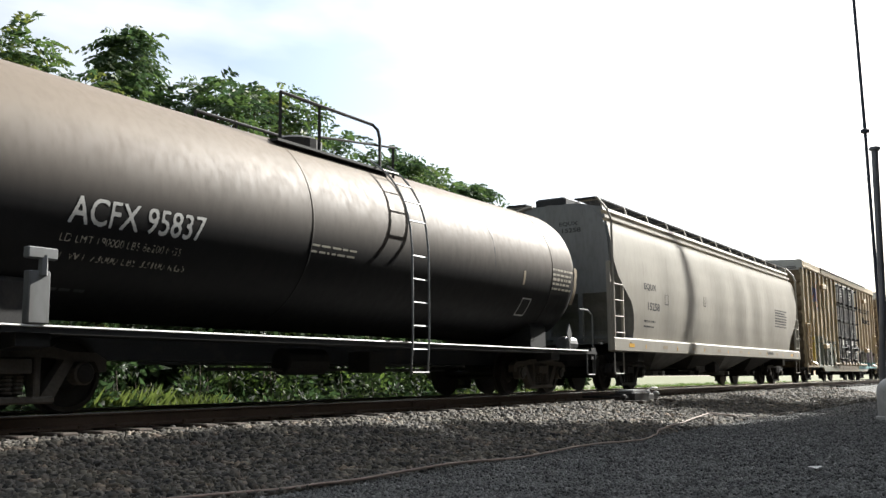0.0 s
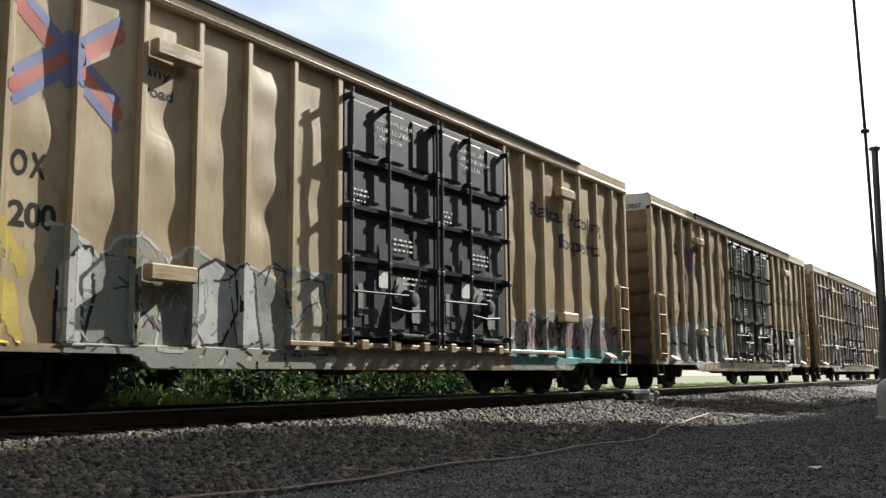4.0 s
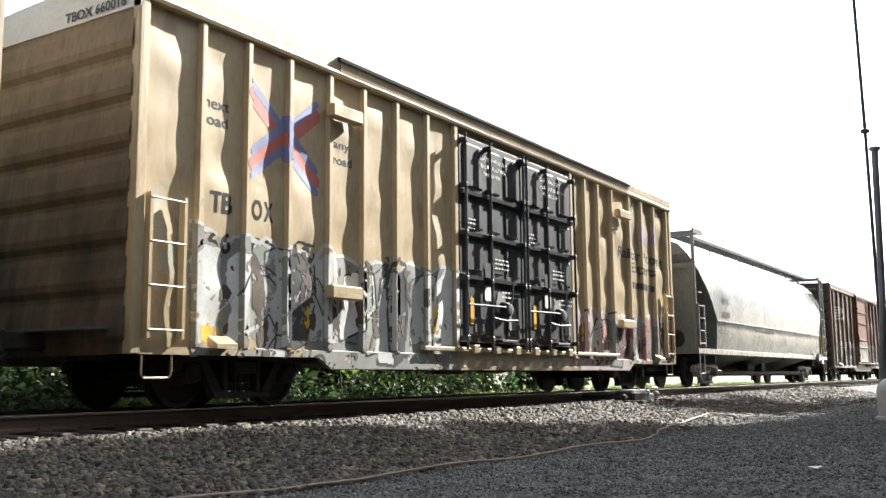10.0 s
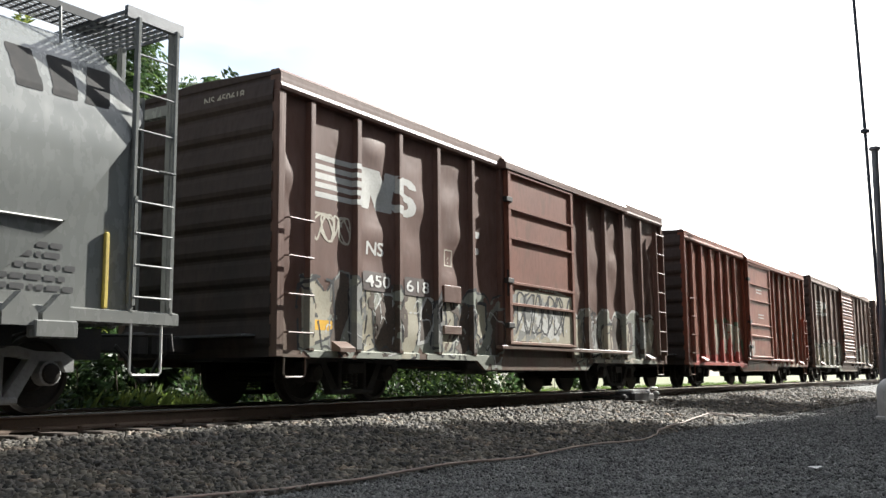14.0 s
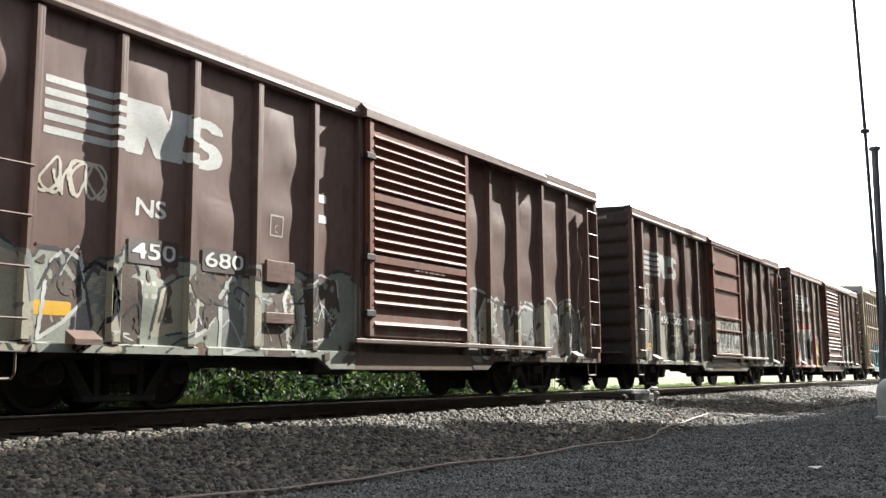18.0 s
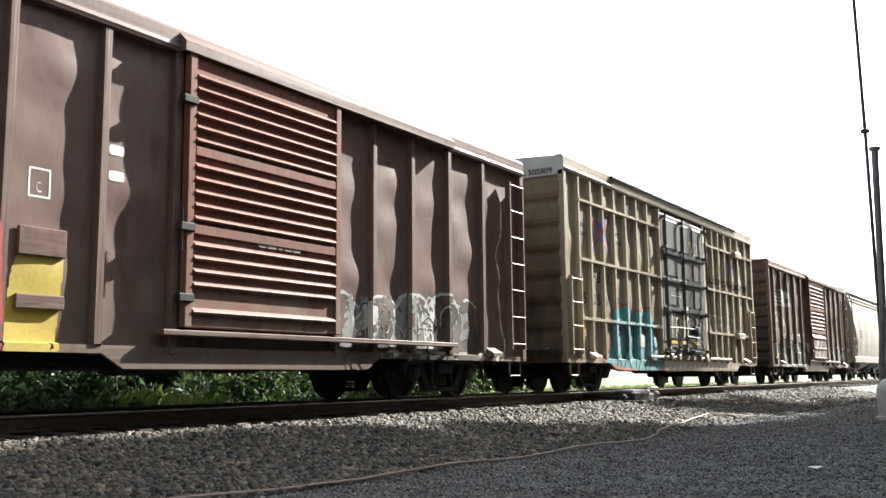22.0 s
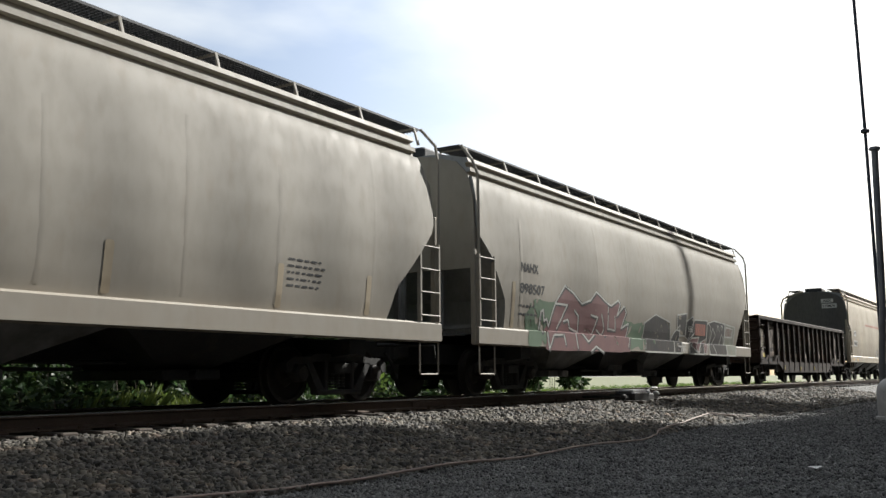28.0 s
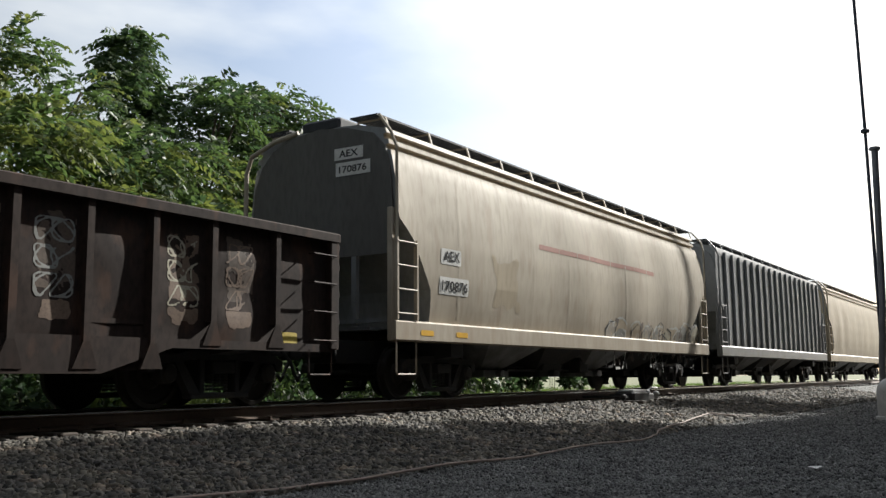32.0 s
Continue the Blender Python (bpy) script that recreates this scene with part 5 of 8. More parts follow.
def ground_height(y):
    return float(np.interp(y, [-400, -3.0, -0.25, 3.45, 5.6, 9.0, 400], [GROUND_Z, GROUND_Z, -0.27, -0.27, -0.75, -0.85, -0.85]))


def ground_at(x, y):
    """Height of the ground with its small bumps."""
    z = ground_height(y)
    if -13 < y < -0.5 and -3 < x < 60:
        z += 0.028 * noise.noise((x * 0.6, y * 0.6, 3.1)) + 0.012 * noise.noise((x * 2.3, y * 2.3, 8.1))
    return z


def build_ground():
    xs = sorted(set(list(np.arange(-3, 60, 0.35)) + list(np.arange(60, 140, 3.0)) + [-3000, -900, -300, -120, -60, -30, -15, -8, 160, 200, 260, 340, 480, 800, 1500, 3500]))
    ys = sorted(set([-3000, -800, -250, -100, -50, -28, -18] + list(np.arange(-13, -0.2, 0.25)) + [-0.25, 0.3, 1.6, 2.9, 3.45, 4.2, 5.0, 5.6, 7.0, 9.0, 12, 18, 30, 60, 120, 300, 900, 3000]))
    g = Geo()
    rows = []
    for y in ys:
        row = []
        for x in xs:
            row.append((x, y, ground_at(x, y)))
        rows.append(row)
    me = g.sheet(rows).mesh("ground", m_dirt, True)
    me.materials.append(m_grassland)
    idx = [0] * len(me.polygons)
    for p in me.polygons:
        if p.center.y > 5.2 or p.center.x > 140 or p.center.y < -18:
            idx[p.index] = 1
    me.polygons.foreach_set("material_index", idx)
    tagged(new("ground", me), "dark cinder ground sloping up to the track bed", "ground", kind="structure")
    part_road = Geo().sheet([[(x, y, -0.83) for x in (42, 60, 140, 400)] for y in (6.4, 9.6)])
    tagged(new("road", part_road.mesh("road", m_road)), "pale gravel road beyond the track", "road", kind="structure")


def stones(name, n, x0, x1, y0, y1, size, mat, seed, label, sink=0.35, dense_near=True):
    """A sheet of broken stones lying on the ground, one mesh."""
    r = np.random.RandomState(seed)
    u = r.rand(n)
    x = x0 + (x1 - x0) * (u ** 1.6 if dense_near else u)
    y = y0 + (y1 - y0) * r.rand(n)
    z = np.array([ground_at(a, b) for a, b in zip(x, y)])
    s = size * (0.55 + 0.9 * r.rand(n) ** 2) * (1 + 0.9 * (x - x0) / (x1 - x0) if dense_near else 1)
    base = np.array([(-1, -1, -1), (1, -1, -1), (1, 1, -1), (-1, 1, -1), (-1, -1, 1), (1, -1, 1), (1, 1, 1), (-1, 1, 1)], float) * 0.5
    P = base[None] * (1 + 0.45 * (r.rand(n, 8, 3) - 0.5)) * s[:, None, None] * (0.45 + 0.95 * r.rand(n, 1, 3))
    P[:, 4:, :2] *= (0.55 + 0.35 * r.rand(n, 1, 1))
    a, b = r.rand(n) * 6.28, (r.rand(n) - 0.5) * 2.6
    ca, sa, cb, sb = np.cos(a)[:, None], np.sin(a)[:, None], np.cos(b)[:, None], np.sin(b)[:, None]
    X, Y, Z = P[..., 0].copy(), P[..., 1].copy(), P[..., 2].copy()
    X, Z = X * cb + Z * sb, -X * sb + Z * cb
    X, Y = X * ca - Y * sa, X * sa + Y * ca
    V = np.stack([X + x[:, None], Y + y[:, None], Z + (z + s * (0.5 - sink))[:, None]], -1).reshape(-1, 3)
    quads = np.array([(0, 3, 2, 1), (4, 5, 6, 7), (0, 1, 5, 4), (1, 2, 6, 5), (2, 3, 7, 6), (3, 0, 4, 7)])
    F = (quads[None] + (np.arange(n) * 8)[:, None, None]).reshape(-1, 4)
    me = bpy.data.meshes.new(name)
    me.vertices.add(len(V))
    me.vertices.foreach_set("co", V.ravel())
    me.loops.add(F.size)
    me.loops.foreach_set("vertex_index", F.ravel().astype(np.int32))
    me.polygons.add(len(F))
    me.polygons.foreach_set("loop_start", np.arange(0, F.size, 4, dtype=np.int32))
    me.polygons.foreach_set("loop_total", np.full(len(F), 4, dtype=np.int32))
    me.materials.append(mat)
    me.update(calc_edges=True)
    tagged(new(name, me), label, "gravel", kind="stuff")


def vary_by_island(mat, dark, light):
    """Every stone its own tone."""
    n, k = mat.node_tree.nodes, mat.node_tree.links
    b = n["Principled BSDF"]
    geo, mr, mx = n.new("ShaderNodeNewGeometry"), n.new("ShaderNodeMapRange"), n.new("ShaderNodeMix")
    mx.data_type, mx.blend_type = "RGBA", "MULTIPLY"
    mx.inputs["Factor"].default_value = 1.0
    mr.inputs["To Min"].default_value, mr.inputs["To Max"].default_value = dark, light
    k.new(geo.outputs["Random Per Island"], mr.inputs["Value"])
    k.new(b.inputs["Base Color"].links[0].from_socket, mx.inputs["A"])
    k.new(mr.outputs["Result"], mx.inputs["B"])
    k.new(mx.outputs["Result"], b.inputs["Base Color"])


def build_track():
    tr = thing("railway_track", "railway track with polished rails on wooden ties", "railway track", kind="structure")
    for y in (0.85, 2.35):
        prof = [(y - 0.075, -0.185), (y + 0.075, -0.185), (y + 0.07, -0.165), (y + 0.012, -0.14), (y + 0.009, -0.05), (y + 0.036, -0.038), (y + 0.036, -0.022), (y - 0.036, -0.022), (y - 0.036, -0.038), (y - 0.009, -0.05), (y - 0.012, -0.14), (y - 0.07, -0.165)]
        rail = part("rail", Geo().prism(prof, "x", -500, 600), m_rail, tr)
        part("rail_head", Geo().prism([(y - 0.037, -0.022), (y + 0.037, -0.022), (y + 0.037, -0.006), (y + 0.031, 0.0), (y - 0.031, 0.0), (y - 0.037, -0.006)], "x", -500, 600), m_railtop, rail, "polished rail top")
    tie = Geo().soft_box(-0.11, 0.11, 0.28, 2.92, -0.37, -0.2, 0.015).mesh("tie", m_tie)
    plate = Geo().box(-0.09, 0.09, 0.72, 0.98, -0.2, -0.185).box(-0.05, -0.02, 0.75, 0.79, -0.19, -0.15).box(0.02, 0.05, 0.93, 0.96, -0.19, -0.15).mesh("tie_plate", m_rail)
    r = random.Random(4)
    for i in range(190):
        t = part("tie", tie, None, tr)
        t.matrix_basis = pose(2.0 + i * 0.52 + r.uniform(-0.03, 0.03), r.uniform(-0.05, 0.05), r.uniform(-0.015, 0.01), 0, 0, r.uniform(-1, 1))
        if i < 70:
            part("tie_plate", plate, None, t)
    # a joint bar where two rails meet
    part("joint_bar", Geo().soft_box(14.0, 14.9, 0.79, 0.825, -0.15, -0.05), m_rail, tr)


def build_switch():
    sw = thing("switch_machine", "low black switch machine with a bright cover beside the rail", "switch machine")
    x, y = 22.0, -0.1
    part("motor_case", Geo().soft_box(x - 0.5, x + 0.45, y - 0.25, y + 0.25, -0.3, 0.0, 0.05), m_truck, sw)
    part("cover_plate", Geo().soft_box(x - 0.4, x + 0.35, y - 0.2, y + 0.2, 0.0, 0.035, 0.012), m_concrete, sw, "bright cover plate")
    part("gear_case", Geo().soft_box(x + 0.5, x + 1.0, y - 0.2, y + 0.2, -0.3, -0.04, 0.05), m_truck, sw)
    part("base_plate", Geo().box(x - 1.0, x + 1.35, y - 0.35, y + 0.35, -0.31, -0.27), m_rail, sw)
    for dx in (-0.85, 1.1):
        part("mount_tie", Geo().soft_box(x + dx - 0.12, x + dx + 0.12, y - 0.65, y + 2.8, -0.37, -0.2), m_tie, sw)
    part("throw_rod", Geo().tube([(x + 0.7, y + 0.1, -0.12), (x + 0.9, y + 0.5, -0.12), (x + 0.9, y + 1.4, -0.12)], 0.03), m_truck, sw)
    part("lock_rod", Geo().tube([(x - 0.75, y - 0.2, -0.12), (x - 0.75, y + 1.3, -0.12)], 0.03), m_truck, sw)
    for dx, hh in ((-0.9, 0.22), (0.62, 0.3), (1.25, 0.26)):
        part("crank_post", Geo().lathe([(0, 0.05), (hh - 0.08, 0.05), (hh - 0.05, 0.09), (hh, 0.07), (hh + 0.03, 0.02)], "z", (x + dx, y - 0.15, -0.3), 12), m_truck_light if dx > 0 else m_truck, sw)
    part("hand_lever", Geo().tube([(x + 0.62, y - 0.15, 0.0), (x + 0.8, y - 0.2, 0.08), (x + 1.2, y - 0.2, 0.06)], 0.022), m_truck_light, sw)


def build_hose():
    pts = [(2.0, -2.6), (5.68, -3.0), (7.04, -3.1), (9.2, -3.25), (11.32, -3.36), (13.8, -3.4), (14.9, -3.28), (16.1, -3.03), (17.9, -2.75), (19.4, -2.55), (20.6, -2.4), (21.0, -2.75), (21.6, -3.0)]
    P = []
    for i in range(len(pts) - 1):
        for k in range(6):
            f = k / 6
            P.append((pts[i][0] + (pts[i + 1][0] - pts[i][0]) * f, pts[i][1] + (pts[i + 1][1] - pts[i][1]) * f + 0.03 * math.sin(i * 2 + f * 3)))
    P.append(pts[-1])
    path = [(x, y, ground_at(x, y) + (0.05 if x < 15 else 0.09) + (0.012 * math.sin(x * 1.7))) for x, y in P]
    me = Geo().tube(path, 0.014, 8).mesh("hose", m_hose, True)
    tagged(new("hose", me), "long tan hose lying along the foot of the ballast", "hose")


def build_poles():
    p = thing("tall_pole", "tall thin dark pole with a collar near its top", "pole")
    X = 40.0
    part("mast", Geo().tube([(X, -3.17, -0.62), (X, -3.14, 3.2), (X, -3.10, 9.83), (X, -3.02, 15.27), (X, -2.98, 19.5)], 0.065, 14), m_pole, p, "", True)
    part("collar", Geo().lathe([(0, 0.1), (0.04, 0.17), (0.14, 0.17), (0.18, 0.1)], "z", (X, -3.10, 9.75), 14), m_pole, p)
    q = thing("signal_mast", "thick grey mast with a flat cap", "mast")
    X2 = 36.0
    part("mast", Geo().tube([(X2, -3.66, -0.62), (X2, -3.7, 0.8), (X2, -3.84, 2.7), (X2, -3.93, 8.19)], 0.115, 16), m_polegrey, q, "", True)
    part("cap", Geo().lathe([(8.15, 0.15), (8.18, 0.19), (8.27, 0.18), (8.3, 0.06)], "z", (X2, -3.93, 0), 16), m_polegrey, q)
    d = thing("rounded_drum", "pale grey drum with a domed top standing on the gravel", "drum")
    part("shell", Geo().lathe([(0.0, 0.62), (0.62, 0.62), (0.72, 0.6), (0.84, 0.5), (0.92, 0.32), (0.95, 0.02)], "z", (22.6, -6.05, GROUND_Z), 28), m_concrete, d, "", True)
    part("base_ring", Geo().lathe([(0.0, 0.66), (0.07, 0.66), (0.09, 0.62)], "z", (22.6, -6.05, GROUND_Z), 28), m_concrete, d)


# ---------------------------------------------------------------- plants
def leaf_cloud(centers, radii, per, size, seed, droop=0.3, flat=0.75):
    """Many small leaves round clump centres; each leaf a folded pair of quads. Returns vertex and face arrays."""
    r = np.random.RandomState(seed)
    C = np.repeat(np.array(centers), per, 0)
    R = np.repeat(np.array(radii), per)
    n = len(C)
    d = r.normal(size=(n, 3))
    d /= np.linalg.norm(d, axis=1)[:, None]
    d[:, 2] = d[:, 2] * flat
    p = C + d * (R * (0.35 + 0.65 * r.rand(n) ** 0.5))[:, None]
    out = d + 0.5 * r.normal(size=(n, 3))
    out[:, 2] -= droop
    out /= np.linalg.norm(out, axis=1)[:, None]
    sidew = np.cross(out, r.normal(size=(n, 3)))
    sidew /= np.linalg.norm(sidew, axis=1)[:, None]
    s = (size * (0.6 + 0.8 * r.rand(n)))[:, None]
    nrm = np.cross(out, sidew)
    a, tip = p, p + out * s
    m = p + out * s * 0.45
    l, rr = m + sidew * s * 0.24 + nrm * s * 0.08, m - sidew * s * 0.24 + nrm * s * 0.08
    V = np.stack([a, l, tip, rr], 1).reshape(-1, 3)
    return V, n


def frond_cloud(centers, radii, per, size, seed, flat=0.75, pairs=6):
    """Compound leaves round clump centres: each a drooping stalk with pairs of narrow leaflets. Returns vertices and the count of leaflets."""
    r = np.random.RandomState(seed)
    C = np.repeat(np.array(centers), per, 0)
    R = np.repeat(np.array(radii), per)
    n = len(C)
    d = r.normal(size=(n, 3))
    d[:, 2] = np.abs(d[:, 2]) * 0.9 - 0.35
    d /= np.linalg.norm(d, axis=1)[:, None]
    d[:, 2] *= flat
    base = C + d * (R * (0.25 + 0.6 * r.rand(n) ** 0.6))[:, None]
    out = d + 0.35 * r.normal(size=(n, 3))
    out[:, 2] += 0.25
    out /= np.linalg.norm(out, axis=1)[:, None]
    side = np.cross(out, np.array((0.0, 0.0, 1.0)) + 0.35 * r.normal(size=(n, 3)))
    side /= np.linalg.norm(side, axis=1)[:, None]
    L = size * (0.7 + 0.6 * r.rand(n))[:, None]
    leaflets = []
    for k in range(pairs):
        f = (k + 1.0) / pairs
        p = base + out * L * f
        p[:, 2] -= (L[:, 0] * 0.55 * f * f)
        ahead = out.copy()
        ahead[:, 2] -= 1.1 * f
        for q in (-1, 1):
            dirn = side * q + ahead * (0.55 + 0.5 * f) + 0.18 * r.normal(size=(n, 3))
            dirn[:, 2] -= 0.3
            dirn /= np.linalg.norm(dirn, axis=1)[:, None]
            ln = L * (0.36 - 0.14 * f)
            wide = np.cross(dirn, np.cross(side, out) + 0.3 * r.normal(size=(n, 3)))
            wide /= np.linalg.norm(wide, axis=1)[:, None]
            leaflets.append(np.stack([p, p + dirn * ln * 0.4 + wide * ln * 0.2, p + dirn * ln, p + dirn * ln * 0.4 - wide * ln * 0.2], 1))
    V = np.stack(leaflets, 1).reshape(-1, 3)
    return V, n * pairs * 2


def leaf_mesh(name, V, n, mats, seed, run=1):
    me = bpy.data.meshes.new(name)
    me.vertices.add(len(V))
    me.vertices.foreach_set("co", V.ravel())
    F = np.arange(n * 4, dtype=np.int32).reshape(-1, 4)
    F = np.stack([F[:, [0, 1, 2]], F[:, [0, 2, 3]]], 1).reshape(-1, 3)
    me.loops.add(F.size)
    me.loops.foreach_set("vertex_index", F.ravel())
    me.polygons.add(len(F))
    me.polygons.foreach_set("loop_start", np.arange(0, F.size, 3, dtype=np.int32))
    me.polygons.foreach_set("loop_total", np.full(len(F), 3, dtype=np.int32))
    for m in mats:
        me.materials.append(m)
    if len(mats) > 1:
        pick = np.random.RandomState(seed).choice(len(mats), n, p=[0.55] + [0.45 / (len(mats) - 1)] * (len(mats) - 1))
        pick = pick[(np.arange(n) // run) * run]
        me.polygons.foreach_set("material_index", np.repeat(pick, 2).astype(np.int32))
    me.update(calc_edges=True)
    return me


def tree(x, y, h, w, seed, mats, label, base=0.22, clumps=46, per=90, leaf=0.26, z0=-0.85, pointed=0.0, fronds=False):
    r = random.Random(seed)
    t = thing("tree", label, "tree", "trees behind the track")
    trunk = Geo()
    top = Vector((x + r.uniform(-0.4, 0.4), y, z0 + h * 0.8))
    trunk_path = [Vector((x, y, z0 - 0.2)).lerp(top, f) + Vector((r.uniform(-0.12, 0.12), r.uniform(-0.12, 0.12), 0)) * (f > 0) for f in (0, 0.25, 0.5, 0.75, 1)]
    for a, b, ra in zip(trunk_path[:-1], trunk_path[1:], (0.17, 0.14, 0.1, 0.06)):
        trunk.tube([a, b], ra * h / 9, 7)
    cen, rad = [], []
    for i in range(clumps):
        f = r.uniform(base, 1.0)
        env = math.sin(math.pi * min(1, (f - base) / (1 - base) * 0.82 + 0.16)) ** (0.6 + pointed)
        ang, q = r.uniform(0, 6.28), math.sqrt(r.random())
        cx, cy, cz = x + w * env * q * math.cos(ang), y + w * env * q * math.sin(ang), z0 + h * f
        cen.append((cx, cy, cz))
        rad.append(r.uniform(0.45, 0.95) * w / 3.0)
        if i % 3 == 0:
            k = min(int(f * 4), 3)
            trunk.tube([trunk_path[k], Vector((cx, cy, cz)).lerp(trunk_path[k], 0.45) + Vector((0, 0, 0.15)), (cx, cy, cz)], 0.035 * h / 9, 5)
    part("trunk", trunk, m_bark, t)
    V, n = frond_cloud(cen, rad, max(per // 8, 5), leaf * 3.4, seed) if fronds else leaf_cloud(cen, rad, per, leaf, seed)
    part("crown", leaf_mesh("crown", V, n, mats, seed, 12 if fronds else 1), None, t)


def thicket(name, label, spots, per, leaf, seed, mats):
    b = thing(name, label, "bush")
    stems = Geo()
    for x, y, z, q in spots:
        stems.tube([(x, y, ground_height(y) - 0.05), (x + 0.06, y, (z + ground_height(y)) / 2), (x, y, z + q * 0.4)], 0.014, 4)
    tagged(part("stems", stems, m_bark, b), kind="stuff")
    V, n = leaf_cloud([(x, y, z) for x, y, z, q in spots], [q for *_, q in spots], per, leaf, seed, 0.1, 0.9)
    part("foliage", leaf_mesh("foliage", V, n, mats, seed), None, b)
    return b


def grass(name, label, n, x0, x1, y0, y1, h, seed, mat):
    r = np.random.RandomState(seed)
    x, y = x0 + (x1 - x0) * r.rand(n), y0 + (y1 - y0) * r.rand(n)
    z = np.array([ground_height(v) for v in y])
    a, l = r.rand(n) * 6.28, h * (0.4 + 0.8 * r.rand(n))
    bend = r.normal(size=(n, 2)) * 0.35 * l[:, None]
    wx, wy = np.cos(a) * 0.009, np.sin(a) * 0.009
    V = np.stack([np.stack([x - wx, y - wy, z - 0.02], -1), np.stack([x + wx, y + wy, z - 0.02], -1),
                  np.stack([x + bend[:, 0] * 0.4 + wx * 0.7, y + bend[:, 1] * 0.4 + wy * 0.7, z + l * 0.6], -1), np.stack([x + bend[:, 0], y + bend[:, 1], z + l], -1)], 1).reshape(-1, 3)
    tagged(new(name, leaf_mesh(name, V, n, [mat], seed)), label, "grass", kind="stuff")


def build_plants():
    A, B, C = [m_leaf, m_leaf_b, m_leaf_c], [m_leaf_b, m_leaf], [m_leaf_c, m_leaf]
    lab = {0: "leafy green tree with feathery drooping foliage", 1: "yellow-green sunlit tree with feathery leaves", 2: "dark green dense tree beside the track"}
    # those left of x 0 are unseen, added to block light on car ends
    rows = [(8.0, 13.0, 9.0, 3.4, A), (11.2, 14.5, 10.2, 3.3, A), (13.5, 11.5, 7.6, 3.0, B), (15.8, 15.0, 10.6, 3.0, A), (17.2, 12.0, 8.0, 2.8, A), (20.4, 16.5, 12.3, 2.2, C),
            (19.4, 11.5, 7.6, 2.8, B), (22.8, 15.5, 11.2, 3.0, C), (22.5, 12.0, 8.0, 2.8, A), (26.2, 16.0, 11.9, 3.2, A), (25.6, 12.5, 8.1, 2.8, B), (30.0, 16.0, 11.1, 3.2, C),
            (29.0, 12.5, 7.4, 2.6, A), (33.6, 15.5, 10.6, 3.2, C), (37.6, 16.5, 10.9, 3.2, A), (41.4, 16.0, 10.7, 2.7, C), (33.5, 12.5, 7.0, 2.6, A), (4.0, 13.0, 9.5, 3.4, A), (-1.0, 14.0, 10.0, 3.5, C), (-6.0, 12.5, 10.0, 3.6, A), (-11.0, 12.0, 10.0, 3.6, C), (-16.5, 11.5, 11.0, 3.8, A), (-23.0, 11.5, 11.0, 4.0, C)]
    for i, (x, y, h, w, mats) in enumerate(rows):
        tree(x, y, h, w, 100 + i, mats, lab[0 if mats is A else 1 if mats is B else 2], clumps=52, per=200, leaf=0.26, pointed=0.8 if w < 2.5 else 0.0, fronds=True)
    r = random.Random(8)
    for x0, x1, y0, ztop, k in ((5.0, 13.0, 5.4, 1.0, 26), (9.0, 11.2, 4.9, 0.75, 12), (13.5, 17.0, 6.2, 0.8, 16), (17.0, 19.6, 5.2, 0.45, 12), (20.5, 26.0, 6.5, 0.5, 18), (-2.0, 26.0, 8.6, 1.8, 190), (4.0, 14.0, 4.6, 0.2, 30), (14.0, 22.0, 4.7, 0.0, 16), (24, 44.0, 11.5, 2.4, 50)):
        spots = [(r.uniform(x0, x1), y0 + r.uniform(-0.4, 0.8), r.uniform(-0.5, ztop), r.uniform(0.25, 0.55)) for _ in range(k)]
        thicket("bush", "weeds and bushes edging the track bed, leaves darkened for shade", spots, 110, 0.16 if y0 < 8 else 0.3, abs(int(x0 * 10)) + 3, [m_under, m_under, m_weed] if 5 < y0 < 8 else [m_under, m_leaf_c])
    grass("tall_grass", "bright tall grass behind the track", 6000, 6.5, 30, 5.2, 7.2, 0.6, 31, m_grass)
    for k, (xa, xb, ya, yb, h, n) in enumerate(((9.2, 11.6, 4.5, 5.4, 0.7, 2200), (12.1, 13.2, 4.6, 5.2, 0.6, 700), (17.2, 19.8, 4.6, 5.2, 0.36, 900), (21.2, 23.2, 4.8, 5.4, 0.5, 700))):
        grass("weed_patch", "sunlit patch of tall weeds beside the rail", n, xa, xb, ya, yb, h, 50 + k, m_grass)
    grass("verge_grass", "grass on the far verge", 12000, 25, 120, 9.8, 24.0, 0.5, 32, m_weed)


SH = (-45.0, 62.0, -15.5, 11.0)      # x from, x to, y of its face, height


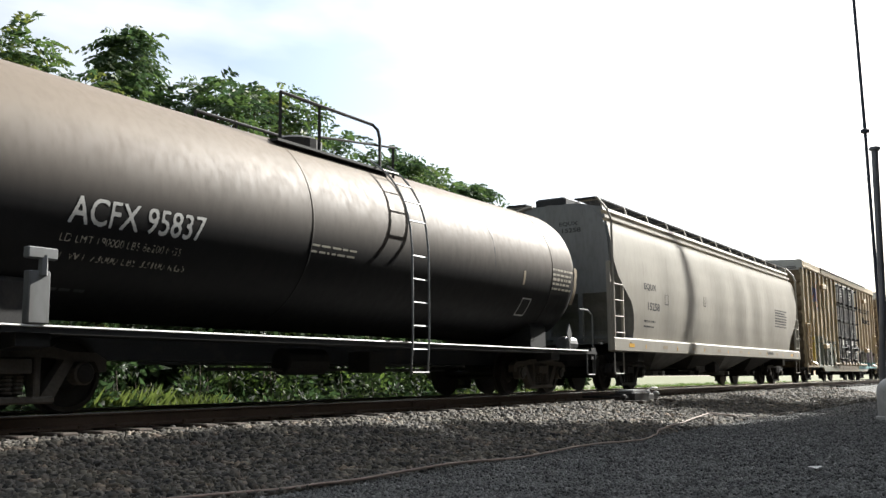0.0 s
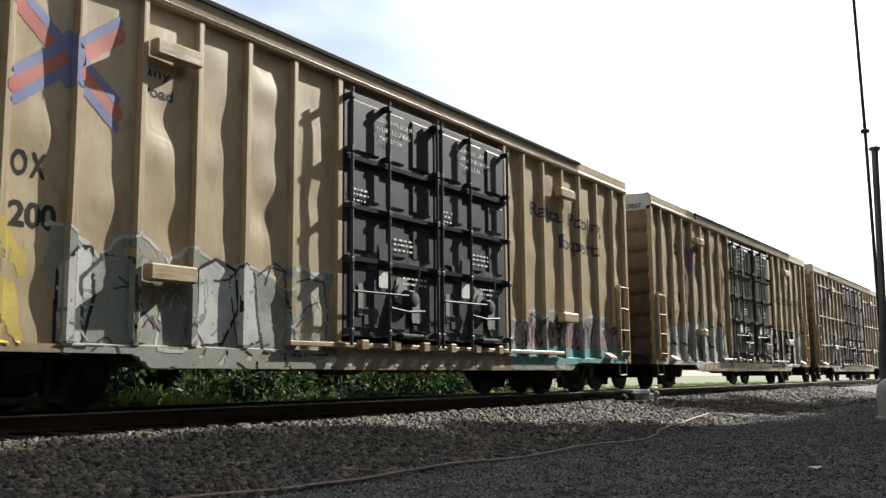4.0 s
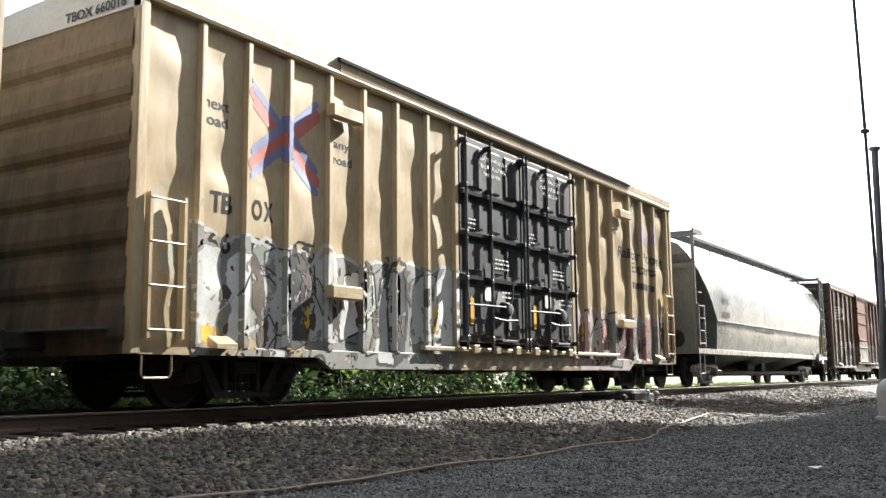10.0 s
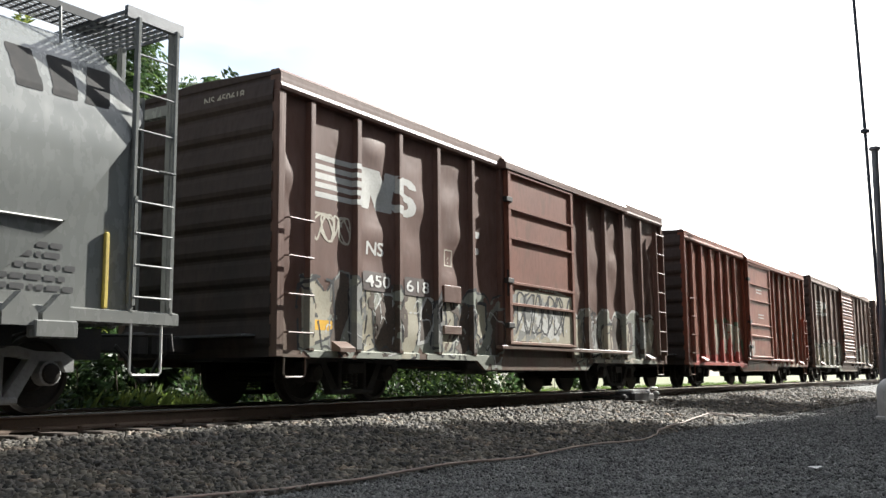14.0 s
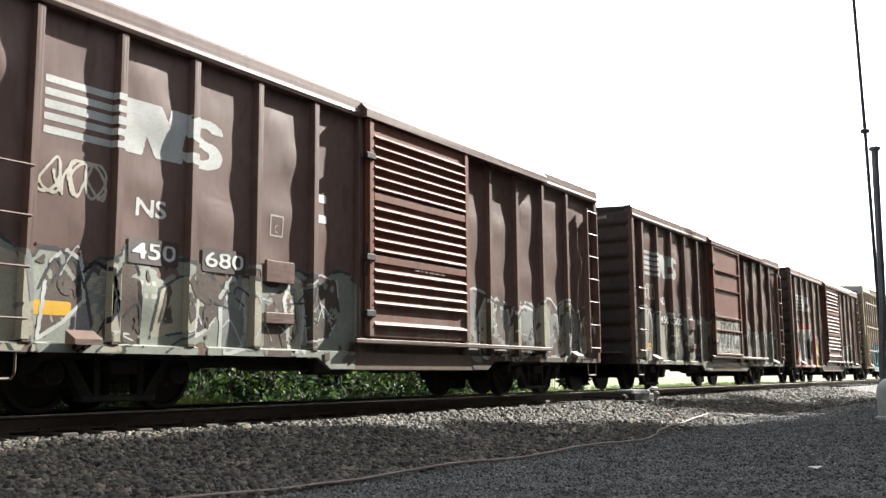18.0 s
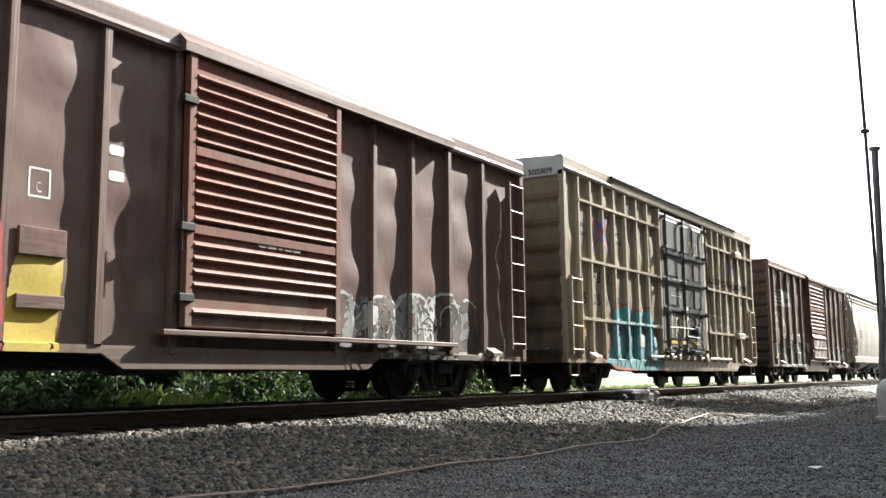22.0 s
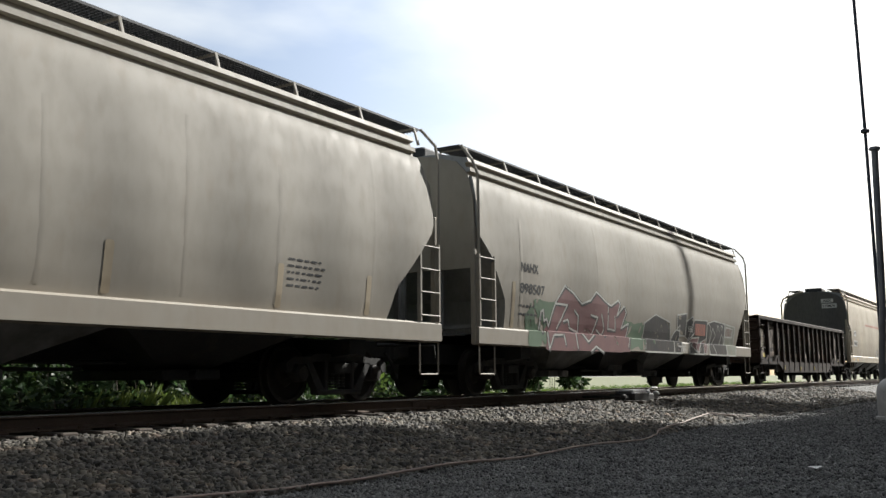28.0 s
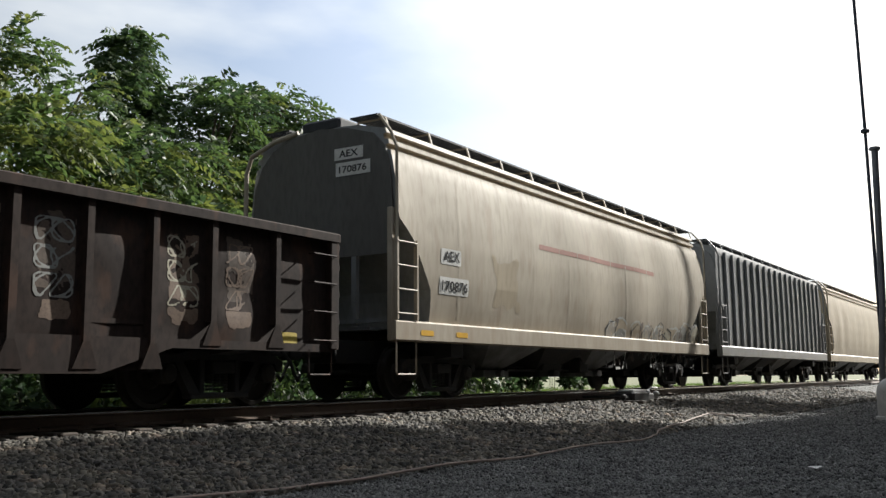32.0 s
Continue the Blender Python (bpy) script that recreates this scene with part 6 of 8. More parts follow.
def build_surroundings():
    """Unseen building and trees added behind and beside the camera to shade the forecourt."""
    # made-up block that cuts sky light on car sides and ends
    b = thing("building", "plain grey unseen block added to cut sky light", "building", kind="structure")
    part("wall", Geo().box(SH[0], SH[1], SH[2] - 6, SH[2], GROUND_Z - 0.1, SH[3]), m_plainwall, b)
    part("light_block_wing", Geo().box(SH[0], SH[0] + 8, SH[2], -3.5, GROUND_Z - 0.1, SH[3]), m_plainwall, b)
    part("roof", Geo().box(SH[0] - 0.3, SH[1] + 0.3, SH[2] - 6.3, SH[2] + 0.25, SH[3], SH[3] + 0.25), m_plainwall, b)
    # added trees, kept out of view, sized to shade the dirt and ballast
    for i, (x, y, h, w) in enumerate(((20.0, -11.2, 15.5, 3.4), (24.5, -11.5, 16.5, 3.4), (29.0, -10.8, 16.0, 3.4), (33.5, -11.4, 16.5, 3.5), (38.0, -11.0, 15.5, 3.4), (43.0, -11.5, 16.0, 3.6), (48.0, -11.0, 16.0, 3.6), (53.0, -11.5, 15.5, 3.5), (58.0, -11.5, 16.0, 3.6), (27.5, -10.0, 16.0, 2.8), (31.5, -9.8, 18.0, 2.6), (29.5, -9.0, 19.0, 2.2))):
        tree(x, y, h, w, 300 + i, [m_leaf, m_leaf_c], "tall green tree added out of view to cast shade", base=0.3, clumps=52, per=80, leaf=0.55, z0=GROUND_Z)
    for i, (x, w, k) in enumerate(((31.8, 2.4, 70), (40.3, 2.3, 70), (60.0, 2.6, 30))):
        tree(x, -10.3, 25.5, w, 340 + i, [m_leaf, m_leaf_c], "very tall slim tree added out of view to cast shade", base=0.55, clumps=k, per=80, leaf=0.55, z0=GROUND_Z)
    lit = thing("litter", "scrap of white paper on the dirt", "litter")
    g = Geo().sheet([[(10.40, -6.62, GROUND_Z + 0.03), (10.50, -6.66, GROUND_Z + 0.05)], [(10.42, -6.52, GROUND_Z + 0.05), (10.55, -6.55, GROUND_Z + 0.04)]])
    part("sheet", g, m_paper, lit)


build_ground()
for mm in (m_stone, m_stone_oily_shade, m_gravel):
    vary_by_island(mm, 0.2, 2.5)
stones("ballast_stones", 95000, 3.0, 45.0, -3.1, 0.5, 0.046, m_stone, 11, "broken grey ballast stones")
stones("ballast_between_rails", 14000, 3.0, 60.0, 0.1, 3.6, 0.055, m_stone_oily_shade, 12, "oily ballast between the ties, darkened for shade")
stones("loose_gravel", 130000, 3.0, 36.0, -8.6, -2.75, 0.017, m_gravel, 13, "loose gravel on the dark dirt")
build_track()
build_switch()
build_hose()
build_poles()
build_plants()
build_surroundings()


# ---------------------------------------------------------------- the train, car by car
gear_meshes()
CARS = []          # (car, x of its left end when the clip starts)
R60 = [0.79, 1.65, 2.49, 3.36, 4.23, 5.10, 6.02]
R60R = [12.92, 13.80, 14.70, 15.60, 16.55, 17.50]
R50 = [0.73, 1.82, 2.93, 4.07, 5.23]
R50R = [10.28, 11.34, 12.48, 13.65]
RFB = [0.79, 1.44, 2.14, 2.83, 3.56, 4.31, 5.07]
RFBR = [10.68, 11.31, 11.97, 12.73, 13.46, 14.36]
TANK_X, TANK_L = 4.1, 16.3

c = tank_car("long dark grey tank car, black below, with white lettering", TANK_L)
CARS.append((c, TANK_X))
tank = c
c = hopper_car("light grey covered hopper with rounded sides and black numbers", 19.35, m_hopper, seed=2, end_mat=m_endgrey)
CARS.append((c, 21.25))
hop2 = c
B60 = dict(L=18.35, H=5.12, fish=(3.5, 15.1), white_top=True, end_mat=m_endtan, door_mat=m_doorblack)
box3, rel3 = box_car("yellow box car with black doors and pale graffiti", body=m_yellow, ribs=R60 + R60R, door=("plug", 7.08, 12.06, 0.98, 4.72), seed=31, **B60)
CARS.append((box3, 42.0))
box4, rel4 = box_car("yellow box car with black doors and white graffiti letters", body=m_yellow, ribs=R60 + R60R, door=("plug", 7.08, 12.06, 0.98, 4.72), seed=41, **B60)
CARS.append((box4, 62.1))
bl = [(0.72, 6.85, z) for z in (1.66, 2.96, 4.32)] + [(11.85, 18.2, z) for z in (1.66, 2.96, 4.32)]
box5, rel5 = box_car("tan box car with gridded posts and black doors", body=m_tan, ribs=[0.72, 1.6, 2.5, 3.36, 4.25, 5.15, 6.04, 12.72, 13.6, 14.5, 15.4, 16.3, 17.3], door=("plug", 6.92, 11.75, 0.95, 4.72), seed=51, belts=bl, **B60)
CARS.append((box5, 82.14))
box6, rel6 = box_car("yellow box car with dark doors and white and maroon graffiti", body=m_yellow, ribs=[1.02, 1.84, 2.66, 3.54, 4.36, 5.24, 6.14, 12.63, 13.37, 14.2, 15.31, 16.16, 17.06, 18.03], door=("plug", 7.1, 11.8, 0.98, 4.72), seed=61, **B60)
CARS.append((box6, 102.2))
pd7 = pressure_hopper("glossy pale grey round-sided hopper with a mesh roof walk", 18.45)
CARS.append((pd7, 122.6))
B50 = dict(L=15.25, H=4.57, fish=(5.5, 10.2), chord=0.22, rib_w=0.13, rib_d=0.09, end_ribs=9)
box8, rel8 = box_car("brown box car with white stripes and faded pale overspray", body=m_brown, ribs=R50 + R50R, door=("panel", 6.35, 9.3, 0.98, 4.35), door_mat=m_doorred, seed=81, **B50)
CARS.append((box8, 142.75))
box9, rel9 = box_car("oxide red box car with a ribbed door and red graffiti", body=m_red, ribs=[0.7, 1.6, 2.55, 3.46, 4.28, 5.12, 10.2, 11.05, 11.9, 12.77, 13.67, 14.5], door=("panel", 6.3, 9.3, 0.95, 4.2), door_mat=m_red, seed=91, L=15.4, H=4.46, fish=(5.5, 10.2), chord=0.2, rib_w=0.10, rib_d=0.09, end_ribs=9, amp=0.006, tall=False)
CARS.append((box9, 159.8))
box10, rel10 = box_car("brown box car with a louvred door, white stripes and pale overspray", body=m_brown_b, ribs=R50 + R50R, door=("louver", 6.35, 9.3, 0.98, 4.35), door_mat=m_doorred, seed=101, **B50)
CARS.append((box10, 176.7))
box11, rel11 = box_car("brown box car with a plain panelled door and pale overspray", body=m_brown, ribs=R50 + R50R, door=("panel", 6.35, 9.3, 0.98, 4.35), door_mat=m_doorred, seed=111, **B50)
CARS.append((box11, 194.15))
box12, rel12 = box_car("brown box car, rusty louvred door, black and white graffiti", body=m_brown_b, ribs=R50 + R50R, door=("louver", 6.35, 9.3, 0.98, 4.35), door_mat=m_doorred, seed=121, **B50)
CARS.append((box12, 211.25))
bl = [(0.79, 5.95, z) for z in (1.64, 2.97, 4.31)] + [(9.85, 15.1, z) for z in (1.64, 2.97, 4.31)]
box13, rel13 = box_car("tan box car with gridded posts and teal graffiti", body=m_tan, ribs=RFB + RFBR, door=("plug", 6.05, 9.68, 0.98, 4.75), seed=131, belts=bl, L=15.25, H=5.12, fish=(2.6, 13.0), white_top=True, end_mat=m_endtan, door_mat=m_doorgrey)
CARS.append((box13, 228.38))
box14, rel14 = box_car("brown box car with a louvred door and dented panels", body=m_brown_b, ribs=R50 + R50R, door=("louver", 6.35, 9.3, 0.98, 4.35), door_mat=m_doorred, seed=141, **B50)
CARS.append((box14, 245.93))
hop15 = hopper_car("dusty grey covered hopper with an open mesh roof walk", 19.25, m_hopper_b, seed=15, cl=ROUND_CUT, cr=STRAIGHT_CUT_R)
CARS.append((hop15, 262.95))
hop16 = hopper_car("dusty grey covered hopper with maroon and green graffiti", 18.2, m_hopper_b, seed=16, cl=STRAIGHT_CUT, cr=STRAIGHT_CUT_R)
CARS.append((hop16, 283.45))
gon17, relg = gondola("rusty dark brown gondola with ribbed sides and faded tags", 16.0)
CARS.append((gon17, 303.1))
hop18 = hopper_car("dusty tan covered hopper with a dark end and white number panels", 16.15, m_hopper_c, seed=18, cl=STRAIGHT_CUT, cr=STRAIGHT_CUT_R, end_mat=m_endshade)
CARS.append((hop18, 320.45))
RIBBED = [(0.0, 4.6), (0.9, 4.55), (1.45, 4.42), (1.5, 4.3), (1.52, 3.0), (1.52, 1.4), (1.5, 1.2)]
hop19 = hopper_car("blue-grey covered hopper with upright side stakes", 16.1, m_hopper_rib, section=RIBBED, cl=STRAIGHT_CUT, cr=STRAIGHT_CUT_R, seed=19, ribs=18, dents=0.0)
CARS.append((hop19, 338.0))
hop20 = hopper_car("tan covered hopper with rounded sides", 18.0, m_hopper_tan, seed=20, cl=STRAIGHT_CUT, cr=STRAIGHT_CUT_R)
CARS.append((hop20, 355.0))


# ---------------------------------------------------------------- lettering, stencils and spray paint
def letters(car, rel, text, x, z, w, h, mat, bold=0.0, name="lettering", cell=0.0125):
    return paint(car, name, lettering(text, x, z, w, h, bold), mat, rel, cell)


def spaced(car, rel, chars, xs, z, w, h, mat, bold=0.03, name="car_number"):
    """Characters set one by one between the posts."""
    for ch, x in zip(chars, xs):
        ww = w * (0.35 if ch in "1I!" else 1)
        paint(car, name, lettering(ch, x + (w - ww) / 2, z, ww, h, bold), mat, rel, 0.0125)


def bars(car, rel, x, z, w, rows, mat, h=0.045, gap=0.085, seed=1, name="stencil_panel"):
    """Writing too small to read, as short bars in rows."""
    r = random.Random(seed)

    def mask(X, Z):
        M = np.zeros(X.shape, bool)
        for i in range(rows):
            zz, xx = z - i * gap, x
            while xx < x + w * r.uniform(0.75, 1.0):
                l = r.uniform(0.06, 0.2) * max(w, 0.4)
                M |= (np.abs(Z - zz) < h / 2) & (X > xx) & (X < min(xx + l, x + w))
                xx += l + 0.035
        return M
    paint(car, name, (mask, (x, x + w, z - rows * gap, z + h)), mat, rel, 0.015)


def inside(poly):
    px, pz = np.array(poly).T

    def mask(X, Z):
        M = np.zeros(X.shape, bool)
        for i in range(len(poly)):
            a, b = i - 1, i
            c = ((pz[a] > Z) != (pz[b] > Z)) & (X < (px[b] - px[a]) * (Z - pz[a]) / (pz[b] - pz[a] + 1e-12) + px[a])
            M ^= c
        return M
    return mask, (px.min(), px.max(), pz.min(), pz.max())


def worn(masked, seed, scale=7.0, keep=0.78):
    """A painted mask with flaked and rubbed spots taken out."""
    m, box = masked

    def mask(X, Z):
        n = 0.6 * rough_noise(X, Z, scale, seed) + 0.4 * rough_noise(X, Z, scale * 3.1, seed + 3)
        return m(X, Z) & (n > -keep)
    return mask, box


def layers(car, rel, shapes, seed, name="graffiti", keep=0.8):
    """Coats of spray paint one over another. shapes: (material, width or 0 for filled, lines of (x, z))."""
    for i, (mat, wide, paths) in enumerate(shapes):
        for j, p in enumerate([paths] if wide else paths):
            msk = lines([curved(q, 3) if len(q) > 2 else q for q in p], wide) if wide else inside(p)
            paint(car, name, worn(msk, seed + 7 * i + j, 6.0, keep), mat, rel, 0.016, lift=0.003 + 0.0022 * i)


def sprayed(car, rel, x0, x1, zt, seed, tones, under=0.5):
    """Old spray paint along the foot of a side: an uneven coat, blocks of several tones, dark and pale strokes, bare patches."""
    r = random.Random(seed)

    def coat(grow):
        def mask(X, Z):
            top = zt - 0.24 + grow + 0.12 * rough_noise(X, X * 0 + seed, 1.1, seed) + 0.03 * rough_noise(X, Z, 5.0, seed + 1) + 0.22 * np.abs(np.sin(X * 3.3 + seed)) ** 0.6
            return (Z < top) & (Z > under) & (X > x0 + 0.12 * rough_noise(Z, Z * 0, 2.0, seed)) & (X < x1 + 0.12 * rough_noise(Z, Z * 0, 2.0, seed + 2))
        return mask
    box = (x0 - 0.15, x1 + 0.15, under, zt + 0.35)
    body = coat(0.0)
    paint(car, "faded_overspray", worn((body, box), seed, 3.0, 0.5), tones[0], rel, 0.02, lift=0.003)
    inner = coat(-0.055)
    paint(car, "faded_tag", worn((lambda X, Z: body(X, Z) & ~inner(X, Z) & (Z > under + 0.3), box), seed + 11, 4.0, 0.55), m_pale if seed % 2 else m_inkgrey, rel, 0.016, lift=0.007)
    k = 0
    x = x0
    while x < x1 - 0.3:
        w = r.uniform(0.35, 0.85)
        za, zb = r.uniform(0.52, 0.95), zt - r.uniform(0.02, 0.35)
        sl = r.uniform(-0.18, 0.22)
        poly = [(x + 0.04, za), (x + w * r.uniform(0.5, 1.0), za + r.uniform(-0.05, 0.2)), (x + w + sl, (za + zb) / 2), (x + w * 0.9 + sl, zb), (x + w * 0.45 + sl, zb + r.uniform(0.0, 0.12)), (x + sl, zb - r.uniform(0.05, 0.3))]
        f, bb = inside([(a, min(b, zt + 0.2)) for a, b in poly])
        paint(car, "faded_tag", worn((lambda X, Z, f=f: f(X, Z) & body(X, Z), bb), seed + k, 5.0, 0.6), tones[1 + k % (len(tones) - 1)], rel, 0.018, lift=0.0055)
        edge = [p for p in poly + poly[:1]]
        paint(car, "faded_tag", worn(lines([edge], r.choice((0.03, 0.045, 0.06))), seed + k + 40, 4.0, 0.35), r.choice((m_inkgrey, m_ink, m_pale, m_greyspray)), rel, 0.014, lift=0.0085)
        x += w * r.uniform(0.75, 1.0)
        k += 1
    strokes = []
    for i in range(int((x1 - x0) * 5)):
        a, b = r.uniform(x0, x1 - 0.3), r.uniform(0.55, zt - 0.3)
        strokes.append(curved([(a, b), (a + r.uniform(0.05, 0.25), b + r.uniform(-0.1, 0.35)), (a + r.uniform(0.2, 0.5), b + r.uniform(-0.25, 0.25))], 4))
    for i, m in enumerate((m_inkgrey, m_pale)):
        paint(car, "faded_tag", worn(lines(strokes[i::2], 0.028 - 0.008 * i), seed + 60 + i, 4.0, 0.5), m, rel, 0.013, lift=0.010)
    f, bb = blot(x0, x1, 0.62, zt, seed + 77, 0.9, 2.6, 0.2)
    paint(car, "dirt_smear", worn((lambda X, Z: f(X, Z) & (rough_noise(X * 1.6, Z * 0.5, 3.0, seed + 78) > 0.42), bb), seed + 79, 8.0, 0.35), m_smear, rel, 0.018, lift=0.012)


def plate(car, rel, x, z, w, h, mat, name="reflector", label=""):
    paint(car, name, (lambda X, Z: np.ones(X.shape, bool), (x, x + w, z, z + h)), mat, rel, 0.03, label, 0.006)


def crossed_arms(car, rel, x0, x1, z0, z1):
    """A faded emblem of crossed red arms with blue edges."""
    cx, cz, w, h = (x0 + x1) / 2, (z0 + z1) / 2, x1 - x0, z1 - z0
    for sx, sz in ((-1, 1), (-1, -1), (1, 1), (1, -1)):
        a, b = (cx + sx * w * 0.45, cz + sz * h * 0.36), (cx + sx * 0.05, cz)
        paint(car, "emblem_arm", lines([[a, b]], h * 0.15), m_redmark, rel, 0.02)
        off = h * 0.12
        paint(car, "emblem_edge", lines([[(a[0], a[1] + off), (b[0], b[1] + off)]], h * 0.085), m_blue, rel, 0.02, lift=0.006)
        if sz < 0:
            paint(car, "emblem_edge", lines([[(a[0], a[1] - off), (b[0], b[1] - off)]], h * 0.085), m_blue, rel, 0.02, lift=0.006)
    paint(car, "emblem_centre", lines([[(cx, cz + h * 0.2), (cx + 0.08, cz), (cx, cz - h * 0.2)]], h * 0.10), m_blue, rel, 0.02, lift=0.008)


def hatch(car, rel, x0, x1, z0, z1, mat, step=0.42):
    def mask(X, Z):
        return ((X + (Z - z0) * -1.1) % step) < step * 0.4
    paint(car, "hatched_sill_stripes", (mask, (x0, x1, z0, z1)), mat, lambda X, Z: np.full_like(X, 1.583), 0.02)


def stripes_emblem(car, rel, x0, x1, z0, z1):
    """White horizontal stripes running into two slanted blocks, standing in for a railway's emblem."""
    h = z1 - z0

    def mask(X, Z):
        v, u = (Z - z0) / h, (X - x0) / (x1 - x0)
        st = ((v * 4.62) % 1 < 0.62) & (u < 0.42 + 0.06 * v)
        lean = u - 0.05 * v
        n1 = (lean > 0.36) & (lean < 0.50)
        n2 = (np.abs(lean - 0.46 - 0.20 * (1 - v)) < 0.085) & (lean > 0.36) & (lean < 0.73)
        n3 = (lean > 0.60) & (lean < 0.715)
        nn = n1 | n2 | n3
        c1, c2 = (0.865, 0.715), (0.85, 0.285)
        a, b = (u - c1[0]) / 0.125, (v - c1[1]) / 0.285
        c, d = (u - c2[0]) / 0.135, (v - c2[1]) / 0.285
        ring1, ring2 = np.abs(a) ** 2.3 + np.abs(b) ** 2.3, np.abs(c) ** 2.3 + np.abs(d) ** 2.3
        ss = ((ring1 < 1) & (ring1 > 0.10) & ~((a > 0.0) & (b < 0.1))) | ((ring2 < 1) & (ring2 > 0.10) & ~((c < 0.0) & (d > -0.1)))
        return st | nn | ss
    paint(car, "striped_emblem", (mask, (x0, x1, z0, z1)), m_pale, rel, 0.016)


def curved(p, k=5):
    """A smooth line through the corners of a stroke."""
    out = []
    for i in range(len(p) - 1):
        a, b, c, d = p[max(i - 1, 0)], p[i], p[i + 1], p[min(i + 2, len(p) - 1)]
        for q in range(k):
            t = q / k
            out.append(tuple(0.5 * (2 * b[m] + (c[m] - a[m]) * t + (2 * a[m] - 5 * b[m] + 4 * c[m] - d[m]) * t * t + (3 * b[m] - a[m] - 3 * c[m] + d[m]) * t**3) for m in (0, 1)))
    return out + [p[-1]]


def end_text(car, text, x, y, z, w, h, mat):
    """Letters on the left end of a car, read from outside."""
    tris, _ = glyph_triangles(text, 0.02)
    g = Geo()
    for t in tris:
        g.add([(x, y - p[0] * w, z + p[1] * h) for p in t], [(0, 1, 2)])
    part("end_number", g, mat, car)


# tank car
def tank_side(X, Z):
    return np.sqrt(np.maximum(1.49**2 - (Z - 2.6) ** 2, 0.01))


letters(tank, tank_side, "ACFX 95837", 6.48 - TANK_X, 2.08, 1.97, 0.31, m_white, 0.01, "reporting_mark")
letters(tank, tank_side, "LD LMT 190000 LBS 86200 KGS", 6.45 - TANK_X, 1.88, 1.72, 0.09, m_cream)
letters(tank, tank_side, "LT WT 73000 LBS 33100 KGS", 6.43 - TANK_X, 1.70, 1.9, 0.085, m_cream)
bars(tank, tank_side, 10.5 - TANK_X, 2.28, 1.1, 2, m_cream, 0.04, 0.09, 5)
bars(tank, tank_side, 6.3 - TANK_X, 1.4, 0.9, 1, m_inkgrey, 0.03, 0.08, 6)
bars(tank, tank_side, 14.2, 2.62, 1.0, 5, m_cream, 0.05, 0.10, 7)
plate(tank, tank_side, 13.1, 1.64, 0.32, 0.28, m_black, "placard")
paint(tank, "placard_frame", lines([[(13.08, 1.62), (13.44, 1.62), (13.44, 1.94), (13.08, 1.94), (13.08, 1.62)]], 0.03), m_white, tank_side, 0.014, lift=0.014)
paint(tank, "rust_streak", blot(15.26, 15.4, 1.9, 2.75, 71, 0.5, 4.0), m_hopper_tan, tank_side, 0.02)
paint(tank, "rust_streak", blot(12.9, 13.0, 2.2, 2.5, 72, 0.6, 4.0), m_hopper_tan, tank_side, 0.02)
paint(tank, "dark_crack_line", lines([[(11.62, 3.25), (11.7, 3.0), (11.72, 2.6), (11.74, 2.3)]], 0.02), m_black, tank_side, 0.014)

# hoppers
flow = shell_relief(FLOW, 0.0015, 0.006, 2)
flow15, flow16, flow18 = (shell_relief(FLOW, 0.0015, 0.006, k) for k in (15, 16, 18))
sill = lambda X, Z: np.full_like(X, 1.622)
letters(hop2, flow, "EQUX", 2.04, 2.53, 0.92, 0.19, m_inkgrey, 0.02, "reporting_mark")
letters(hop2, flow, "15258", 2.3, 2.04, 0.92, 0.2, m_inkgrey, 0.02, "car_number")
bars(hop2, flow, 2.06, 1.75, 0.9, 2, m_inkgrey, 0.05, 0.13, 2)
bars(hop2, flow, 15.5, 2.75, 1.9, 7, m_inkgrey, 0.05, 0.10, 3)
for (xx, zz) in ((3.62, 2.25), (6.9, 2.4)):
    paint(hop2, "inspection_box", lines([[(xx, zz), (xx + 0.24, zz), (xx + 0.24, zz + 0.26), (xx, zz + 0.26), (xx, zz)]], 0.022), m_inkgrey, flow, 0.0125)
letters(hop2, flow, "C", 6.97, 2.46, 0.1, 0.13, m_inkgrey)
for i in range(8):
    plate(hop2, sill, 0.9 + i * 2.4, 1.06, 0.38, 0.1, m_orange if i in (0, 7) else m_hopper_tan)
    plate(hop2, sill, 2.0 + i * 2.4, 1.03, 0.07, 0.14, m_orange)
bars(hop2, sill, 14.1, 1.12, 1.1, 1, m_inkgrey, 0.09, 0.1, 4)
end_text(hop2, "EQUX", 0.017, -0.25, 4.02, 0.5, 0.11, m_inkgrey)
end_text(hop2, "15258", 0.017, -0.32, 3.86, 0.5, 0.11, m_inkgrey)
for (px, pz) in ((1.0, 1.13), (18.2, 1.12)):
    paint(hop2, "jacking_hole", (lambda X, Z, a=px, b=pz: ((X - a) / 0.05) ** 2 + ((Z - b) / 0.06) ** 2 < 1, (px - 0.1, px + 0.1, pz - 0.1, pz + 0.1)), m_ink, sill, 0.0125)

# yellow box car, first
DARK = m_inkgrey


def pool_marks(car, rel, logo, word_x, word_z, word2_x, x_num, z_mark, z_num, marks, numbers, mark_x, num_x, h=0.28):
    crossed_arms(car, rel, *logo)
    letters(car, rel, "next", word_x, word_z, 0.45, 0.13, DARK, 0.02)
    letters(car, rel, "load", word_x, word_z - 0.22, 0.42, 0.15, DARK, 0.02)
    letters(car, rel, "any", word2_x, word_z - 0.06, 0.40, 0.13, DARK, 0.02)
    letters(car, rel, "road", word2_x, word_z - 0.27, 0.45, 0.14, DARK, 0.02)
    spaced(car, rel, marks, mark_x, z_mark, 0.19, h, m_ink, 0.03, "reporting_mark")
    spaced(car, rel, numbers, num_x, z_num, 0.19, h, m_ink)


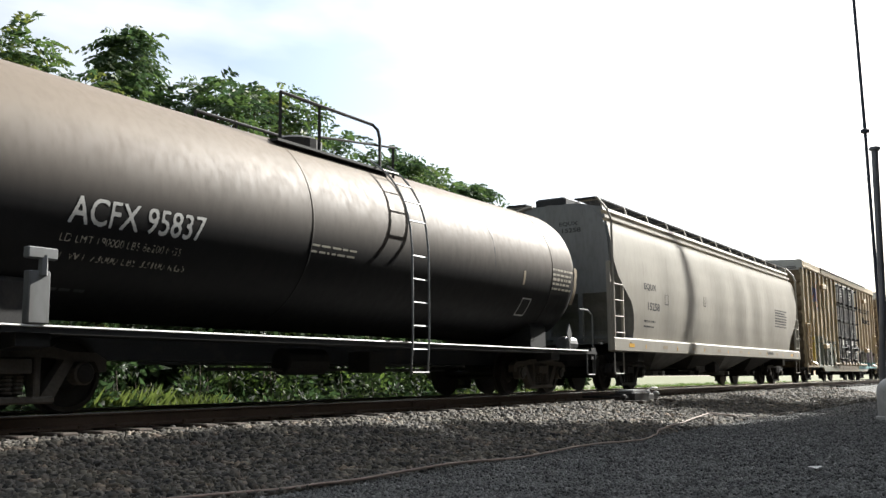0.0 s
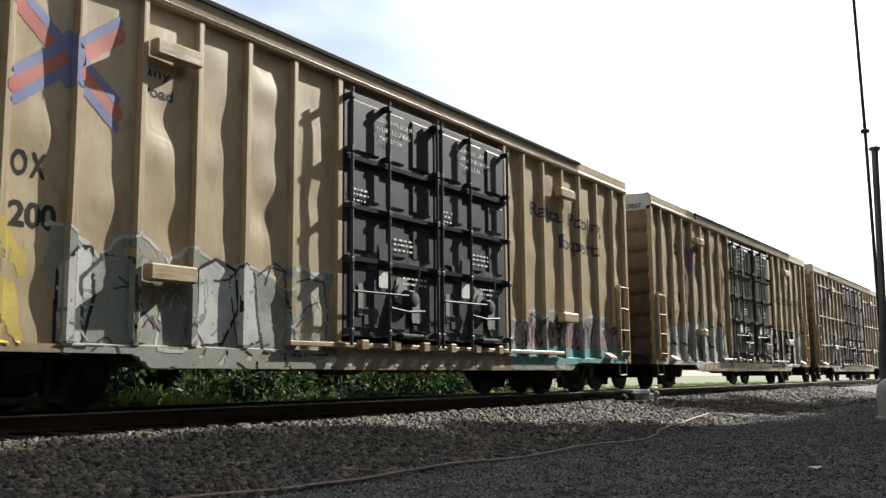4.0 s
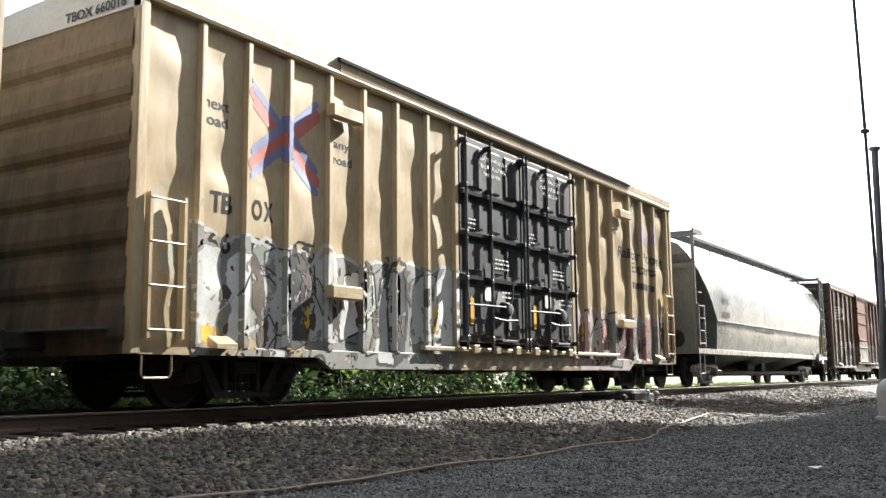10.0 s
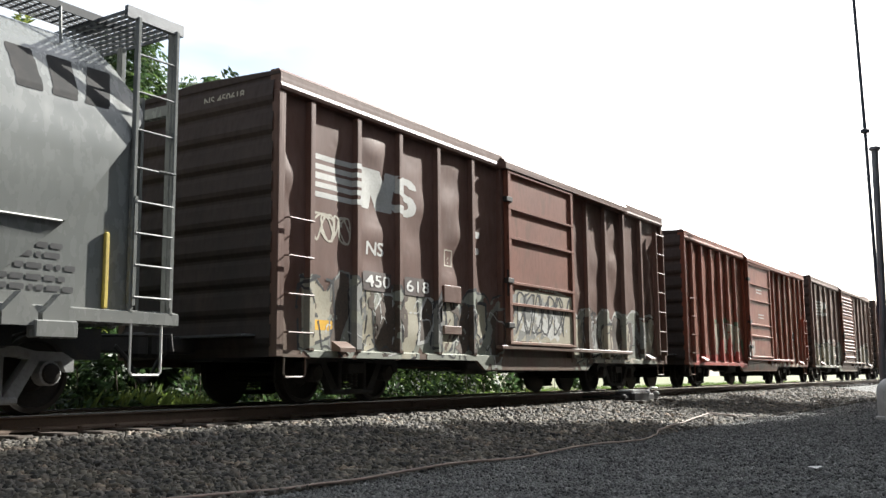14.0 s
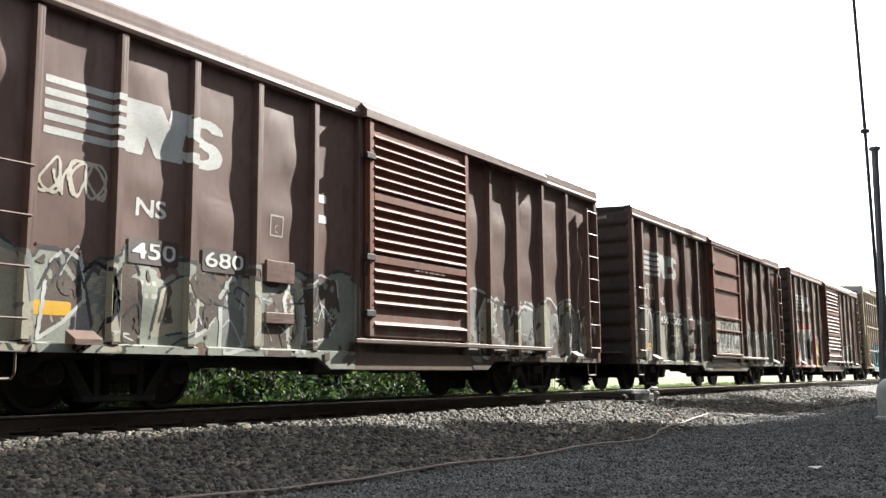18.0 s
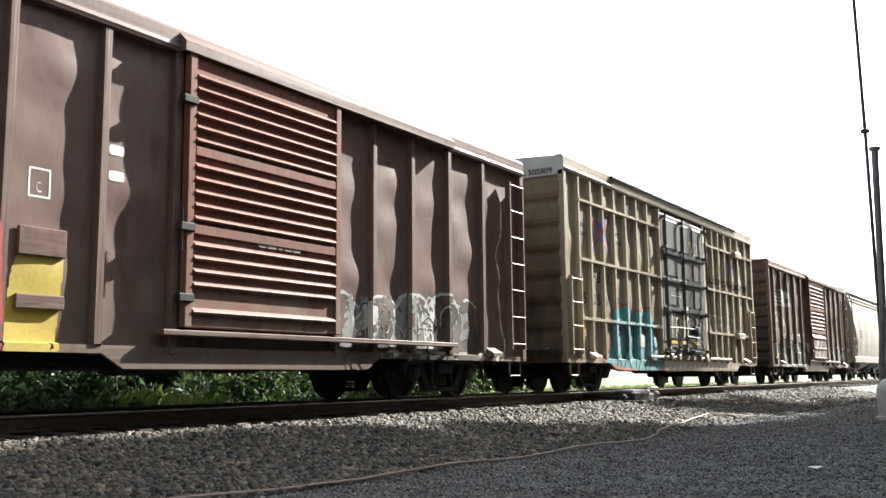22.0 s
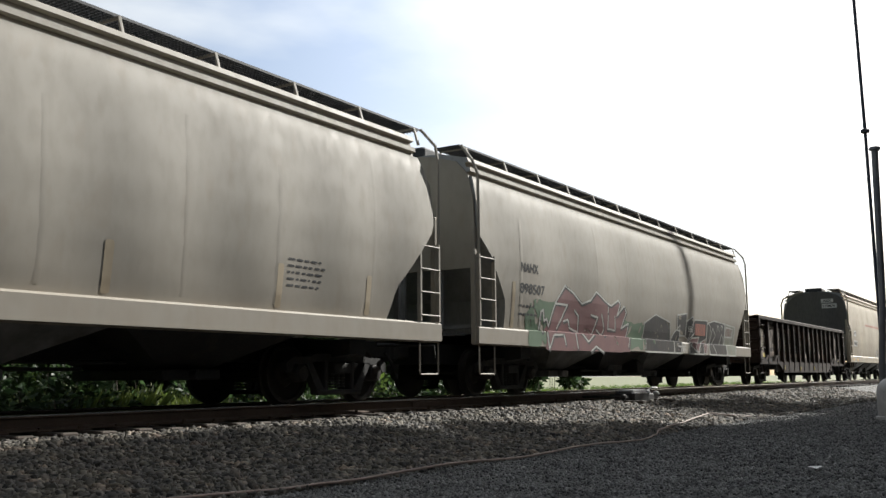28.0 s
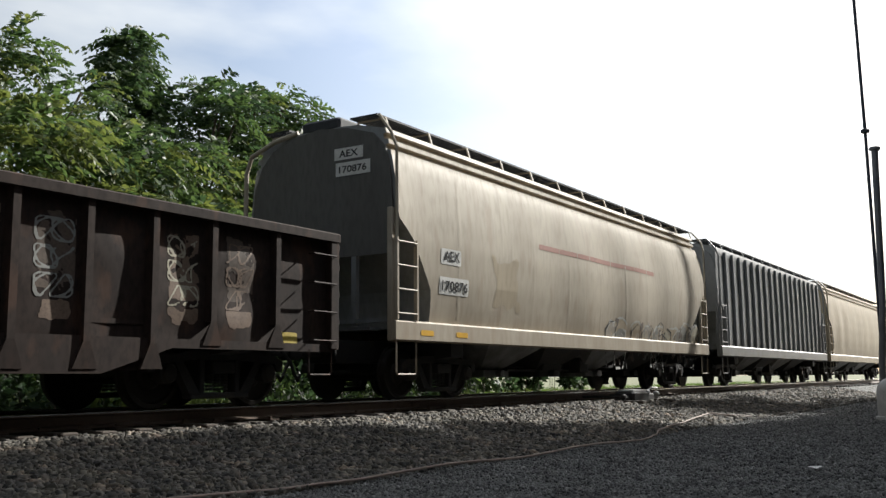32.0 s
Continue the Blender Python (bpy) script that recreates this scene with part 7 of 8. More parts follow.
def bumpers(car, mat, xs):
    """Boxes that stop the open doors."""
    for x in xs:
        for z in (4.18, 1.50):
            part("door_stop", Geo().soft_box(x, x + 0.72, -1.74, -1.58, z, z + 0.2, 0.02), mat, car)


for cc, mm_ in ((box3, m_yellow), (box4, m_yellow), (box5, m_tan), (box6, m_yellow)):
    bumpers(cc, mm_, (3.42, 14.35))
bumpers(box13, m_tan, (12.75,))

pool_marks(box3, rel3, (1.66, 3.1, 3.2, 4.5), 0.85, 3.98, 3.42, 0, 2.46, 1.93, "TBOX", "663200", (0.90, 1.22, 1.76, 1.98), (0.92, 1.13, 1.36, 1.76, 1.95, 2.13))
plate(box3, rel3, 0.86, 0.92, 0.32, 0.3, m_orange)
sprayed(box3, rel3, 2.3, 6.9, 1.95, 3, (m_greygreen, m_pale, m_greygreen, m_beige, m_greyspray, m_pale))
paint(box3, "graffiti", worn(blot(0.75, 2.0, 0.7, 2.1, 4, 0.7, 2.6), 4, 5.0, 0.4), m_mustard, rel3, 0.02, lift=0.003)
sprayed(box3, rel3, 12.2, 18.2, 1.7, 5, (m_greygreen, m_pinkpale, m_brickspray, m_lilac, m_greyspray))
paint(box3, "graffiti", worn(blot(12.1, 18.3, 0.6, 0.98, 6, 0.3, 2.0), 6, 5.0, 0.5), m_teal, rel3, 0.02, lift=0.012)
letters(box3, rel3, "Experts", 14.6, 3.0, 2.2, 0.42, DARK, 0.02)
letters(box3, rel3, "Railcar Pooling", 13.3, 3.55, 3.6, 0.40, DARK, 0.02)

# second yellow box car
pool_marks(box4, rel4, (2.6, 4.1, 3.0, 4.4), 1.83, 3.95, 4.32, 0, 2.40, 1.88, "TBOX", "667827", (1.78, 2.13, 2.68, 2.96), (0.96, 1.32, 1.78, 2.13, 2.68, 2.96))
plate(box4, rel4, 1.1, 0.78, 0.3, 0.2, m_hopper_tan, "notice")
layers(box4, rel4, [(m_pale, 0, [[(0.6, 0.6), (0.88, 1.07), (1.0, 1.43), (1.21, 1.62), (1.51, 1.7), (1.78, 1.74), (2.25, 1.74), (2.56, 1.83), (3.03, 1.83), (3.38, 1.84), (3.84, 1.84), (3.93, 2.29), (4.14, 2.01), (4.33, 1.85), (4.42, 2.38), (4.51, 2.42), (4.74, 2.03), (5.12, 1.86), (5.46, 1.58), (5.76, 2.07), (5.94, 1.84), (6.23, 2.03), (6.58, 1.61), (6.62, 0.78), (4.29, 0.69), (3.42, 0.55), (1.04, 0.67)]]),
                    (m_greyspray, 0, [[(1.82, 1.36), (2.26, 1.41), (2.23, 1.04), (2.07, 0.96), (1.89, 1.19)], [(3.46, 0.98), (3.77, 1.31), (4.16, 0.97), (4.23, 0.77), (3.47, 0.72)]]),
                    (m_greyspray, 0.10, [[(1.25, 1.58), (1.31, 1.36), (1.47, 1.28)], [(4.5, 2.3), (4.59, 1.89), (4.9, 1.37)], [(4.27, 1.34), (4.51, 1.23), (4.69, 1.13)], [(4.34, 1.06), (4.58, 0.9), (4.64, 0.78)], [(5.98, 0.99), (6.09, 1.06), (6.24, 1.0)], [(1.12, 1.21), (1.42, 1.21)], [(2.66, 1.57), (2.95, 1.29), (3.05, 1.19)], [(2.05, 1.34), (2.14, 1.21)]]),
                    (m_ink, 0.045, [[(1.2, 1.69), (1.36, 1.52), (1.57, 1.24), (1.73, 1.2)], [(1.74, 1.69), (1.79, 1.58), (1.83, 1.5)], [(1.97, 1.78), (2.11, 1.43), (1.88, 1.45)], [(2.54, 1.74), (2.75, 1.57), (3.0, 1.37), (3.13, 1.17)], [(3.38, 1.84), (3.55, 1.49), (3.7, 0.99)], [(3.93, 2.27), (3.89, 1.83), (3.98, 1.68)], [(3.93, 2.27), (4.14, 1.97), (4.56, 1.52), (5.0, 1.21)], [(4.48, 2.43), (4.37, 2.24), (4.44, 1.88), (4.75, 1.32), (5.1, 1.19)], [(4.8, 1.96), (5.19, 1.73), (5.53, 1.41), (5.7, 1.07)], [(5.76, 2.05), (5.59, 1.55), (5.56, 1.11)], [(5.87, 2.01), (6.09, 1.72), (5.94, 1.39), (5.95, 0.99)], [(6.5, 1.93), (6.31, 1.5), (5.95, 0.94)], [(3.6, 1.41), (3.94, 1.16), (4.28, 0.89)], [(2.33, 1.29), (2.58, 1.16), (2.63, 1.02)]]),
                    (m_inkgrey, 0.035, [[(1.82, 1.36), (1.98, 1.06), (2.19, 0.94), (2.26, 1.01)], [(2.67, 1.31), (2.91, 1.18), (2.91, 1.02), (2.77, 1.07), (2.65, 1.28)], [(3.08, 1.15), (3.11, 0.93), (3.16, 0.86)], [(3.17, 0.71), (3.46, 0.83), (3.73, 0.92), (4.17, 0.81)], [(0.91, 1.23), (1.07, 1.45), (1.19, 1.57)], [(1.45, 1.37), (1.65, 1.21)], [(0.78, 0.94), (0.91, 1.17)]])], 44, keep=0.85)
for txt, bold, mat, lift in (("BIER!", 0.085, m_white, 0.004), ("BIER!", 0.045, m_ink, 0.006), ("BIER!", -0.012, m_pale, 0.008)):
    grow = {0.085: 0.10, 0.045: 0.04, -0.012: -0.06}[bold]
    paint(box4, "graffiti_letters", lettering(txt, 12.25 - grow, 0.62 - grow * 0.4, 5.0 + 2 * grow, 1.42 + grow, bold), mat, rel4, 0.018, lift=lift)
paint(box4, "graffiti", lines(scribble(16.9, 17.9, 2.0, 2.9, 3, 5), 0.03), m_inkgrey, rel4, 0.0125)
letters(box4, rel4, "RAILCAR POOLING EXPERTS", 13.0, 3.02, 4.3, 0.3, DARK, 0.0)
plate(box4, rel4, 12.45, 1.1, 0.11, 0.55, m_orange)
for k, (a, b) in enumerate(((14.1, 14.6), (14.75, 15.25), (15.4, 15.9))):
    paint(box4, "faded_emblem_block", (lambda X, Z, a=a, b=b: ((X - a) + (Z - 3.5) * 0.1) % 0.3 < 0.17, (a, b, 3.5, 3.95)), m_lilac, rel4, 0.02)

# tan box car with a grid
pool_marks(box5, rel5, (1.7, 3.05, 3.15, 4.15), 0.88, 3.72, 3.47, 0, 2.42, 1.93, "TBOX", "641982", (0.86, 1.22, 1.78, 2.02), (0.86, 1.19, 1.78, 2.04, 2.66, 2.92))
plate(box5, rel5, 0.82, 1.1, 0.2, 0.5, m_orange)
plate(box5, rel5, 0.9, 0.8, 0.45, 0.2, m_orange, "notice")
SO = [[(3.95, 1.74), (3.5, 2.0), (2.98, 1.85), (2.83, 1.51), (3.25, 1.28), (3.68, 1.09), (3.68, 0.79), (3.16, 0.65), (2.71, 0.84)], [(4.29, 2.0), (3.95, 1.63), (3.96, 1.02), (4.31, 0.69), (4.67, 1.05), (4.67, 1.68), (4.29, 2.0)], [(5.11, 1.88), (5.06, 1.3), (5.09, 0.74)], [(5.11, 1.86), (5.95, 1.91)], [(5.12, 1.35), (5.8, 1.38)], [(5.12, 0.76), (5.94, 0.82)], [(6.24, 1.96), (6.18, 1.36), (6.18, 0.84)], [(6.24, 1.94), (6.99, 1.93)], [(6.24, 1.43), (6.73, 1.46)], [(6.21, 0.89), (6.98, 0.91)]]
layers(box5, rel5, [(m_pale, 0.62, SO), (m_ink, 0.36, SO), (m_greyspray, 0.17, SO), (m_pale, 0.05, [[(a - 0.05, b + 0.05) for a, b in p] for p in SO])], 53, keep=0.88)
paint(box5, "graffiti", worn(blot(12.2, 16.6, 0.62, 1.9, 57, 0.6, 1.8), 57, 4.0, 0.25), m_brickspray, rel5, 0.02, lift=0.003)
paint(box5, "graffiti", worn(lines([curved(p, 3) for p in scribble(12.4, 16.4, 0.75, 1.8, 5, 57)], 0.06), 58, 4.0, 0.4), m_pale, rel5, 0.016, lift=0.006)
paint(box5, "graffiti", blot(14.6, 16.8, 0.66, 1.9, 58, 0.5, 2.0), m_greygreen, rel5, 0.02, lift=0.004)
letters(box5, rel5, "RAILCAR POOLING EXPERTS", 12.75, 3.14, 4.65, 0.30, DARK, 0.0)
for xx in (12.1, 12.9, 13.7):
    paint(box5, "graffiti", lines(scribble(xx, xx + 0.55, 3.5, 4.0, 2, int(xx * 10)), 0.03), m_white, rel5, 0.0125)
for k, (a, b) in enumerate(((14.0, 14.5), (14.7, 15.2), (15.35, 15.85))):
    paint(box5, "faded_emblem_block", (lambda X, Z, a=a, b=b: ((X - a) + (Z - 3.5) * 0.1) % 0.3 < 0.17, (a, b, 3.5, 3.95)), m_lilac, rel5, 0.02)
plate(box5, rel5, 12.1, 0.95, 0.25, 0.5, m_orange)

# fourth yellow box car
pool_marks(box6, rel6, (1.85, 3.35, 3.0, 4.35), 1.1, 3.80, 3.66, 0, 2.46, 1.95, "TBOX", "660018", (1.22, 1.42, 1.98, 2.2), (1.2, 1.42, 1.98, 2.2, 2.75, 2.97))
sprayed(box6, rel6, 0.95, 7.15, 2.3, 61, (m_greyspray, m_pale, m_white, m_greygreen, m_pale, m_inkgrey))
sprayed(box6, rel6, 12.2, 18.2, 1.9, 63, (m_pinkpale, m_maroon, m_pale, m_brickspray, m_greyspray, m_maroon))
paint(box6, "graffiti", worn(blot(0.15, 1.1, 0.9, 2.9, 65, 0.95, 4.0, 0.5), 65, 6.0, 0.4), m_beige, rel6, 0.02, lift=0.003)
for xx, zz in ((3.08, 1.05), (6.36, 1.1), (12.4, 1.12), (15.65, 1.12)):
    plate(box6, rel6, xx, zz, 0.12, 0.5, m_orange)
plate(box6, rel6, 1.05, 0.82, 0.42, 0.22, m_orange, "notice")
letters(box6, rel6, "Railcar Pooling", 14.7, 3.18, 3.1, 0.36, DARK, 0.02)
letters(box6, rel6, "Experts", 15.5, 2.86, 1.55, 0.34, DARK, 0.02)
bars(box6, rel6, 15.5, 2.62, 1.5, 1, DARK, 0.17, 0.2, 9)
for k, (a, b) in enumerate(((15.5, 16.05), (16.1, 16.65), (16.7, 17.2))):
    paint(box6, "faded_emblem_block", (lambda X, Z, a=a, b=b: ((X - a) + (Z - 3.75) * 0.1) % 0.3 < 0.17, (a, b, 3.75, 4.2)), m_lilac, rel6, 0.02)
for cc, rr in ((box4, rel4), (box5, rel5), (box6, rel6), (box3, rel3)):
    xa = 7.08 if cc is not box5 else 6.92
    door_skin = lambda X, Z: np.full_like(X, 1.635)
    for k, lines_ in enumerate((("CLOSE THIS DOOR", "BEFORE CLOSING", "MAIN DOOR"), ("CLOSE AND LOCK", "BOTH DOORS BEFORE", "MOVING CAR"))):
        x = xa + 0.75 + k * 2.45
        for j, s in enumerate(lines_):
            letters(cc, door_skin, s, x + (0.12 if j == 2 else 0), 4.38 - j * 0.15, 0.085 * len(s) * 0.82, 0.09, m_white, 0.0, "door_notice", 0.01)
        if cc is box5 and k:
            for j, s in enumerate(("CIERRE Y PONGA", "EL SEGURO EN AMBAS", "PUERTAS ANTES DE", "MOVER EL CARRO")):
                letters(cc, door_skin, s, x, 3.90 - j * 0.14, 0.085 * len(s) * 0.8, 0.085, m_white, 0.0, "door_notice", 0.01)
        bars(cc, door_skin, x + 0.5, 2.55, 0.6, 3, m_white, 0.035, 0.08, 20 + k)
        bars(cc, door_skin, x - 0.55, 3.2, 0.4, 3, m_white, 0.035, 0.08, 25 + k)
        plate(cc, door_skin, x + 0.1, 1.75, 0.28, 0.3, m_white, "door_placard")
        bars(cc, door_skin, x + 0.75, 1.95, 0.7, 2, m_white, 0.04, 0.09, 30 + k)
        plate(cc, door_skin, x + 0.12, 2.12, 0.35, 0.34, m_inkgrey, "latch_plate")
        for q, (dx, zz, ww, hh) in enumerate(((-0.25, 2.0, 0.35, 0.3), (0.5, 1.5, 0.4, 0.5), (0.9, 2.1, 0.35, 0.2), (-0.3, 1.15, 0.4, 0.3), (1.0, 1.2, 0.3, 0.5))):
            paint(cc, "worn_paint", blot(x + dx, x + dx + ww, zz, zz + hh, 35 + k * 9 + q, 0.6, 6.0), (m_inkgrey, m_greyspray, m_inkgrey)[q % 3], door_skin, 0.018, lift=0.003)
        plate(cc, door_skin, x - 0.42, 1.3, 0.13, 0.5, m_orange if cc in (box5, box6) else m_greyspray)
    hatch(cc, rr, 3.7, 14.9, 0.54, 0.66, m_cream)
for cc in (box3, box4, box5, box6, box13):
    end_text(cc, {box3: "TBOX 663200", box4: "TBOX 667827", box5: "TBOX 641982", box6: "TBOX 660018", box13: "FBOX 505809"}[cc], -0.018, -0.2, 4.80, 1.15, 0.13, m_inkgrey)

# pressure hopper
pdr = shell_relief(PDH, 0.002, 0.0025, 5)
letters(pd7, pdr, "GPFX", 2.43, 2.58, 0.85, 0.21, m_ink, 0.02, "reporting_mark")
letters(pd7, pdr, "10559", 2.43, 2.14, 0.88, 0.21, m_ink, 0.02, "car_number")
paint(pd7, "inspection_box", lines([[(3.55, 2.35), (3.8, 2.35), (3.8, 2.6), (3.55, 2.6), (3.55, 2.35)]], 0.02), m_inkgrey, pdr, 0.0125)
for k in range(4):
    a = 15.75 + k * 0.47
    paint(pd7, "emblem_block", (lambda X, Z, a=a: np.abs((X - a - 0.2) - (Z - 3.7) * (0.2, -0.1, 0.05, 0.3)[int(round((a - 15.75) / 0.47))]) < 0.16, (a - 0.1, a + 0.5, 3.42, 3.92)), m_ink, pdr, 0.02)
bars(pd7, lambda X, Z: np.full_like(X, 1.534), 16.1, 1.78, 0.95, 5, m_inkgrey, 0.06, 0.115, 44)
bars(pd7, pdr, 6.6, 1.86, 2.4, 1, m_inkgrey, 0.055, 0.1, 41)
bars(pd7, pdr, 2.2, 1.75, 1.2, 2, m_inkgrey, 0.03, 0.08, 42)
bars(pd7, pdr, 11.5, 1.35, 0.8, 2, m_inkgrey, 0.03, 0.08, 43)
for xx in (3.6, 6.9, 7.4, 10.8):
    paint(pd7, "rust_streak", lines([[(xx, 1.5), (xx + 0.08, 1.7)]], 0.07), m_gon, pdr, 0.02)

# brown box cars
def brown_marks(car, rel, number, xm, over, seed, emblem=(0.87, 3.5, 2.98, 3.62)):
    stripes_emblem(car, rel, *emblem)
    letters(car, rel, "NS", xm, 2.26, 0.45, 0.22, m_white, 0.02, "reporting_mark")
    end_text(car, "NS " + number, -0.018, -0.15, 4.32, 0.8, 0.12, m_cream)
    for x0, x1, zt, mats in over:
        sprayed(car, rel, x0, x1, zt, seed * 7 + int(x0), mats)
    for a in (xm - 0.1, xm + 1.03) if over else ():
        plate(car, lambda X, Z: rel(X, Z) + 0.008, a, 1.7, 0.76, 0.32, m_stencil, "stencil_ground")
    for a, t in ((xm - 0.05, number[:3]), (xm + 1.08, number[3:])):
        letters(car, lambda X, Z: rel(X, Z) + 0.013, t, a, 1.76, 0.66, 0.2, m_white, 0.01, "car_number")
    f, bb = lines([curved(p, 3) for p in scribble(0.85, 1.65, 2.35, 2.75, 4, seed)], 0.03)
    paint(car, "faded_tag", (f, bb), m_cream, rel, 0.0125, lift=0.006)
    plate(car, rel, 0.82, 1.05, 0.5, 0.16, m_orange)
    hatch(car, rel, 10.2, 14.6, 0.66, 0.80, m_cream, 0.7)
    for a, b in ((4.2, 1.85), (4.2, 1.3)):
        part("notice_board", Geo().soft_box(a + 0.05, a + 0.62, -1.57, -1.52, b - 0.2, b + 0.1 if b > 1.5 else b - 0.05, 0.01), m_brown, car)
    bars(car, rel, 1.95, 1.48, 0.6, 2, m_cream, 0.06, 0.15, seed)
    bars(car, rel, 3.1, 1.48, 0.5, 2, m_cream, 0.06, 0.15, seed + 1)
    bars(car, lambda X, Z: np.full_like(X, 1.69), 7.6, 2.1, 0.9, 1, m_cream, 0.06, 0.1, seed + 2)
    for zz in (2.9, 2.6):
        plate(car, rel, 5.35, zz, 0.22, 0.12, m_white, "sticker")


PALE = (m_greygreen, m_beige, m_smear, m_greyspray, m_beige, m_smear)
brown_marks(box8, rel8, "450618", 2.1, ((0.5, 6.2, 1.95, PALE), (9.5, 14.6, 1.9, PALE)), 8)
brown_marks(box10, rel10, "450680", 2.12, ((0.1, 6.2, 1.85, PALE), (9.5, 14.7, 1.95, (m_smear, m_greyspray, m_beige))), 10)
brown_marks(box11, rel11, "450605", 2.08, ((0.3, 6.25, 2.15, PALE), (9.5, 15.0, 1.95, PALE)), 11)
brown_marks(box12, rel12, "450665", 1.85, (), 12)
brown_marks(box14, rel14, "450612", 1.98, ((0.5, 6.2, 1.65, PALE), (9.5, 14.8, 1.6, (m_smear, m_greyspray, m_beige))), 14)
door_front = lambda X, Z: np.full_like(X, 1.675)
for cc, sd in ((box8, 1), (box11, 2)):
    for k, m in enumerate((m_beige, m_greyspray, m_pale)):
        paint(cc, "faded_overspray", blot(6.4, 9.28, 1.0, 2.1 - 0.15 * k, sd * 10 + k, 0.3 + 0.4 * k, 2.5 + k, 0.3 * k), m, door_front, 0.025, lift=0.003 + 0.002 * k)
    paint(cc, "faded_tag", lines(scribble(6.7, 9.0, 1.2, 2.0, 7, sd), 0.04), m_inkgrey, door_front, 0.018, lift=0.010)
lower = part("lower_door_panel", Geo().soft_box(6.5, 9.15, -1.745, -1.66, 1.0, 1.98, 0.02), m_doorred, box14, "plain panel below the louvres")
for z in (1.02, 1.42, 1.86):
    part("panel_rib", Geo().soft_box(6.5, 9.15, -1.775, -1.74, z, z + 0.07, 0.015), m_doorred, lower)
for k, m in enumerate((m_pinkpale, m_smear)):
    paint(box14, "faded_overspray", worn(blot(6.6, 9.1, 1.08, 1.85, 77 + k, 0.5, 2.5), 77 + k, 4.0, 0.2), m, lambda X, Z: np.full_like(X, 1.746), 0.02, lift=0.003 + 0.002 * k)
sprayed(box12, rel12, 9.5, 13.5, 1.75, 121, (m_smear, m_greyspray, m_pale, m_inkgrey, m_greyspray))
layers(box12, rel12, [(m_redspray, 0, [[(0.5, 0.65), (0.75, 1.69), (1.15, 2.32), (1.94, 2.46), (3.37, 2.39), (4.04, 1.94), (4.12, 0.63)]]), (m_pale, 0, [[(0.58, 0.69), (0.88, 1.7), (1.22, 2.24), (1.57, 2.2), (2.55, 2.25), (3.54, 2.25), (3.88, 1.64), (3.82, 0.66)]]), (m_ink, 0, [[(1.01, 1.87), (1.36, 2.22), (1.57, 2.07), (1.52, 1.5), (0.95, 1.02), (0.6, 1.07)], [(1.81, 1.93), (2.2, 2.26), (2.57, 1.91), (2.53, 1.05), (1.95, 0.99)], [(2.9, 1.97), (3.51, 2.23), (3.79, 1.73), (3.69, 1.0), (3.09, 0.88), (2.65, 1.06)]]), (m_redspray, 0, [[(0.56, 0.69), (0.88, 1.0), (1.28, 0.62)], [(1.35, 0.61), (1.7, 0.99), (2.06, 0.61)], [(2.52, 0.62), (2.92, 0.94), (3.33, 0.62)]]), (m_mustard, 0, [[(4.35, 1.95), (4.82, 1.69), (4.75, 0.64), (4.12, 0.63), (4.21, 1.47)]])], 128, keep=0.9)
letters(box12, rel12, "NS", 1.88, 2.24, 0.44, 0.2, m_white, 0.02, "reporting_mark").location.y = -0.012
plate(box12, rel12, 0.74, 1.82, 0.45, 0.26, m_lime, "sticker", "lime green sticker")
bars(box12, lambda X, Z: rel12(X, Z) + 0.006, 0.78, 2.02, 0.36, 3, m_ink, 0.03, 0.07, 66)

# red box car
layers(box9, rel9, [(m_redspray, 0, [[(2.89, 1.69), (3.41, 1.44), (4.35, 1.63), (4.62, 1.89), (5.55, 1.43), (5.81, 1.02), (6.03, 0.62), (2.95, 0.58)]]),
                    (m_green, 0, [[(3.62, 2.02), (3.8, 2.13), (4.15, 2.18), (4.25, 2.04), (3.81, 1.99)], [(4.94, 2.1), (5.29, 2.05), (5.14, 1.91), (4.94, 1.97)], [(5.71, 1.57), (5.92, 1.55), (6.02, 1.03), (5.9, 0.96), (5.76, 1.26)], [(2.87, 2.09), (3.09, 2.08), (3.12, 1.98), (2.88, 1.95)], [(4.59, 0.86), (4.81, 0.75), (4.96, 0.61), (4.74, 0.6)]]),
                    (m_beige, 0, [[(3.47, 1.97), (3.81, 1.96), (3.93, 1.32), (4.04, 1.88), (4.25, 1.97), (4.22, 1.51), (4.04, 1.06), (3.79, 1.04), (3.56, 1.29)], [(4.58, 1.97), (5.62, 1.9), (5.59, 1.5), (5.24, 1.11), (4.87, 1.1), (4.71, 1.43), (4.47, 1.08), (4.33, 1.18)], [(2.88, 1.92), (3.27, 1.97), (3.35, 1.48), (3.15, 1.01), (2.93, 1.0)]]),
                    (m_white, 0.028, [[(3.47, 1.97), (3.56, 1.29), (3.71, 0.83), (4.16, 0.63), (4.33, 1.24), (4.58, 1.94)], [(3.47, 1.97), (3.81, 1.96), (3.92, 1.16), (4.03, 1.93), (4.25, 1.97)], [(4.58, 1.97), (4.94, 1.97), (4.91, 1.8), (5.62, 1.9), (5.59, 1.5), (4.87, 0.98), (5.57, 0.8)], [(4.45, 1.75), (4.39, 1.41), (4.53, 1.36), (4.59, 1.65), (4.45, 1.75)], [(4.73, 0.95), (5.18, 0.64)], [(3.27, 1.97), (3.19, 1.27), (3.42, 0.62)], [(2.92, 1.2), (3.03, 0.61)], [(3.97, 1.21), (4.2, 1.06), (4.12, 0.68)]])], 91, keep=0.9)
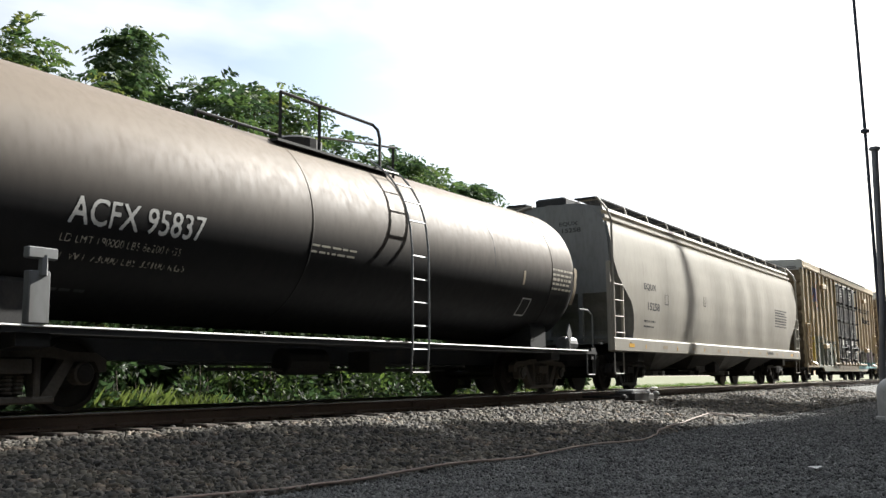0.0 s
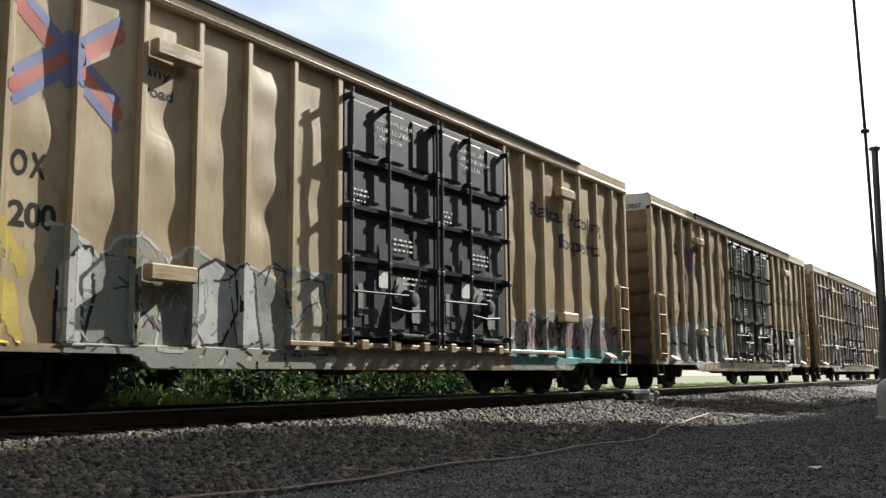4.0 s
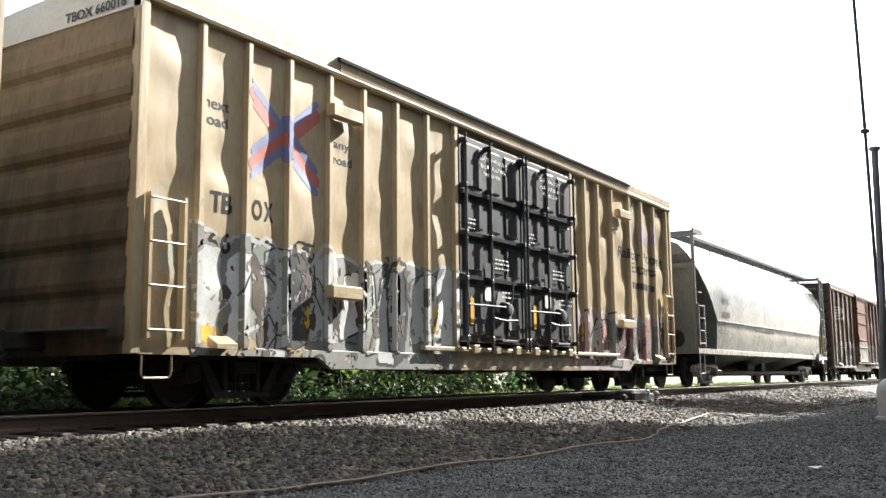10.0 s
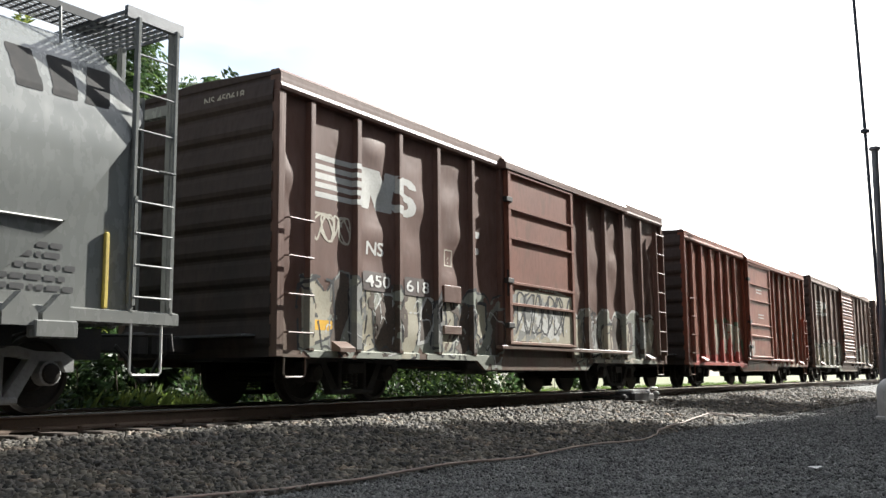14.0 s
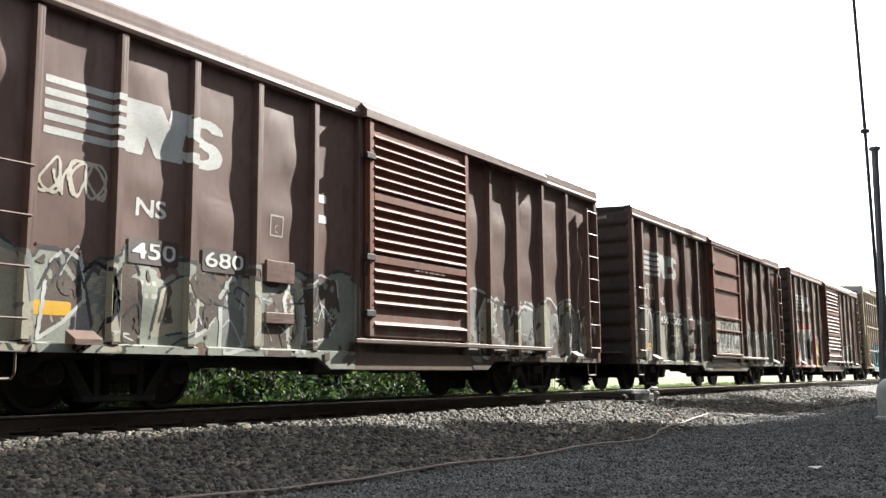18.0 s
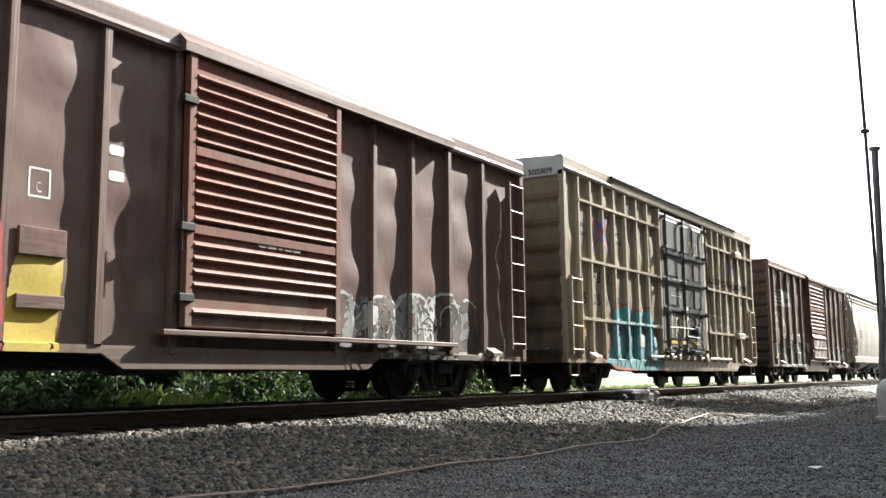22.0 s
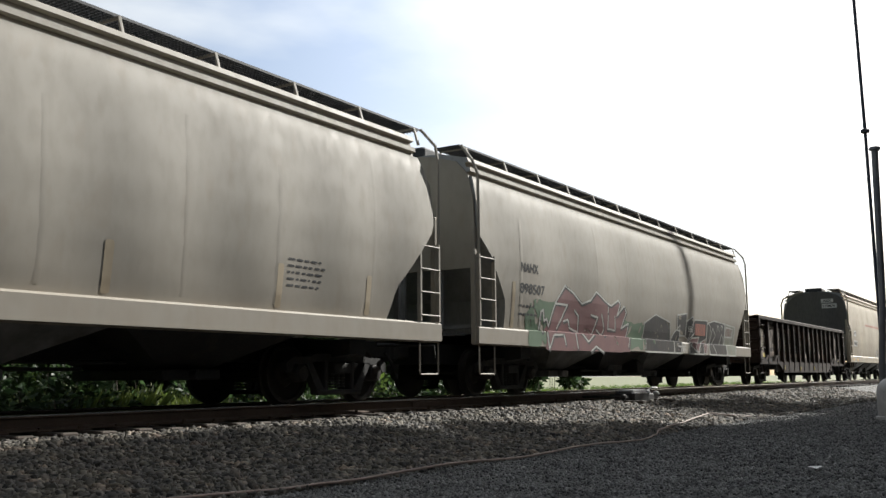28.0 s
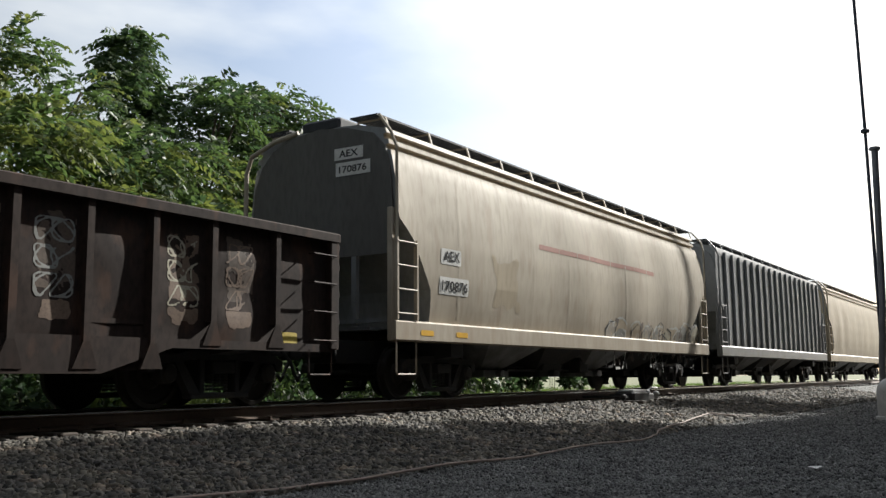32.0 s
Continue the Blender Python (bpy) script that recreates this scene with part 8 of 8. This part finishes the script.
paint(box9, "graffiti", worn(blot(0.5, 6.2, 0.6, 1.0, 93, 0.3, 3.0), 93, 4.0, 0.6), m_redspray, rel9, 0.02, lift=0.013)
for xx, zz, n in ((7.4, 3.32, 2), (7.55, 2.45, 2)):
    bars(box9, door_front, xx, zz, 0.7, n, m_white, 0.05, 0.11, int(xx * 10))
paint(box9, "graffiti", lines(scribble(6.15, 6.75, 1.0, 1.5, 5, 9), 0.05), m_pale, door_front, 0.0125, lift=0.03)
bars(box9, rel9, 13.1, 1.55, 0.3, 3, m_cream, 0.03, 0.07, 99)
plate(box9, rel9, 14.6, 0.85, 0.4, 0.2, m_orange)
hatch(box9, rel9, 10.0, 14.2, 0.66, 0.80, m_cream, 0.7)

# tan box car with teal graffiti
crossed_arms(box13, rel13, 1.55, 2.7, 3.22, 4.2)
letters(box13, rel13, "next", 0.86, 3.72, 0.38, 0.12, DARK, 0.02)
letters(box13, rel13, "load", 0.86, 3.52, 0.38, 0.14, DARK, 0.02)
letters(box13, rel13, "any", 3.0, 3.72, 0.34, 0.12, DARK, 0.02)
letters(box13, rel13, "road", 3.0, 3.54, 0.4, 0.13, DARK, 0.02)
spaced(box13, rel13, "FBOX", (1.58, 1.86, 2.22, 2.46), 2.5, 0.19, 0.27, m_inkgrey, 0.03, "reporting_mark")
spaced(box13, rel13, "505809", (1.07, 1.6, 1.84, 2.22, 2.44, 3.0), 1.98, 0.19, 0.27, m_inkgrey)
plate(box13, rel13, 0.97, 1.12, 0.16, 0.5, m_orange)
plate(box13, lambda X, Z: rel13(X, Z) + 0.004, 0.9, 1.22, 0.3, 0.14, m_tan, "sticker")
TEAL = [[(2.52, 1.79), (2.8, 1.98), (3.53, 2.1), (4.25, 1.98), (4.84, 2.08), (5.37, 2.02), (5.6, 1.58), (5.9, 0.91), (5.83, 0.51), (4.11, 0.47), (2.02, 0.68), (2.48, 1.05)]]
layers(box13, rel13, [(m_teal, 0, TEAL), (m_skyblue, 0, [[(2.74, 1.69), (3.37, 1.78), (3.33, 1.03), (2.82, 0.88)], [(3.55, 1.97), (3.88, 2.04), (3.85, 0.85), (3.58, 0.58)], [(4.27, 1.98), (4.64, 1.95), (4.56, 1.29), (4.3, 0.86)], [(4.84, 2.04), (5.49, 1.58), (5.75, 0.9), (5.29, 0.67), (4.88, 1.31)]]),
                      (m_inkgrey, 0.06, [[(3.41, 1.75), (3.52, 1.23), (3.41, 0.71)], [(3.93, 1.94), (4.04, 1.4), (3.97, 0.58)], [(4.64, 1.87), (4.76, 1.16), (4.68, 0.59)], [(3.02, 1.43), (3.22, 1.51), (3.22, 1.38), (3.05, 1.33), (3.02, 1.43)], [(2.76, 0.51), (2.86, 0.82), (3.06, 0.57)], [(3.18, 0.51), (3.41, 0.83), (3.67, 0.51)], [(4.11, 0.51), (4.38, 0.79), (4.63, 0.52)], [(4.88, 0.52), (5.07, 0.81), (5.4, 0.56)], [(2.56, 1.55), (2.62, 1.18), (2.28, 0.8)]]),
                      (m_pinkspray, 0.07, [TEAL[0] + TEAL[0][:1]])], 133, keep=0.88)
plate(box13, lambda X, Z: rel13(X, Z) + 0.012, 4.25, 1.08, 0.5, 0.34, m_pale, "pasted_sheet")
paint(box13, "graffiti", worn(lines([curved(p, 4) for p in [[(9.92, 1.02), (9.94, 1.71), (10.52, 2.15), (11.33, 2.11), (11.64, 1.71)], [(10.69, 1.05), (10.9, 1.67), (11.55, 2.02)], [(11.84, 1.08), (11.98, 1.95), (12.69, 2.11), (12.77, 1.33)], [(12.89, 1.11), (13.42, 1.81), (14.07, 1.61)]]], 0.06), 136, 4.0, 0.6), m_pale, rel13, 0.016)
for xx in (10.02, 12.14, 14.1):
    plate(box13, rel13, xx, 1.0, 0.16, 0.48, m_orange)
letters(box13, rel13, "Railcar Pooling Experts", 10.2, 3.08, 4.2, 0.34, DARK, 0.02)
for k, a in enumerate((12.0, 12.6, 13.2)):
    paint(box13, "faded_emblem_block", (lambda X, Z, a=a: (X - a) % 0.28 < 0.15, (a, a + 0.42, 3.55, 3.95)), m_lilac, rel13, 0.02)
d13 = lambda X, Z: np.full_like(X, 1.635)
paint(box13, "graffiti", lines([curved(p, 3) for p in scribble(8.3, 9.0, 3.8, 4.2, 4, 13)], 0.018), m_straw, d13, 0.0125)
paint(box13, "graffiti", worn(lines([[(6.92, 1.43), (6.97, 1.9), (7.25, 1.96), (7.28, 1.45), (6.92, 1.68), (7.36, 1.71)], [(6.3, 2.04), (6.62, 2.11), (6.62, 1.41)], [(7.57, 1.6), (7.64, 2.04), (7.94, 2.11), (7.91, 1.75)]], 0.06), 14, 5.0, 0.7), m_straw, d13, 0.014)
paint(box13, "worn_paint", blot(7.5, 8.1, 1.35, 2.0, 15, 0.8, 5.0, 0.3), m_straw, d13, 0.018)
paint(box13, "worn_paint", blot(8.5, 9.2, 1.5, 2.0, 16, 0.8, 5.0, 0.4), m_greyspray, d13, 0.018)
for xx in (6.5, 8.4, 7.4):
    plate(box13, d13, xx, 1.22, 0.5, 0.12, m_orange)
bars(box13, d13, 6.6, 2.6, 1.0, 2, m_pale, 0.025, 0.07, 88)
bars(box13, d13, 6.8, 2.95, 0.9, 1, m_pale, 0.14, 0.2, 89)
plate(box13, d13, 7.75, 1.9, 0.28, 0.4, m_white, "latch_plate")
hatch(box13, rel13, 6.1, 13.0, 0.54, 0.66, m_cream)

# later hoppers
bars(hop15, flow15, 1.9, 2.6, 0.9, 3, m_inkgrey, 0.05, 0.14, 51)
for xx in (3.0, 6.2, 9.4, 12.4, 15.2, 17.2):
    paint(hop15, "rust_streak", (lambda X, Z: np.ones(X.shape, bool), (xx, xx + 0.14, 1.32, 1.95)), m_hopper_tan, flow15, 0.03)
bars(hop15, flow15, 8.2, 1.55, 1.6, 2, m_hopper_tan, 0.05, 0.1, 52)
bars(hop15, flow15, 15.4, 2.0, 0.8, 5, m_inkgrey, 0.03, 0.09, 53)
letters(hop16, flow16, "NAHX", 1.66, 2.42, 0.74, 0.19, m_inkgrey, 0.02, "reporting_mark")
letters(hop16, flow16, "898507", 1.62, 2.0, 1.08, 0.2, m_inkgrey, 0.02, "car_number")
bars(hop16, flow16, 1.62, 1.75, 0.8, 2, m_inkgrey, 0.05, 0.16, 61)
paint(hop16, "rust_streak", (lambda X, Z: np.ones(X.shape, bool), (1.33, 1.46, 1.3, 2.2)), m_hopper_tan, flow16, 0.03)
both = lambda X, Z: np.where(Z < 1.29, 1.622, flow16(X, Z))
paint(hop16, "graffiti", blot(1.9, 4.2, 0.96, 1.95, 161, 0.5, 2.2, 0.25), m_green, both, 0.02, lift=0.003)
paint(hop16, "graffiti", blot(6.2, 9.3, 0.96, 1.75, 162, 0.5, 2.2, 0.25), m_green, both, 0.02, lift=0.003)
edgeM = [(2.67, 0.92), (2.77, 1.3), (3.06, 1.55), (3.28, 1.9), (3.73, 2.27), (4.13, 2.15), (4.56, 1.93), (5.0, 2.04), (5.3, 2.25), (5.85, 2.06), (6.19, 1.98), (6.67, 2.14), (6.8, 2.06), (6.61, 1.76), (7.05, 2.02), (7.21, 1.88), (6.99, 1.52), (7.38, 1.62), (7.24, 0.93), (2.78, 0.9)]


paint(hop16, "graffiti", worn(inside(edgeM), 160, 5.0, 0.85), m_maroon, both, 0.018, lift=0.006)
STROKE = [[(2.55, 1.25), (2.57, 1.65), (2.68, 1.7), (2.76, 1.47), (2.87, 1.53), (2.99, 1.37), (3.1, 1.61), (3.28, 1.9)], [(3.28, 1.9), (3.73, 2.27), (4.13, 2.15), (4.56, 1.93), (5.0, 2.04), (5.3, 2.25), (5.85, 2.06), (6.19, 1.98), (6.67, 2.14), (6.8, 2.06), (6.61, 1.76), (7.05, 2.02), (7.21, 1.88), (6.92, 1.48), (7.38, 1.62), (7.18, 1.04)], [(3.38, 1.34), (3.62, 1.59), (3.87, 1.87), (3.29, 1.87)], [(3.71, 1.51), (3.92, 1.56), (4.02, 1.38), (4.43, 1.3), (4.42, 1.66), (4.23, 1.77)], [(4.43, 1.3), (4.81, 1.1), (5.21, 1.31), (5.42, 1.67), (5.05, 1.71)], [(5.63, 1.76), (5.85, 1.42), (5.74, 1.27), (5.42, 1.39)], [(6.02, 1.93), (6.08, 1.43), (6.55, 1.42), (6.49, 1.75)], [(2.77, 1.24), (2.85, 0.9), (3.07, 1.2), (3.55, 1.22), (3.64, 1.02)], [(4.15, 1.26), (4.25, 0.95)], [(4.96, 0.9), (5.22, 1.01), (5.64, 0.89)]]
paint(hop16, "graffiti", worn(lines(STROKE, 0.085), 163, 4.0, 0.8), m_inkgrey, both, 0.016, lift=0.008)
paint(hop16, "graffiti", worn(lines([[(a - 0.02, b + 0.02) for a, b in p] for p in STROKE], 0.04), 164, 5.0, 0.85), m_pale, both, 0.014, lift=0.010)
slate = m_doorblack
for poly, mt in (([(8.3, 0.97), (8.4, 1.7), (9.2, 1.95), (10.3, 1.8), (10.5, 0.97)], slate),
                 ([(10.45, 0.97), (10.45, 1.32), (10.62, 1.5), (11.12, 1.75), (11.12, 0.97)], slate),
                 ([(10.9, 1.6), (10.9, 2.02), (11.67, 2.1), (11.63, 1.46), (11.12, 1.46), (11.12, 1.6)], slate),
                 ([(11.67, 1.88), (12.25, 2.04), (12.45, 1.57), (11.95, 1.36), (11.6, 1.45)], slate),
                 ([(11.7, 0.97), (11.9, 1.4), (12.4, 1.95), (13.6, 1.98), (13.55, 1.42), (13.2, 1.36), (13.3, 0.97)], slate),
                 ([(11.9, 1.2), (12.2, 1.42), (12.9, 1.46), (12.6, 0.98)], m_maroon),
                 ([(13.1, 0.98), (13.05, 1.32), (13.4, 1.4), (13.4, 0.98)], m_maroon),
                 ([(13.6, 0.97), (13.6, 1.9), (14.25, 2.0), (15.4, 1.96), (15.45, 0.97)], slate),
                 ([(15.4, 0.97), (15.4, 1.95), (16.45, 1.9), (16.4, 0.97)], m_greygreen),
                 ([(15.5, 1.55), (15.5, 1.85), (16.2, 1.82), (16.2, 1.55)], m_maroon)):
    paint(hop16, "graffiti", worn(inside(poly), int(poly[0][0] * 10), 5.0, 0.72), mt, both, 0.018, lift=0.005 if mt is slate else 0.008)
    paint(hop16, "graffiti", lines([poly + poly[:1]], 0.035), m_pale, both, 0.014, lift=0.010)
paint(hop16, "graffiti", lines([[(13.7, 1.9), (13.95, 1.8), (13.85, 1.3)], [(13.9, 1.3), (14.15, 1.8), (14.45, 1.55), (14.1, 1.3)], [(14.9, 1.3), (15.1, 1.62), (15.3, 1.5), (15.35, 1.25)],
                               [(13.5, 1.25), (13.7, 1.0)], [(14.0, 1.25), (14.3, 1.0)], [(15.3, 1.25), (15.45, 1.0)], [(11.7, 1.26), (11.8, 1.0)], [(12.3, 1.25), (12.5, 1.0), (12.75, 1.25)],
                               [(10.5, 1.25), (10.5, 1.0)], [(10.8, 1.24), (10.8, 1.16), (11.4, 1.16), (11.4, 1.24)], [(15.0, 1.75), (15.02, 1.9), (15.2, 1.86), (15.1, 1.75)], [(14.6, 1.7), (14.62, 1.88), (14.75, 1.84), (14.85, 1.7)]], 0.03), m_pale, both, 0.014, lift=0.011)
over = lambda X, Z: both(X, Z) + 0.012
plate(hop16, over, 12.47, 1.52, 0.96, 0.34, m_pinkspray, "painted_panel")
paint(hop16, "graffiti", lines([curved([(12.5 + 0.22 * k, 1.55), (12.55 + 0.22 * k, 1.82), (12.66 + 0.22 * k, 1.7), (12.6 + 0.22 * k, 1.55)], 4) for k in range(4)], 0.035), m_maroon, over, 0.014, lift=0.008)
letters(hop16, over, "666", 11.82, 1.58, 0.42, 0.2, m_white, 0.0, "graffiti_numbers")
letters(hop16, over, "18", 11.0, 1.0, 0.34, 0.13, m_white, 0.0, "graffiti_numbers")
plate(hop18, flow18, 1.36, 2.3, 0.66, 0.3, m_white, "number_panel")
plate(hop18, flow18, 1.33, 1.78, 0.95, 0.3, m_white, "number_panel")
lift = lambda X, Z: flow18(X, Z) + 0.008
letters(hop18, lift, "AEX", 1.44, 2.36, 0.5, 0.18, m_ink, 0.02, "reporting_mark")
letters(hop18, lift, "170876", 1.4, 1.84, 0.82, 0.18, m_ink, 0.02, "car_number")
g = Geo().box(0.008, 0.014, -0.95, -0.35, 4.0, 4.2).box(0.008, 0.014, -1.1, -0.38, 3.72, 3.95)
part("number_panel", g, m_white, hop18)
end_text(hop18, "AEX", 0.005, -0.45, 4.04, 0.4, 0.12, m_ink)
end_text(hop18, "170876", 0.005, -0.45, 3.77, 0.58, 0.12, m_ink)
bars(hop18, flow18, 5.1, 3.0, 7.5, 1, m_brickspray, 0.1, 0.2, 81)
sprayed(hop18, flow18, 8.6, 15.4, 1.75, 181, (m_hopper_tan, m_hopper_b, m_greyspray, m_hopper_tan, m_beige), 1.3)
paint(hop18, "stain", blot(3.0, 4.4, 1.5, 2.7, 182, 0.7, 2.0), m_hopper_tan, flow18, 0.03, lift=0.002)
for xx in (0.7, 1.8):
    plate(hop18, sill, xx, 1.05, 0.4, 0.09, m_orange)
for i in range(14):
    a = [0.15, 1.5, 2.85, 3.75, 4.6, 5.55, 6.45, 7.3, 8.2, 9.1, 10.0, 10.9, 12.7, 13.65][i]
    wd = 1.1 if i < 2 else 0.68
    paint(gon17, "faded_tag", worn(blot(a + 0.16, a + wd, 1.3, 2.2, 170 + i, 0.3, 2.0), 170 + i, 6.0, 0.25), (m_rustpale, m_smear, m_rustpale, m_smear)[i % 4], relg, 0.018, lift=0.003)
    paint(gon17, "faded_tag", blot(a + 0.16, a + wd - 0.02, 1.0, 1.25, 370 + i, 0.8, 5.0), m_rustpale, relg, 0.018, lift=0.003)
    strokes = [curved(p, 3) for k in range(3) for p in scribble(a + 0.2, a + wd - 0.08, 1.25 + 0.3 * k, 1.5 + 0.3 * k, 2, 470 + i * 3 + k)]
    paint(gon17, "faded_tag", worn(lines(strokes, 0.02), i, 5.0, 0.3), (m_beige, m_rustpale, m_greyspray)[i % 3], relg, 0.0125, lift=0.006)
for xx, zz in ((0.75, 1.0), (3.62, 0.55), (6.3, 0.52), (8.6, 0.55), (11.0, 0.52), (14.8, 0.85)):
    plate(gon17, relg, xx, zz, 0.42, 0.17, m_mustard)


def label_box(car, rel, x0, x1, z0, z1, mat, text=""):
    """A small outlined stencil panel."""
    paint(car, "stencil_frame", lines([[(x0, z0), (x1, z0), (x1, z1), (x0, z1), (x0, z0)]], 0.022), mat, rel, 0.011)
    if text:
        letters(car, rel, text, x0 + (x1 - x0) * 0.36, z0 + (z1 - z0) * 0.15, (x1 - x0) * 0.28, (z1 - z0) * 0.4, mat, 0.0, "stencil_letter", 0.011)


plate(box9, rel9, 13.02, 1.73, 0.42, 0.26, m_ink, "dark_label")
label_box(box9, lambda X, Z: rel9(X, Z) + 0.004, 13.02, 13.44, 1.73, 1.99, m_white)
label_box(box12, rel12, 4.38, 4.62, 2.28, 2.58, m_white, "C")
for car, rel in ((box8, rel8), (box10, rel10), (box11, rel11), (box14, rel14)):
    label_box(car, rel, 4.38, 4.62, 2.3, 2.58, m_cream, "C")
    for x in (12.62, 13.9):
        bars(car, rel, x, 1.6, 0.45, 3, m_cream, 0.03, 0.07, int(x * 10))


# ---------------------------------------------------------------- motion
def motions():
    for car, x in CARS:
        walk(car, [(float(t), pose(x - rolled(t), 1.6, 0)) for t in range(33)])
    # every wheelset turns with the distance rolled; sets at the same end of a truck share one set of keys
    first = {}
    for w, d in WHEELSETS:
        if d not in first:
            walk(w, [(k / 15, pose(d, 0, R_WHEEL + 0.004, 0, -math.degrees(rolled(k / 15) / R_WHEEL))) for k in range(481)])
            first[d] = w.animation_data
        else:
            w.rotation_mode = "QUATERNION"
            w.animation_data_create()
            w.animation_data.action = first[d].action
            w.animation_data.action_slot = first[d].action_slot


motions()
